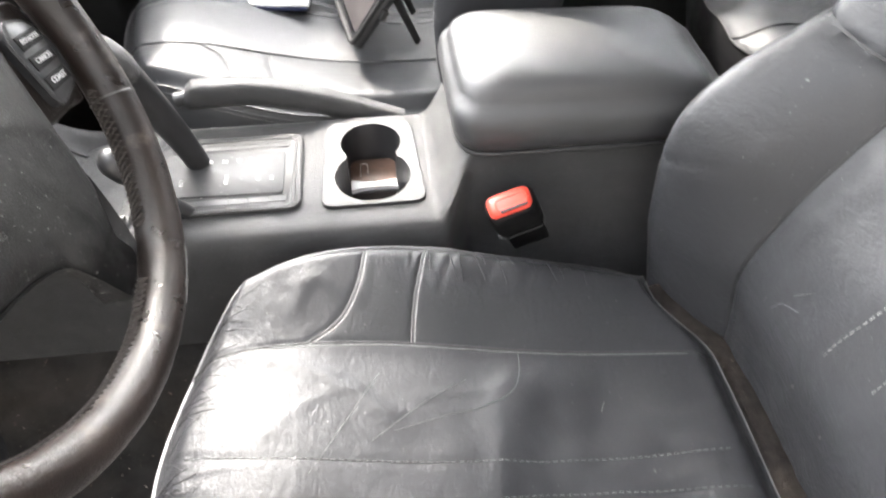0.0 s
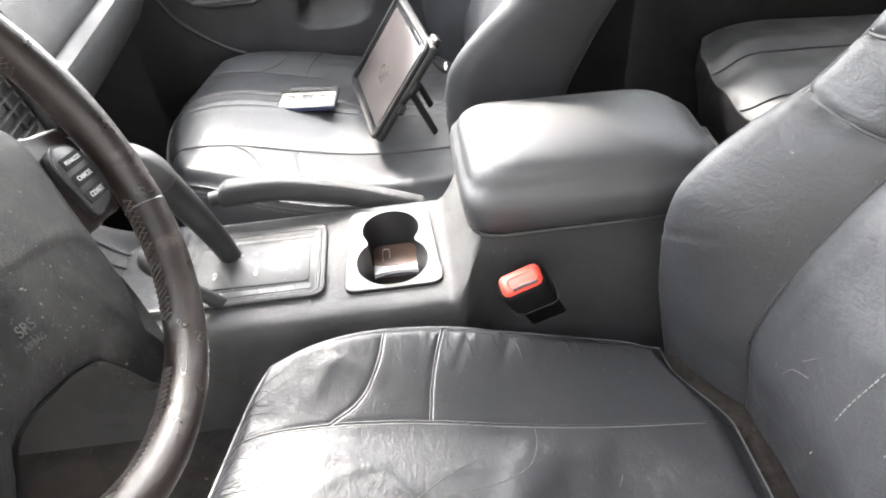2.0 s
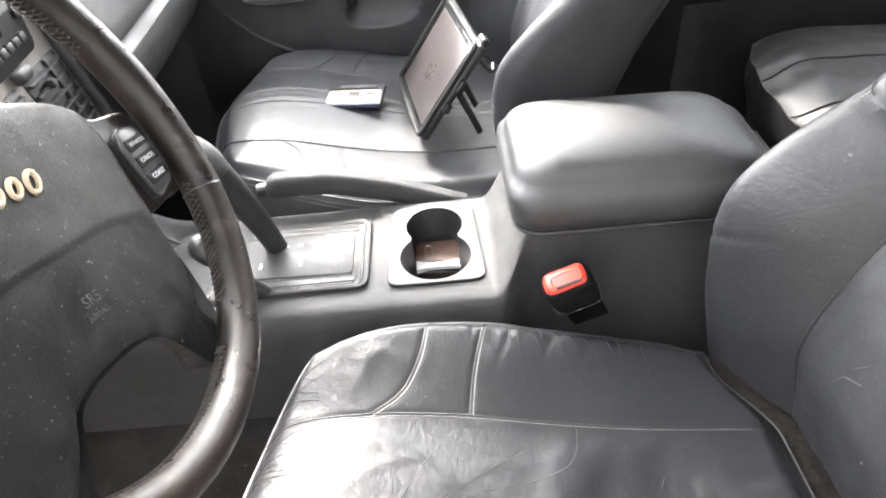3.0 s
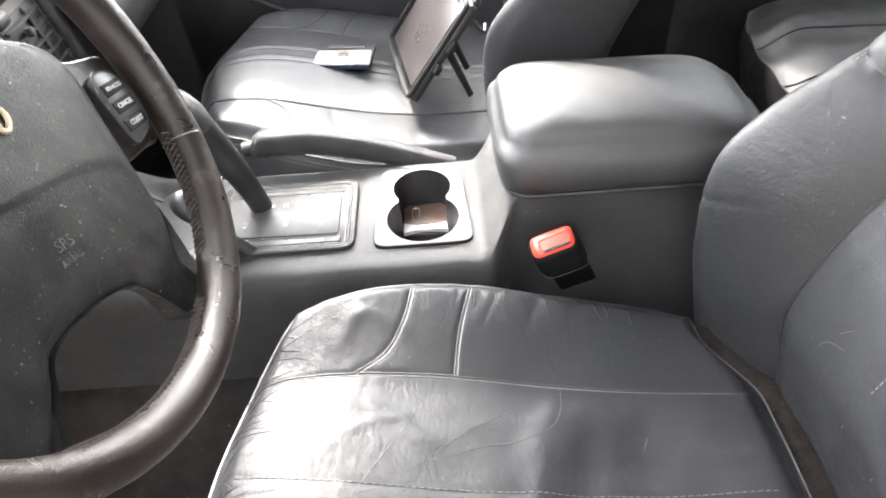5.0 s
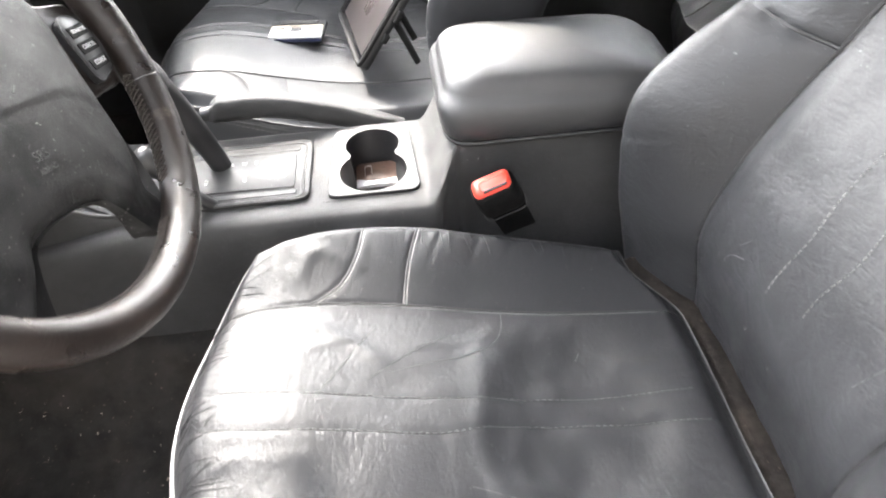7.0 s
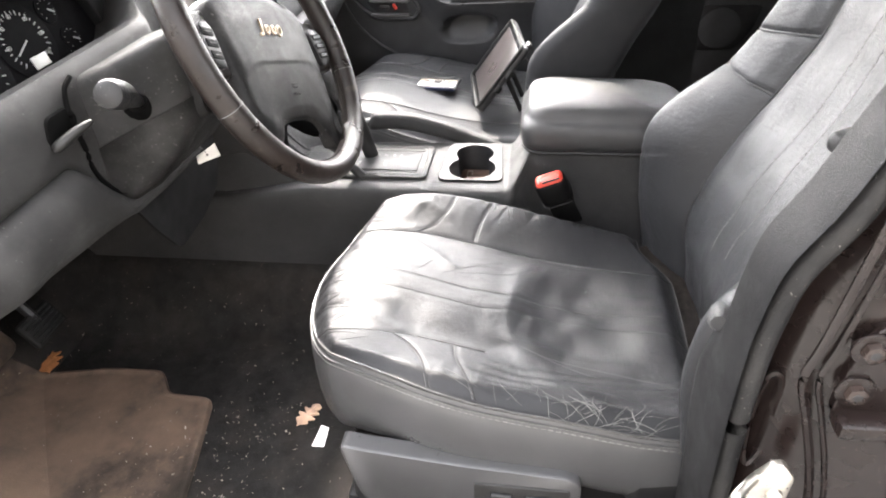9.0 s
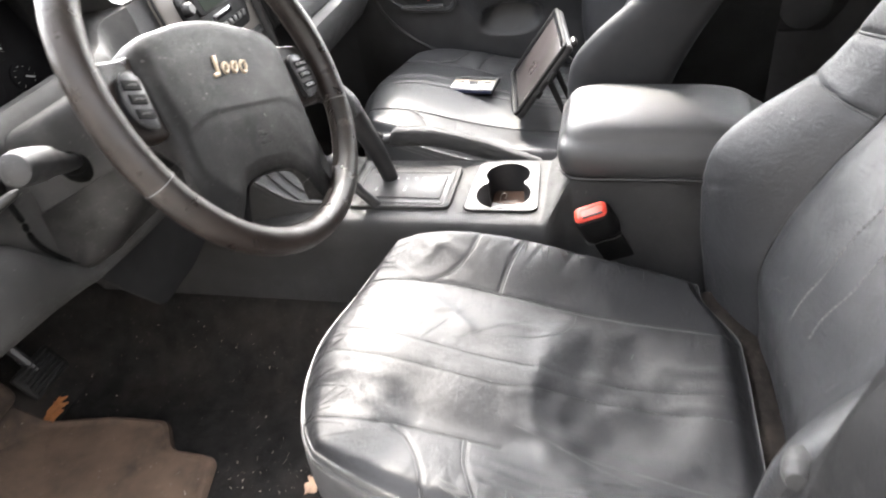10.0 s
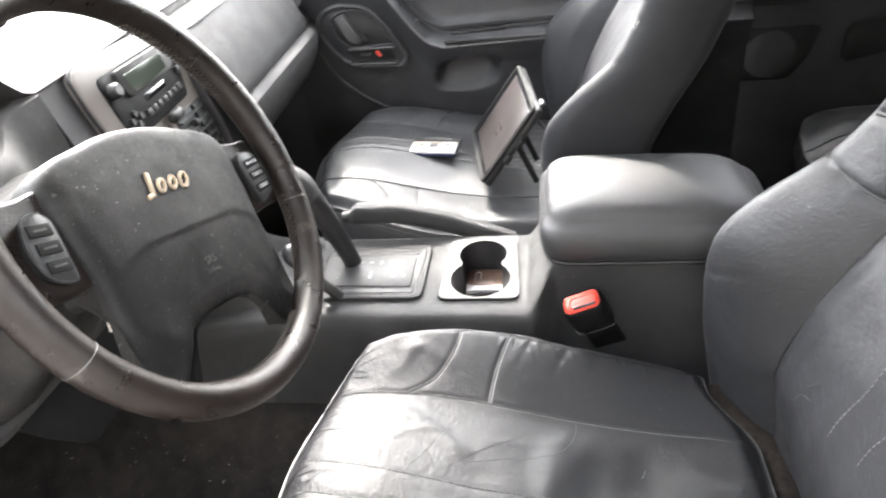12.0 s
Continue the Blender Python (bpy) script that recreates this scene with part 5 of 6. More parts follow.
for d0, d1, w, h0, h1 in ((0.064, 0.108, 0.0468, 0.052, -0.0330), (0.0685, 0.1205, 0.0608, 0.064, -0.0410), (0.0765, 0.1365, 0.0730, 0.070, -0.0530), (0.0985, 0.1585, 0.0812, 0.073, -0.0672),
                          (0.17, 0.21, 0.0956, 0.076, -0.0876), (0.26, 0.27, 0.1076, 0.078, -0.0936), (0.34, 0.34, 0.1116, 0.078, -0.0916)):
    ring = [CM.inverted() @ p for p in column_ring(d0, d1, w, h0, h1)]
    bottom = sorted((p for p in ring if p.y < JOINT_Y - 0.02), key=lambda p: math.atan2(p.x, -p.y))
    first, last = bottom[0].copy(), bottom[-1].copy()
    first.y = last.y = JOINT_Y
    t = (h0 - JOINT_Y) / (h0 - h1)
    first.z = last.z = -(d0 + (d1 - d0) * t)
    first.x, last.x = -w, w
    inner = [p * 0.985 for p in (first, last)]
    lower.append([CM @ p for p in (inner[0], first, *bottom, last, inner[1])])
part("lower_cover", grid(lower), M_PAD, column, "lower half of the column cover in a darker colour")
stalk = part("stalk", tube(curve([(-0.452, 0.272, 1.098), (-0.440, 0.238, 1.114), (-0.430, 0.205, 1.134)], 4), [0.007, 0.007, 0.0075, 0.008, 0.009, 0.0105, 0.012, 0.0135, 0.0145], 14), M_BLACK, column, "black multifunction stalk")
part("stalk_cap", tube([(-0.432, 0.211, 1.131), (-0.427, 0.196, 1.137), (-0.422, 0.180, 1.144), (-0.417, 0.168, 1.149), (-0.4145, 0.160, 1.152), (-0.4135, 0.157, 1.153)], [0.0145, 0.0162, 0.0168, 0.0165, 0.0145, 0.009], 18), M_PLASTIC, stalk, "grey stalk knob")
part("stalk_boot", tube([(-0.446, 0.252, 1.106), (-0.450, 0.262, 1.101), (-0.456, 0.280, 1.093)], [0.013, 0.021, 0.024], 14), M_HOLE, column, "black rubber boot at the root of the stalk")
part("tilt_lever", tube(curve([(-0.505, 0.163, 1.083), (-0.500, 0.172, 1.088), (-0.490, 0.188, 1.095), (-0.478, 0.206, 1.101)], 4), [0.003, 0.0052, 0.0062, 0.0066, 0.0066, 0.0064, 0.0062, 0.0060, 0.0058, 0.0056, 0.0052, 0.0046, 0.003], 10), M_LEVER, column, "shiny grey tilt lever")
part("cover_gap", tube(curve([(-0.514, 0.243, 1.140), (-0.513, 0.226, 1.132), (-0.511, 0.218, 1.120), (-0.508, 0.212, 1.108), (-0.508, 0.214, 1.085), (-0.507, 0.217, 1.058), (-0.507, 0.217, 1.036), (-0.507, 0.226, 1.012), (-0.503, 0.241, 0.988), (-0.492, 0.246, 0.984)], 4), 0.0032, 6), M_HOLE, column, "dark gap beside the column cover")
tag = thing("key_tag", (-0.469, 0.420, 0.942), "small white paper key tag hanging below the column", "tag")
mt = axes((-0.469, 0.420, 0.952), (0.90, 0.32, 0.28), (-0.27, -0.10, 0.95))
part("tag", slab([(-0.020, -0.009), (0.017, -0.010), (0.019, 0.012), (-0.015, 0.004)], -0.0005, 0.0005, mt, 0.0002), M_PAPER, tag)
part("hole", slab(disc(0.002, 10), 0.0, 0.0009, mt, 0.0001), M_SEAM, tag)
part("string", tube([mt @ Vector((0.0, 0.004, 0.0)), (-0.477, 0.415, 0.970), (-0.487, 0.410, 1.012)], 0.0008, 5), M_BLACK, tag)

# ---------------------------------------------------------------- dashboard
SN = Vector((0.974, 0, 0.225)).normalized()
SU = Vector((-SN.z, 0, SN.x))
SP = Vector((-0.557, 0.03, 1.11)) - SU * 0.030
GN = Vector((0.87, 0, 0.48)).normalized()
GU = Vector((-GN.z, 0, GN.x))
GP = Vector((-0.52, 0.0, 1.085))


def on_stack(y, s, h=0.0):
    """A point of the sloping centre stack: across, up the slope, out of it."""
    return SP + Vector((0, y, 0)) + SU * s + SN * h


def on_glove(y, s, h=0.0):
    """A point of the passenger's panel, likewise."""
    return GP + Vector((0, y, 0)) + GU * s + GN * h


SM = axes(SP, (0, 1, 0), SU)
GM = axes(GP, (0, 1, 0), GU)
dash = thing("dashboard", (-0.75, YC, 0.86), "dark grey vinyl dashboard, bright with daylight on top", "dashboard")


def hood(y):
    """How far the instrument hood stands up."""
    return ease(y, 0.04, 0.12) * (1 - ease(y, 0.47, 0.575))


rows = []
for y in np.linspace(-0.07, 1.39, 90):
    k = hood(y)
    side = 0.03 * (ease(y, 1.30, 1.39) + (1 - ease(y, -0.07, 0.02)))
    pr = [(-1.16, 1.12), (-1.14, 1.17), (-1.0, 1.205), (-0.85, 1.215 + 0.035 * k), (-0.72, 1.205 + 0.055 * k), (-0.62, 1.190 + 0.065 * k), (-0.585 + 0.01 * k, 1.178 + 0.072 * k), (-0.572 + 0.01 * k, 1.165 + 0.075 * k),
          (-0.585 + 0.005 * k, 1.150 + 0.078 * k), (-0.66, 1.13 + 0.085 * k), (-0.9, 1.10 + 0.09 * k)]
    rows.append([Vector((x, y, z - side)) for x, z in pr])
part("top_pad", grid(rows, flip=True), M_DASH, dash, "grey grained vinyl dash top")
# driver's lower panel: a flat upper face, a crease, and a padded roll below it
rows = []
for y in np.linspace(-0.07, 0.572, 90):
    bow = 0.035 * (1 - ease(y, -0.07, 0.06))
    zc = 1.050 - 0.068 * ease(y, 0.180, 0.255)
    zb = float(np.interp(y, [-0.07, 0.08, 0.19, 0.25, 0.33, 0.42, 0.572], [0.960, 0.964, 0.952, 0.942, 0.934, 0.93, 0.93]))
    h = zc - zb
    pr = [(-0.66, 1.085), (-0.60, 1.12), (-0.545, 1.148), (-0.528, 1.150), (-0.518, 1.142), (-0.512, 1.11), (-0.509, zc + 0.030), (-0.509, zc + 0.012), (-0.512, zc + 0.004), (-0.516, zc), (-0.509, zc - 0.003),
          (-0.500, zc - 0.08 * h), (-0.490, zc - 0.25 * h), (-0.486, zc - 0.5 * h), (-0.490, zc - 0.75 * h), (-0.500, zb + 0.006), (-0.516, zb), (-0.56, zb - 0.002), (-0.70, zb + 0.01)]
    k2 = ease(y, 0.43, 0.52)
    wall = [(-0.66, 1.158), (-0.60, 1.168), (-0.578, 1.168), (-0.569, 1.162), (-0.565, 1.145), (-0.561, 1.11), (-0.556, zc + 0.03), (-0.553, zc + 0.012), (-0.552, zc + 0.004)]
    pr = [(a[0] + (b_[0] - a[0]) * k2, a[1] + (b_[1] - a[1]) * k2) for a, b_ in zip(pr[:9], wall)] + [(x - 0.045 * k2, z) for x, z in pr[9:]]
    rows.append([Vector((x - bow, y, z)) for x, z in pr])
knee = part("knee_panel", grid(rows), M_KNEE, dash, "dark grey plastic lower dash panel")
part("lever_recess", slab(round_poly([(-0.030, -0.006), (-0.012, -0.018), (0.022, -0.016), (0.030, 0.006), (0.018, 0.020), (-0.020, 0.020)], 0.008, 4), -0.01, 0.0015, axes((-0.5095, 0.194, 1.096), (0, 1, 0), (0, 0, 1)), 0.001), M_HOLE, knee)
side_vent = part("side_vent", tube([Vector((-0.535, 0.005 + 0.045 * math.cos(t), 1.075 + 0.035 * math.sin(t))) for t in np.linspace(0, math.tau, 29)[:-1]], 0.006, 6, closed=True), M_PLASTIC, dash, "oval air vent frame")
part("vent_core", slab(disc(0.034), -0.012, -0.004, axes((-0.534, 0.005, 1.075), (0, 1, 0), (0, 0, 1)), 0.001), M_BLACK, side_vent)
# knee flap between column and console
fan = round_poly([(0.255, 0.975), (0.271, 0.943), (0.302, 0.890), (0.345, 0.829), (0.435, 0.834), (0.495, 0.855), (0.520, 0.885), (0.525, 0.975)], 0.016, 5)
part("knee_flap", loft([[Vector((-0.508, y, z)) for y, z in fan], [Vector((-0.513, y, z)) for y, z in fan]]), M_FLAP, dash, "matt black fan shaped knee flap", smooth=False)
# instrument cluster
KM = axes((-0.625, 0.345, 1.15), (0, 1, 0), (-0.35, 0, 0.94))
cluster = part("instrument_panel", slab(round_poly([(-0.25, -0.09), (0.25, -0.09), (0.25, 0.10), (-0.25, 0.10)], 0.04, 6), -0.02, 0.0, KM), M_GAUGE, dash, "black instrument cluster")


def dial(cx, cy, r, marks, needle, reach=1.0):
    d = part("dial", slab(disc(r, 36, cx, cy), 0.0, 0.0025, KM, 0.001), M_GAUGE, cluster, "round black gauge with pale marks")
    for k in range(marks):
        t = radians(225 - 270 * k / (marks - 1))
        part("mark", rounded(r * 0.03, r * (0.14 if k % 2 == 0 else 0.08), 0.0008, 0.0002, 1, KM @ Matrix.Translation((cx + 0.72 * r * math.cos(t), cy + 0.72 * r * math.sin(t), 0.0028)) @ Matrix.Rotation(t + math.pi / 2, 4, "Z")), M_PRINT, d)
    t = radians(needle)
    part("needle", tube([KM @ Vector((cx, cy, 0.005)), KM @ Vector((cx + 0.6 * r * math.cos(t), cy + 0.6 * r * math.sin(t), 0.005))], 0.0011, 5), M_PALE, d, "gauge needle")
    return d


speedo = dial(-0.016, 0.004, 0.050, 25, 203)
for k, word in enumerate(("20", "40", "60", "80", "100", "120")):
    t = radians(225 - 270 * (2 * k + 2) / 12)
    letters("number", word, 0.0075, KM @ Matrix.Translation((-0.016 + 0.032 * math.cos(t), 0.004 + 0.032 * math.sin(t), 0.0028)), M_PRINT, speedo)
dial(-0.116, -0.012, 0.048, 17, 225)
dial(0.052, 0.026, 0.018, 9, 325)
dial(0.064, -0.018, 0.018, 9, 330)
dial(0.046, -0.040, 0.012, 7, 330)
part("odometer", rounded(0.030, 0.016, 0.002, 0.001, 2, KM @ Matrix.Translation((-0.015, -0.024, 0.0035))), M_ODO, cluster, "pale lit odometer window")
part("hood_wall", slab(round_poly([(0.135, -0.12), (0.245, -0.12), (0.245, 0.09), (0.115, 0.09)], 0.012, 4), -0.02, 0.016, KM, 0.004), M_TRIM, dash, "dark plastic wall beside the gauges")
# centre stack
core = [(0.545, 0.085), (0.95, 0.085), (0.95, -0.16), (0.80, -0.26), (0.62, -0.26), (0.56, -0.16)]
part("stack_core", loft([[on_stack(y, s, -0.006) for y, s in core], [on_stack(y, s, -0.12) for y, s in core]]), M_DASH, dash, smooth=False)
bz = round_poly([(0.594, 0.088), (0.826, 0.076), (0.832, 0.055), (0.828, -0.14), (0.818, -0.165), (0.620, -0.165), (0.606, -0.06), (0.594, 0.03)], 0.020, 6)
bezel = part("stack_bezel", slab(bz, -0.008, 0.006, SM, 0.004), M_BEZEL, dash, "taupe plastic centre bezel")
part("bezel_gap", tube([SM @ Vector((*p, 0.001)) for p in bz], 0.0028, 6, closed=True), M_SEAM, bezel, "dark gap round the bezel")
radio_recess = round_poly([(0.629, 0.063), (0.816, 0.057), (0.814, 0.010), (0.800, -0.030), (0.640, -0.030), (0.631, 0.0)], 0.012, 5)
radio = part("radio", slab(radio_recess, 0.0, 0.0085, SM, 0.002), M_FLAP, bezel, "black car radio with silver buttons")
part("display_frame", slab(round_poly([(0.662, 0.060), (0.797, 0.055), (0.797, 0.018), (0.668, 0.020)], 0.008, 5), 0.0, 0.014, SM, 0.003), M_TRAY, radio, "silvery display frame")
part("display", slab(round_poly([(0.676, 0.050), (0.775, 0.047), (0.775, 0.023), (0.680, 0.024)], 0.004, 4), 0.0, 0.0155, SM, 0.001), M_LCD, radio, "dark green radio display")
part("volume_knob", tube([on_stack(0.646, 0.040, 0.008), on_stack(0.646, 0.040, 0.018), on_stack(0.646, 0.040, 0.021)], [0.0105, 0.0100, 0.0075], 18), M_BLACK, radio, "black volume knob")
part("tape_slot", slab(round_poly([(0.70, 0.012), (0.76, 0.012), (0.76, 0.002), (0.70, 0.002)], 0.003, 3), 0.0, 0.0092, SM, 0.0005), M_GLOSSBLACK, radio)
for k in range(7):
    part("preset_button", rounded(0.0125, 0.0105, 0.007, 0.002, 2, SM @ Matrix.Translation((0.690 + 0.0155 * k, -0.0105, 0.010))), M_TRAY, radio, "small silvery button")
for k, (x, y) in enumerate(((0.648, -0.006), (0.659, 0.001), (0.670, -0.006), (0.659, -0.014))):
    part("round_button", tube([SM @ Vector((x, y, 0.008)), SM @ Vector((x, y, 0.0125))], [0.0055, 0.0045], 12), M_PLASTIC, radio)
for k in range(3):
    part("side_button", rounded(0.010, 0.010, 0.006, 0.002, 2, SM @ Matrix.Translation((0.803, 0.046 - 0.018 * k, 0.010))), M_TRAY, radio, "small silvery button")
for y0, y1 in ((0.634, 0.722), (0.734, 0.824)):
    vent = part("air_vent", slab(round_poly([(y0, -0.043), (y1, -0.043), (y1 - 0.006, -0.138), (y0 + 0.004, -0.138)], 0.008, 4), -0.002, 0.0075, SM, 0.001), M_SEAM, bezel, "black centre air vent")
    for k in range(6):
        part("slat", rounded(y1 - y0 - 0.008, 0.0030, 0.012, 0.001, 1, SM @ pose((y0 + y1) / 2, -0.053 - 0.0145 * k, 0.008, 25, 0, 0)), M_PLASTIC, vent)
    part("vent_tab", rounded(0.008, 0.011, 0.010, 0.002, 2, SM @ Matrix.Translation(((y0 + y1) / 2 - 0.01, -0.066, 0.015))), M_TRAY, vent, "pale vent tab")
    part("vent_bar", rounded(0.006, 0.092, 0.008, 0.002, 2, SM @ Matrix.Translation(((y0 + y1) / 2 + 0.012, -0.090, 0.008))), M_PLASTIC, vent)
part("hazard_knob", rounded(0.030, 0.016, 0.016, 0.006, 3, SM @ Matrix.Translation((0.735, -0.037, 0.014))), M_TRAY, bezel, "pale grey rocker knob")
part("stack_strut", rounded(0.011, 0.24, 0.02, 0.005, 2, SM @ pose(0.842, -0.035, 0.004, 0, 0, 0)), M_DASH, dash, "dark upright rib beside the vents")
slot = part("slot_panel", slab(round_poly([(0.864, 0.030), (0.920, 0.026), (0.920, -0.075), (0.866, -0.075)], 0.006, 4), -0.01, 0.001, SM, 0.001), M_SEAM, dash, "black slotted speaker panel")
for k in range(5):
    part("slat", rounded(0.0045, 0.090, 0.004, 0.001, 1, SM @ Matrix.Translation((0.872 + 0.0095 * k, -0.024, 0.001))), M_DASH, slot)
# passenger side: glove box door and ledge
rows = []
for y in np.linspace(0.878, 1.36, 40):
    e = ease(y, 1.25, 1.36) * 0.03
    pr = [on_glove(y, 0.105, -0.055), on_glove(y, 0.085, -0.012), on_glove(y, 0.070, 0.004), on_glove(y, 0.040, 0.010), on_glove(y, -0.01, 0.012), on_glove(y, -0.060, 0.008), on_glove(y, -0.078, 0.003),
          on_glove(y, -0.082, -0.002), on_glove(y, -0.086, 0.004), on_glove(y, -0.098, 0.010), on_glove(y, -0.112, 0.006), on_glove(y, -0.135, -0.018), on_glove(y, -0.16, -0.06), on_glove(y, -0.17, -0.2)]
    rows.append([p - GN * e for p in pr])
glove = part("glove_box_panel", grid(rows, flip=True), M_GLOVE, dash, "grey vinyl glove box panel")
part("glove_line", tube([on_glove(0.897, 0.052, 0.0085), on_glove(1.25, 0.052, 0.0085), on_glove(1.27, 0.04, 0.0075), on_glove(1.275, -0.07, 0.004)], 0.0015, 5), M_SEAM, glove)
pv = part("end_vent", slab(round_poly([(1.285, 0.045), (1.325, 0.035), (1.325, -0.035), (1.285, -0.045)], 0.012, 5), -0.02, 0.006, GM, 0.003), M_PLASTIC, dash, "dark end air vent")
for k in range(5):
    part("slat", rounded(0.028, 0.004, 0.006, 0.001, 1, GM @ Matrix.Translation((1.305, 0.028 - 0.013 * k, 0.006))), M_SEAM, pv)
for k in range(3):
    part("printed_mark", rounded(0.022, 0.004, 0.0008, 0.0002, 1, GM @ Matrix.Translation((1.225, -0.038 - 0.009 * k, 0.0115))), M_PLASTIC, glove)
# black space under the dash, pedals
panel("wall_underdash", [(-1.1, -0.05, 0.93), (-0.66, -0.05, 0.93), (-0.66, 1.38, 0.93), (-1.1, 1.38, 0.93)], M_DARKWALL, "black underside of the dashboard", (0, 0, 0.02))
pedal = thing("brake_pedal", (-0.85, 0.38, 0.60), "worn black rubber brake pedal on a dark arm", "pedal")
mp = axes((-0.850, 0.378, 0.625), (0, 1, 0.0), (-0.55, 0, 0.83))
part("pad", rounded(0.085, 0.055, 0.012, 0.005, 3, mp), M_RUBBER, pedal)
for k in range(6):
    part("rib", rounded(0.07, 0.003, 0.003, 0.001, 1, mp @ Matrix.Translation((0, -0.02 + 0.008 * k, 0.007))), M_BLACK, pedal)
part("arm", tube(curve([(-0.855, 0.378, 0.63), (-0.895, 0.378, 0.70), (-0.95, 0.375, 0.80), (-0.98, 0.37, 0.92)], 4), 0.009, 8), M_BLACK, pedal)
rest = thing("foot_rest", (-0.94, 0.26, 0.55), "dark brown dusty foot rest beside the pedal", "foot rest")
part("block", rounded(0.13, 0.10, 0.10, 0.02, 3, pose(-0.955, 0.30, 0.60, 0, -40, 0)), M_MAT, rest)

# ---------------------------------------------------------------- far door
door = thing("passenger_door", (-0.05, 1.36, 0.52), "closed charcoal passenger door with a pull handle and pocket", "car door")
DY = 1.36


def door_line(x):
    """Height of the door's armrest line, rising towards the front."""
    return float(np.interp(x, [-0.60, -0.39, -0.335, -0.280, -0.248, -0.215, -0.138, 0.5], [1.10, 1.095, 1.057, 0.976, 0.938, 0.926, 0.929, 0.945]))


rows = []
for x in np.linspace(-0.56, 0.42, 110):
    zl = door_line(x)
    prof = ((0.44, 0.015), (0.62, 0.012), (0.72, 0.008), (0.80, 0.004), (zl - 0.085, 0.002), (zl - 0.05, -0.004), (zl - 0.025, -0.012), (zl - 0.008, -0.020), (zl, -0.022), (zl + 0.006, -0.016), (zl + 0.012, 0.0), (zl + 0.02, 0.018),
            (zl + 0.026, 0.020), (zl + 0.030, 0.014), (zl + 0.036, 0.014), (zl + 0.042, 0.024), (zl + 0.056, 0.030), (max(zl + 0.066, 1.07), 0.032), (max(zl + 0.071, 1.085), 0.030), (max(zl + 0.072, 1.09), 0.06))
    heights = [0.44, 0.54, 0.62, 0.72, 0.76] + list(np.linspace(0.785, zl - 0.03, 34)) + [p[0] for p in prof[6:]]
    pr = []
    for z in heights:
        d = float(np.interp(z, [p[0] for p in prof], [p[1] for p in prof]))
        u_, w_ = (x + 0.168 - 0.35 * (z - 0.858)) / 0.072, (z - 0.858) / 0.041
        d += 0.046 * (1 - ease(abs(u_) ** 3 + abs(w_) ** 3, 0.25, 1.05)) * (0.25 + 0.75 * ease(w_, -1.0, 0.9))
        pr.append((x, DY + d, z))
    rows.append(pr)
skin = part("inner_panel", grid(rows), M_DOOR, door, "charcoal vinyl door panel with a scooped pocket")
part("kick_line", tube(curve([(-0.515, DY + 0.002, 0.991), (-0.499, DY + 0.002, 0.927), (-0.466, DY + 0.002, 0.866), (-0.41, DY + 0.003, 0.815), (-0.349, DY + 0.004, 0.781), (-0.27, DY + 0.006, 0.75)], 6), 0.0045, 6), M_DOOR, skin)
hb = round_poly([(-0.490, 0.973), (-0.478, 1.012), (-0.440, 1.030), (-0.375, 1.022), (-0.338, 0.984), (-0.294, 0.912), (-0.308, 0.889), (-0.416, 0.891), (-0.458, 0.922)], 0.022, 6)
DM = axes((0, DY - 0.004, 0), (1, 0, 0), (0, 0, 1))
handle_frame = part("handle_frame", slab(hb, -0.006, 0.004, DM, 0.003), M_DOOR, door, "raised frame round the inner handle")
part("frame_rim", tube([DM @ Vector((*p, 0.004)) for p in hb], 0.0062, 8, closed=True), M_DOOR, handle_frame, "smooth grey rim")
cup = round_poly([(-0.455, 1.004), (-0.426, 1.018), (-0.386, 1.018), (-0.364, 1.0), (-0.320, 0.940), (-0.424, 0.937), (-0.452, 0.966)], 0.014, 5)
part("handle_cup", slab(cup, 0.0, 0.0055, DM, 0.001), M_SEAM, handle_frame, "dark handle recess")
part("switch_slot", slab(round_poly([(-0.438, 0.933), (-0.330, 0.931), (-0.322, 0.908), (-0.408, 0.903)], 0.008, 4), 0.0, 0.0055, DM, 0.001), M_SEAM, handle_frame, "dark switch recess")
part("cup_rim", tube([DM @ Vector((*p, 0.006)) for p in cup], 0.0022, 6, closed=True), M_DOOR, handle_frame)
part("pull_handle", slab(round_poly([(-0.447, 1.004), (-0.424, 1.013), (-0.392, 0.953), (-0.398, 0.943), (-0.420, 0.949)], 0.007, 4), 0.004, 0.014, DM, 0.004), M_SIDE, handle_frame, "dark grey pull handle")
part("handle_pivot", tube([DM @ Vector((-0.388, 0.958, 0.004)), DM @ Vector((-0.388, 0.958, 0.011))], [0.010, 0.008], 12), M_BLACK, handle_frame)
for z_ in (0.935, 0.900):
    part("switch_ledge", rounded(0.104, 0.016, 0.006, 0.003, 2, Matrix.Translation((-0.374, DY - 0.013, z_))), M_SIDE, handle_frame)
part("lock_switch", rounded(0.026, 0.006, 0.012, 0.003, 2, Matrix.Translation((-0.388, DY - 0.012, 0.919))), M_BLACK, handle_frame)
part("lock_mark", rounded(0.008, 0.006, 0.016, 0.002, 2, pose(-0.360, DY - 0.013, 0.921, 0, -35, 0)), M_RED, handle_frame, "small red lock mark")
part("ledge_edge", tube([(x_, DY - 0.0215, door_line(x_) + 0.001) for x_ in np.linspace(-0.34, 0.40, 60)], 0.0035, 8), M_SIDE, door, "smooth grey ledge edge")
part("ledge_slot", rounded(0.125, 0.014, 0.010, 0.004, 2, pose(-0.138, DY + 0.016, 0.948, 0, -3, 0)), M_SEAM, door, "dark slot above the ledge")
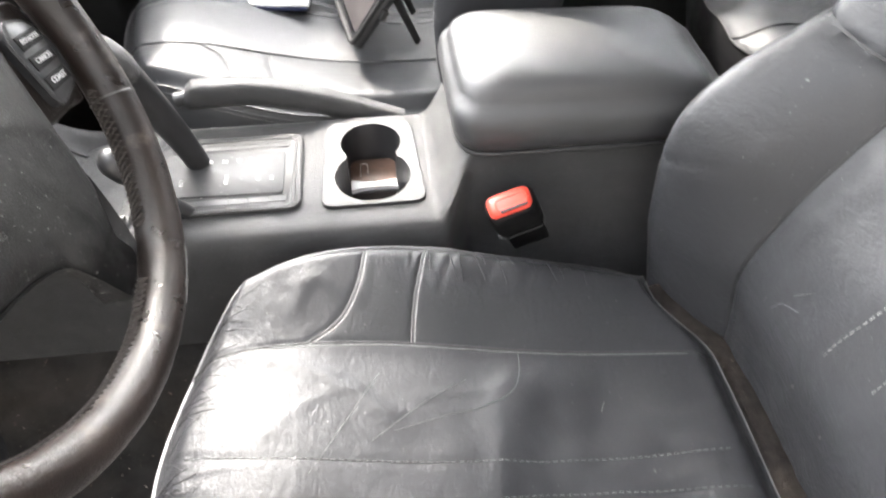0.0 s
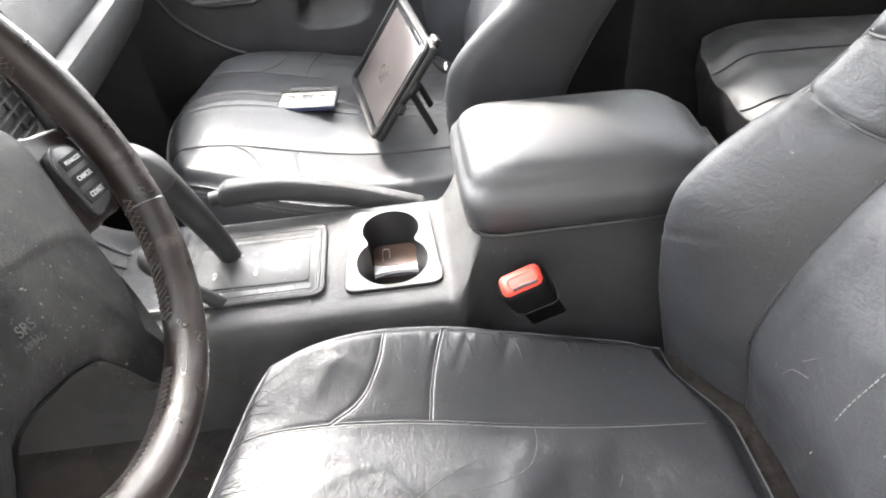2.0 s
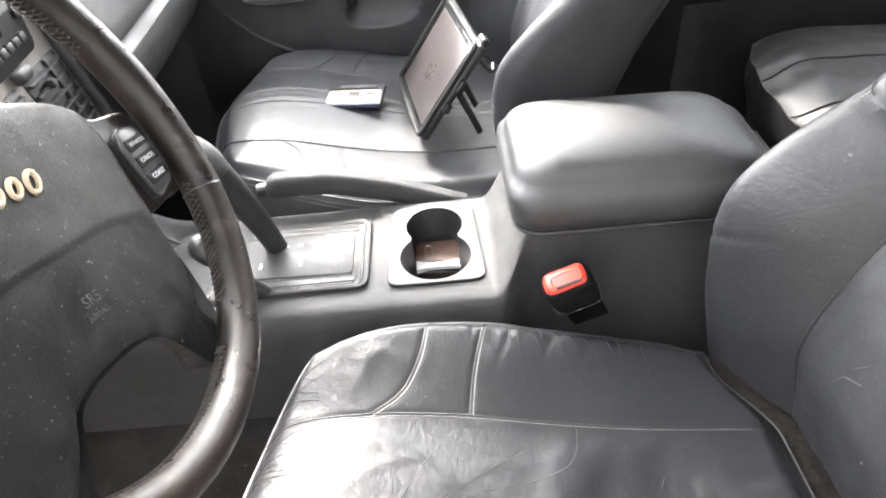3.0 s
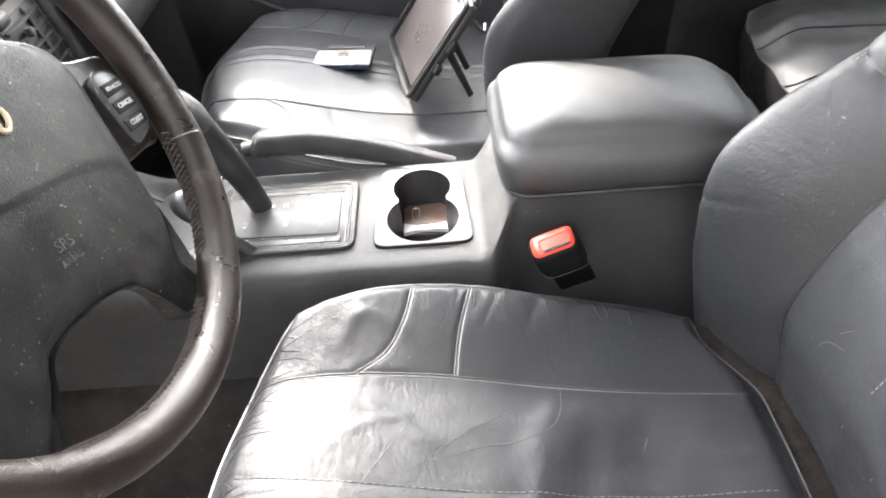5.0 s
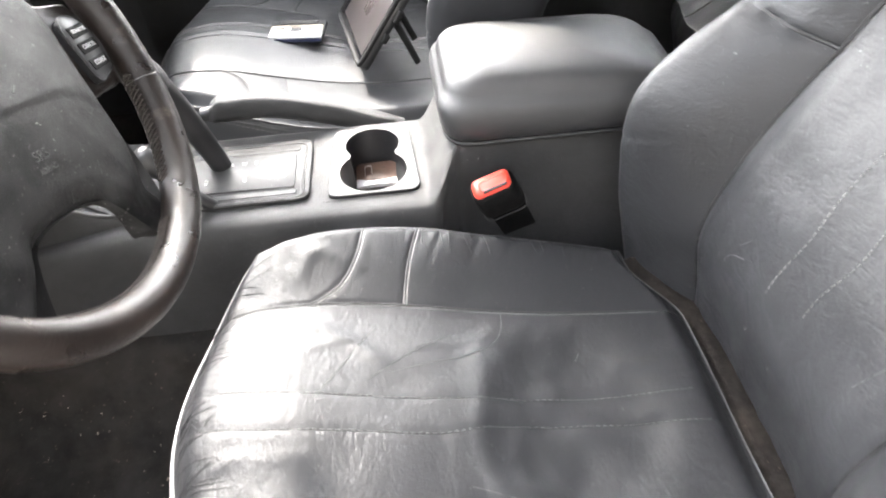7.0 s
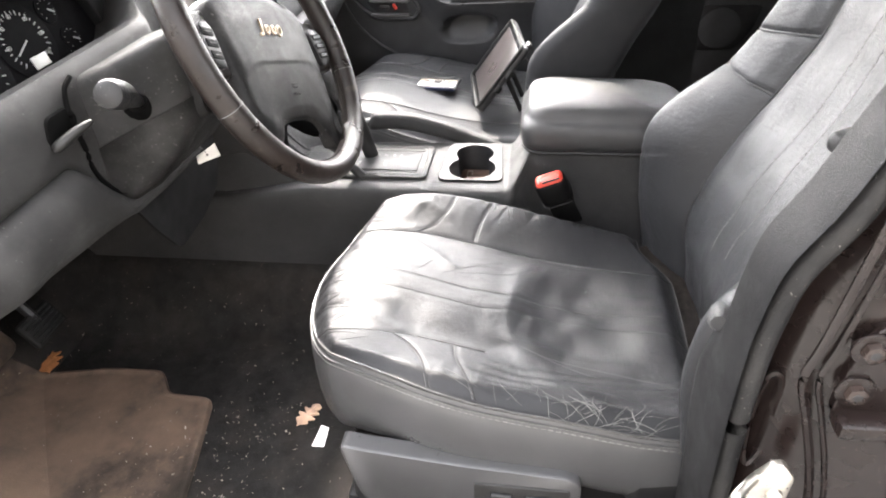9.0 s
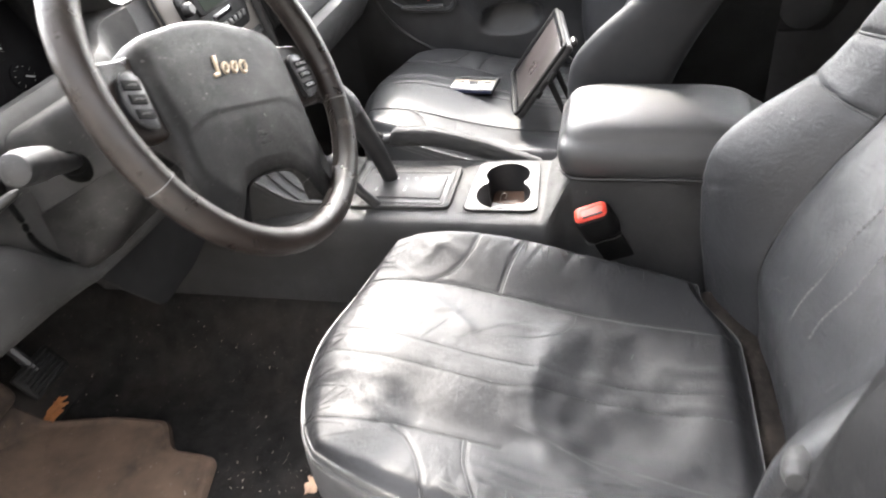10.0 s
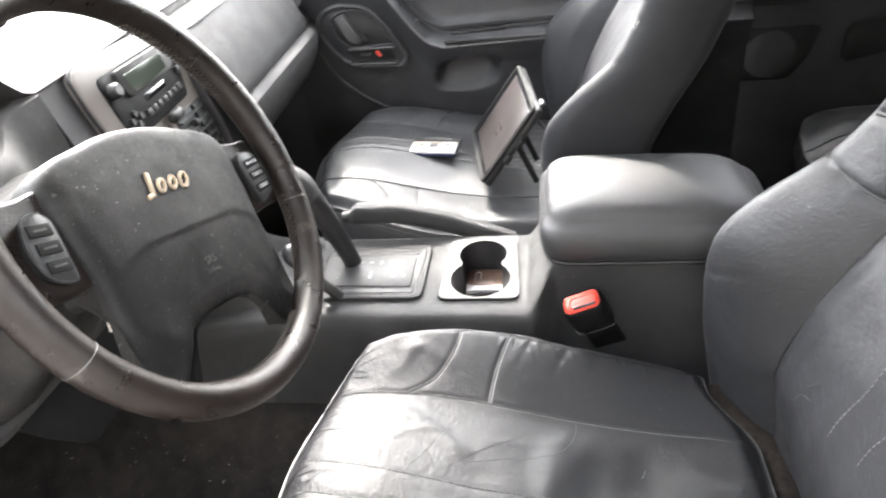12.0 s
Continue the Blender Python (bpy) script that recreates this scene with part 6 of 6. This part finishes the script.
part("armrest_strip", rounded(0.24, 0.012, 0.006, 0.0025, 2, Matrix.Translation((-0.09, DY - 0.019, 0.9385))), M_PLASTIC, door)
for x, z in ((-0.301, 1.014), (-0.270, 0.978)):
    part("clip", rounded(0.010, 0.012, 0.012, 0.003, 2, Matrix.Translation((x, DY + 0.010, z))), M_SIDE, door)
# rear passenger door
rdoor = thing("rear_passenger_door", (0.95, 1.40, 0.52), "closed charcoal rear door with a round speaker", "car door")
panel_rows = [[(x, 1.40 + d, z) for z, d in ((0.44, 0.01), (0.76, 0.0), (0.80, -0.006), (0.93, -0.008), (0.955, -0.02), (0.99, -0.022), (1.0, 0.0), (1.14, 0.012), (1.15, 0.05))] for x in np.linspace(0.36, 1.5, 22)]
part("inner_panel", grid(panel_rows), M_DARKWALL, rdoor)
RM = axes((0, 1.394, 0), (1, 0, 0), (0, 0, 1))
part("speaker_panel", slab(round_poly([(0.42, 0.905), (0.575, 0.905), (0.555, 0.84), (0.52, 0.79), (0.42, 0.79)], 0.015, 4), -0.004, 0.004, RM), M_PLASTIC, rdoor, "dark grey speaker panel")
part("speaker_grille", slab(disc(0.052, 30, 0.475, 0.848), 0.0, 0.008, RM, 0.002), M_DARKWALL, rdoor, "round black speaker grille")
part("switch_frame", slab(round_poly([(0.42, 0.995), (0.525, 0.985), (0.53, 0.955), (0.42, 0.958)], 0.008, 4), 0.0, 0.028, RM, 0.002), M_BLACK, rdoor)
part("lock_mark", rounded(0.013, 0.004, 0.009, 0.002, 2, Matrix.Translation((0.472, 1.364, 0.976))), M_RED, rdoor, "small red lock mark")
part("pocket", slab(round_poly([(0.62, 0.90), (0.80, 0.93), (0.78, 0.86), (0.62, 0.82)], 0.02, 4), -0.004, 0.011, RM), M_PLASTIC, rdoor)

# ---------------------------------------------------------------- things on the passenger seat
PX = -0.165


def seat_top(x, y):
    return cushion_z(x - PX, 1.110 - y, 0.0, 0.0, 0.35)


tablet = thing("tablet", (-0.06, 1.08, 0.79), "tablet computer in a black rugged case propped on its stand", "tablet")
lo_n, lo_f, hi_n, hi_f = Vector((-0.112, 0.972, 0.797)), Vector((-0.146, 1.186, 0.795)), Vector((-0.010, 0.980, 0.932)), Vector((-0.044, 1.194, 0.930))
mid = (lo_n + lo_f + hi_n + hi_f) / 4
TM = axes(mid, lo_n - lo_f, hi_n - lo_n)
tw, th = (lo_f - lo_n).length, (hi_n - lo_n).length
part("case", rounded(tw, th, 0.016, 0.006, 3, TM @ Matrix.Translation((0, 0, -0.009))), M_BLACK, tablet, "black rugged tablet case")
part("case_rim", tube([TM @ Vector((*p, 0.0005)) for p in round_poly([(-tw / 2 + 0.003, -th / 2 + 0.003), (tw / 2 - 0.003, -th / 2 + 0.003), (tw / 2 - 0.003, th / 2 - 0.003), (-tw / 2 + 0.003, th / 2 - 0.003)], 0.010, 4)], 0.0042, 8, closed=True), M_RUBBER, tablet)
part("screen", slab(round_poly([(-tw / 2 + 0.008, -th / 2 + 0.008), (tw / 2 - 0.008, -th / 2 + 0.008), (tw / 2 - 0.008, th / 2 - 0.008), (-tw / 2 + 0.008, th / 2 - 0.008)], 0.005, 4), -0.004, 0.0006, TM, 0.0003), M_GLOSSBLACK, tablet, "black glass front")
part("display", slab(round_poly([(-tw / 2 + 0.022, -th / 2 + 0.016), (tw / 2 - 0.016, -th / 2 + 0.016), (tw / 2 - 0.016, th / 2 - 0.016), (-tw / 2 + 0.022, th / 2 - 0.016)], 0.002, 2), -0.002, 0.0010, TM, 0.0002), M_SCREEN, tablet, "switched off reddish grey screen")
foot = Vector((-0.014, 0.985, 0.785))
hinge = TM @ Vector((tw / 2 - 0.022, 0.006, -0.018))
for k, dy in ((0, 0.0), (1, 0.085)):
    part("stand_leg", tube([hinge + Vector((0, dy, 0)), foot + Vector((0, dy, 0.003))], [0.0085, 0.0075], 8, flat=0.5), M_RUBBER, tablet, "black folding stand leg")
part("stand_bar", tube([hinge, hinge + Vector((0, 0.085, 0))], 0.0055, 8), M_BLACK, tablet)
part("clasp", rounded(0.028, 0.014, 0.012, 0.004, 3, TM @ Matrix.Translation((tw / 2 - 0.03, th / 2 + 0.002, -0.016))), M_LEVER, tablet, "grey clasp")
part("clasp", rounded(0.012, 0.022, 0.010, 0.003, 3, TM @ Matrix.Translation((tw / 2 + 0.004, 0.02, -0.012))), M_RUBBER, tablet)
part("clasp", rounded(0.010, 0.016, 0.010, 0.003, 3, TM @ Matrix.Translation((tw / 2 + 0.003, -0.02, -0.012))), M_RUBBER, tablet)
part("hook", tube(curve([TM @ Vector((tw / 2 - 0.01, th / 2 - 0.02, -0.02)), TM @ Vector((tw / 2 - 0.008, th / 2 - 0.026, -0.045)), TM @ Vector((tw / 2 - 0.03, th / 2 - 0.02, -0.05))], 5), 0.003, 6), M_BLACK, tablet)

cas_z = seat_top(-0.22, 1.12)
cassette = thing("cassette", (-0.220, 1.128, cas_z), "white audio cassette with a black edge on the leather seat", "cassette")
KC = axes((-0.220, 1.126, cas_z + 0.0075), (0.1, -0.014, 0), (0.014, 0.1, 0.004))
part("shell", rounded(0.1003, 0.0635, 0.0090, 0.0022, 2, KC), M_BLACK, cassette, "black cassette shell")
part("label", slab(round_poly([(-0.046, -0.025), (0.046, -0.025), (0.046, 0.013), (-0.046, 0.013)], 0.003, 3), 0.003, 0.0050, KC, 0.0003), M_WHITE, cassette, "white cassette label")
part("raised_edge", slab([(-0.036, 0.031), (0.036, 0.031), (0.033, 0.019), (-0.033, 0.019)], 0.002, 0.0058, KC, 0.0006), M_PLASTIC, cassette)
part("label_band", slab(round_poly([(-0.046, -0.004), (0.046, -0.004), (0.046, 0.0125), (-0.046, 0.0125)], 0.002, 3), 0.004, 0.0052, KC, 0.0002), M_TAN, cassette, "tan upper band of the label")
part("window", slab(round_poly([(-0.013, -0.006), (0.013, -0.006), (0.013, 0.006), (-0.013, 0.006)], 0.003, 3), 0.004, 0.0055, KC, 0.0002), M_BLACK, cassette, "dark tape window")
for x, y, w, h in ((-0.030, 0.003, 0.018, 0.004), (0.030, 0.003, 0.018, 0.004), (-0.024, -0.002, 0.010, 0.003), (0.026, -0.002, 0.012, 0.003), (0.0, 0.0085, 0.030, 0.0022), (-0.002, -0.0085, 0.022, 0.0022), (0.030, -0.010, 0.010, 0.002)):
    part("printed_mark", rounded(w, h, 0.0006, 0.0002, 1, KC @ Matrix.Translation((x, y, 0.0054))), M_BLACK, cassette)
part("front_edge", rounded(0.094, 0.0012, 0.0060, 0.0004, 1, KC @ Matrix.Translation((0, -0.0318, 0.0))), M_NAVY, cassette, "dark blue front edge")
for x in (-0.0155, 0.0155):
    part("reel", slab(disc(0.0058, 16, x, -0.0005), 0.005, 0.0059, KC, 0.0003), M_WHITE, cassette, "white reel hub")
    part("reel_hole", slab(disc(0.0032, 12, x, -0.0005), 0.005, 0.0062, KC, 0.0002), M_SEAM, cassette)
for x in (-0.03, -0.012, 0.012, 0.03):
    part("screw", slab(disc(0.0016, 10, x, 0.025), 0.004, 0.0064, KC, 0.0002), M_BLACK, cassette)
part("printed_mark", rounded(0.020, 0.003, 0.0004, 0.0001, 1, KC @ Matrix.Translation((0.0, -0.016, 0.0051))), M_GOLD, cassette)
part("printed_mark", rounded(0.016, 0.002, 0.0004, 0.0001, 1, KC @ Matrix.Translation((-0.028, -0.022, 0.0051))), M_BLACK, cassette)

# ---------------------------------------------------------------- near door pillar
PILLAR_S, PILLAR_O = 1.12, Vector((0.032, -0.467, 1.406))


def deeper(ob, k=1.0):
    """Moves a part of the pillar's assembly to its true depth and size."""
    at, k = ob.matrix_basis.translation, k * PILLAR_S
    ob.matrix_basis = Matrix.Translation(PILLAR_O + (at - PILLAR_O) * k) @ Matrix.Scale(k, 4)


def behind(bm, k):
    """The same for a bmesh of the pillar that lies deeper than its trim."""
    for v in bm.verts:
        v.co = PILLAR_O + (v.co - PILLAR_O) * k
    return bm


pillar = thing("door_pillar", (0.30, -0.02, 0.50), "grey trimmed centre pillar with a dark maroon painted door jamb", "car pillar")
X_A = smooth_table([0.50, 0.75, 0.84, 0.92, 0.97, 1.03, 1.12, 1.18, 1.30, 1.58], [.165, .187, .185, .179, .179, .198, .216, .249, .31, .42])
X_B = smooth_table([0.50, 0.75, 0.89, 1.0, 1.065, 1.126, 1.167, 1.199, 1.30, 1.58], [.17, .186, .186, .185, .187, .196, .22, .233, .29, .40])
zs = [0.50 + 1.10 * i / 90 for i in range(91)]


def pillar_lean(z):
    return 0.12 * ease(z, 1.15, 1.6)


def strip(offsets):
    """A sheet up the pillar through (which edge, dx, y) stations."""
    rows = []
    for z in zs:
        l = pillar_lean(z)
        rows.append([Vector(((X_A if e == "A" else X_B)(z) + dx, y + l, z)) for e, dx, y in offsets])
    return grid(rows)


part("inner_trim", strip([("A", 0.16, 0.045), ("A", 0.05, 0.035), ("A", 0.012, 0.028), ("A", 0.002, 0.018), ("A", 0.0, 0.006), ("B", -0.002, -0.02), ("B", 0.0, -0.055), ("B", 0.003, -0.066)]), M_TRIM, pillar, "grey plastic pillar trim")
part("door_seal", behind(tube([Vector((X_B(z) + 0.006, -0.074 + pillar_lean(z), z)) for z in zs], 0.0095, 10), 1.05), M_SEAL, pillar, "grey rubber door seal")
part("seal_lip", behind(tube([Vector((X_B(z) - 0.002, -0.063 + pillar_lean(z), z)) for z in zs], 0.003, 6), 1.03), M_RUBBER, pillar, "black seal lip")
jamb = part("jamb", behind(strip([("B", -0.012, -0.074), ("B", 0.006, -0.084), ("B", 0.014, -0.094), ("B", 0.024, -0.104), ("B", 0.040, -0.111), ("B", 0.065, -0.1145), ("B", 0.30, -0.116), ("B", 0.32, -0.14)]), 1.13), M_PAINT, pillar, "dark maroon painted metal jamb")
fold = [(0.232, 1.24), (0.222, 1.16), (0.214, 1.10), (0.209, 1.07), (0.219, 1.035), (0.232, 0.99), (0.242, 0.94), (0.248, 0.86), (0.25, 0.70)]
for off, r in ((0.0, 0.0032), (0.010, 0.0022)):
    part("jamb_fold", behind(tube(curve([(x + off, -0.1145, z) for x, z in fold], 6), r, 7), 1.13), M_PAINT, jamb, "raised folded metal edge")
part("jamb_slot", behind(tube(curve([(0.1915, -0.096, 1.030), (0.1965, -0.0965, 1.056), (0.2045, -0.0975, 1.050), (0.2065, -0.098, 1.01), (0.2035, -0.0975, 0.975), (0.1965, -0.0965, 0.962), (0.1915, -0.096, 0.985)], 5, closed=True), 0.0026, 6, closed=True), 1.13), M_PAINT, jamb, "raised rim of an oval slot")

hinge_p = thing("rear_door_hinge", (0.26, -0.116, 1.03), "dark painted rear door hinge with two hexagon bolts", "hinge")
part("plate", slab(round_poly([(-0.022, -0.050), (0.05, -0.050), (0.05, 0.040), (0.010, 0.040), (0.002, 0.030), (-0.012, 0.028), (-0.022, -0.01)], 0.006, 3), -0.004, 0.004, axes((0.253, -0.1155, 1.092), (1, 0, 0), (0, 0, 1)), 0.0015), M_PAINT, hinge_p)
part("arm", rounded(0.075, 0.022, 0.013, 0.004, 2, Matrix.Translation((0.268, -0.126, 1.044))), M_PAINT, hinge_p)
for x, z in ((0.2395, 1.104), (0.2390, 1.068)):
    mbolt = axes((x, -0.1195, z), (1, 0, 0.25), (-0.25, 0, 1))
    bolt = part("bolt", slab([(0.0072 * math.cos(k * math.pi / 3), 0.0072 * math.sin(k * math.pi / 3)) for k in range(6)], 0.0, 0.0075, mbolt, 0.0012), M_HINGE, hinge_p, "dark hexagon bolt")
    part("washer", slab(disc(0.0125, 20), 0.0, 0.0025, mbolt, 0.001), M_PAINT, bolt)
    part("bolt_eye", slab(disc(0.0032, 12), 0.0, 0.0078, mbolt, 0.0002), M_SEAM, bolt)
striker = thing("door_striker", (0.21, -0.098, 0.92), "zinc plated steel door striker loop on the jamb", "striker")
part("plate", slab(round_poly([(-0.010, -0.03), (0.018, -0.03), (0.020, 0.010), (0.010, 0.024), (0.002, 0.022), (-0.010, 0.004)], 0.005, 3), 0.0, 0.007, axes((0.2135, -0.096, 0.945), (1, 0.0, 0), (0, 0, 1)), 0.0015), M_STEEL, striker)
part("loop", tube(curve([(0.206, -0.100, 0.950), (0.194, -0.112, 0.949), (0.187, -0.121, 0.947), (0.187, -0.121, 0.928), (0.194, -0.112, 0.926), (0.208, -0.100, 0.925)], 4), 0.0042, 9), M_STEEL, striker)
part("bolt", slab(disc(0.0065, 14), 0.0, 0.010, axes((0.222, -0.096, 0.935), (1, 0, 0), (0, 0, 1)), 0.002), M_STEEL, striker)
belt = thing("seat_belt", (0.26, 0.02, 1.18), "grey seat belt webbing running into its pillar guide", "seat belt")
rows = []
for i in range(14):
    z = 1.185 + 0.37 * i / 13
    x = X_A(z) + 0.012
    rows.append([Vector((x + 0.002, 0.008 + pillar_lean(z), z)), Vector((x + 0.046, 0.036 + pillar_lean(z), z))])
rows2 = [[p + Vector((-0.0015, 0.0012, 0)) for p in r] for r in rows]
part("webbing", loft([[a[0], a[1], b[1], b[0]] for a, b in zip(rows, rows2)]), M_BELT, belt)
part("guide", rounded(0.060, 0.020, 0.016, 0.006, 3, pose(0.262, 0.020, 1.182, 0, 0, 32)), M_PLASTIC, belt, "grey plastic belt guide")
cap = thing("trim_cap", (0.190, 0.012, 1.00), "small grey plastic cap on the pillar trim", "trim cap")
part("cap", tube([(0.197, 0.030, 1.005), (0.192, 0.016, 1.010), (0.189, 0.008, 1.012)], [0.012, 0.0115, 0.007], 14), M_CONSOLE, cap)

for ob in (pillar, cap, belt):
    deeper(ob)
deeper(hinge_p, 1.13)
deeper(striker, 1.03)

# ---------------------------------------------------------------- footwell
mat_ = thing("floor_mat", (-0.75, 0.19, 0.511), "muddy brown rubber floor mat in the footwell", "floor mat")
corners = round_poly([(-1.00, 0.03), (-0.475, 0.03), (-0.485, 0.124), (-0.501, 0.209), (-0.525, 0.325), (-0.608, 0.329), (-0.646, 0.384), (-0.75, 0.382), (-0.86, 0.360), (-1.00, 0.33)], 0.016, 5)
out = []
for p, q in zip(corners, corners[1:] + corners[:1]):
    n = max(1, int(math.dist(p, q) / 0.03))
    out += [(p[0] + (q[0] - p[0]) * k / n, p[1] + (q[1] - p[1]) * k / n) for k in range(n)]
rings = []
for h, k in ((0.0, 1.0), (0.008, 1.0), (0.0125, 0.985), (0.0130, 0.955), (0.0095, 0.935), (0.009, 0.90), (0.009, 0.8), (0.009, 0.7), (0.009, 0.6), (0.009, 0.45), (0.009, 0.3), (0.009, 0.02)):
    ring = []
    for p in out:
        x, y = -0.76 + (p[0] + 0.76) * k, 0.19 + (p[1] - 0.19) * k
        ring.append(Vector((x, y, floor_z(x, 0.1) + 0.0015 + h + 0.0012 * noise.noise((x * 9, y * 9, 2.0)))))
    rings.append(ring)
part("mat", loft(rings), M_MAT, mat_)


def leaf(at, size, turn, mat, label):
    half = [(-1.0, 0.03), (-0.84, 0.10), (-0.62, 0.40), (-0.50, 0.44), (-0.40, 0.20), (-0.20, 0.58), (-0.06, 0.64), (0.04, 0.27), (0.26, 0.56), (0.40, 0.58), (0.46, 0.26), (0.70, 0.36), (0.86, 0.30), (1.0, 0.04)]
    line = [(p.x, p.y) for p in curve([(*q, 0) for q in half], 3)]
    line += [(u * 0.97 + 0.02, -0.9 * w) for u, w in line[::-1]]
    pts = [(size * (u * math.cos(turn) - w * math.sin(turn)), size * (u * math.sin(turn) + w * math.cos(turn))) for u, w in line]
    root = thing("oak_leaf", at, label, "leaf", "dry leaves")
    rings = [[Vector((at[0] + p[0] * k, at[1] + p[1] * k, at[2] + h + 0.10 * abs(p[0]) * k)) for p in pts] for k, h in ((1.0, 0.001), (1.0, 0.0018), (0.6, 0.004), (0.1, 0.003))]
    part("blade", loft(rings), mat, root)
    part("stalk", tube([(at[0], at[1], at[2] + 0.004), (at[0] + 0.9 * size * math.cos(turn), at[1] + 0.9 * size * math.sin(turn), at[2] + 0.006)], 0.0009, 5), mat, root)
    return root


leaf((-0.880, 0.385, 0.524), 0.042, 2.2, M_LEAF, "orange brown dry oak leaf lying on the floor")
leaf((-0.346, 0.309, 0.511), 0.029, 1.1, M_LEAF2, "pale brown curled dry leaf beside the seat")
scrap = thing("paper_scrap", (-0.310, 0.262, 0.512), "small white paper scrap on the carpet", "paper")
part("paper", slab([(-0.014, -0.022), (0.008, -0.020), (0.010, 0.018), (-0.004, 0.022)], 0.0, 0.0008, pose(-0.310, 0.262, 0.514, 18, 0, 0), 0.0002), M_PAPER, scrap)
crumbs = bmesh.new()
rng = random.Random(5)
for _ in range(420):
    x, y = rng.uniform(-0.92, -0.22), rng.uniform(0.02, 0.56)
    if rng.random() < 0.35:
        x, y = rng.gauss(-0.44, 0.05), rng.gauss(0.22, 0.08)
    s = 0.0004 + 0.0009 * rng.random() ** 2
    z = floor_z(x, y) + (0.012 if x < -0.52 and y < 0.34 else (0.009 if y > 0.355 and x < -0.56 and y < 0.48 else 0.001))
    m = Matrix.Translation((x, y, z)) @ Euler((rng.uniform(0, 3), rng.uniform(0, 3), rng.uniform(0, 3))).to_matrix().to_4x4() @ Matrix.Diagonal((s * rng.uniform(1, 4), s, s * 0.6, 1))
    vs = [crumbs.verts.new(m @ Vector(c)) for c in ((1, 0, 0), (0, 1, 0), (-1, 0, 0), (0, -1, 0), (0, 0, 1), (0, 0, -1))]
    for a, b in ((0, 1), (1, 2), (2, 3), (3, 0)):
        crumbs.faces.new((vs[a], vs[b], vs[4]))
        crumbs.faces.new((vs[b], vs[a], vs[5]))
tagged(solid("crumbs", crumbs, M_CRUMB, "pale crumbs and grit scattered over the footwell", "debris", smooth=False), kind="stuff")
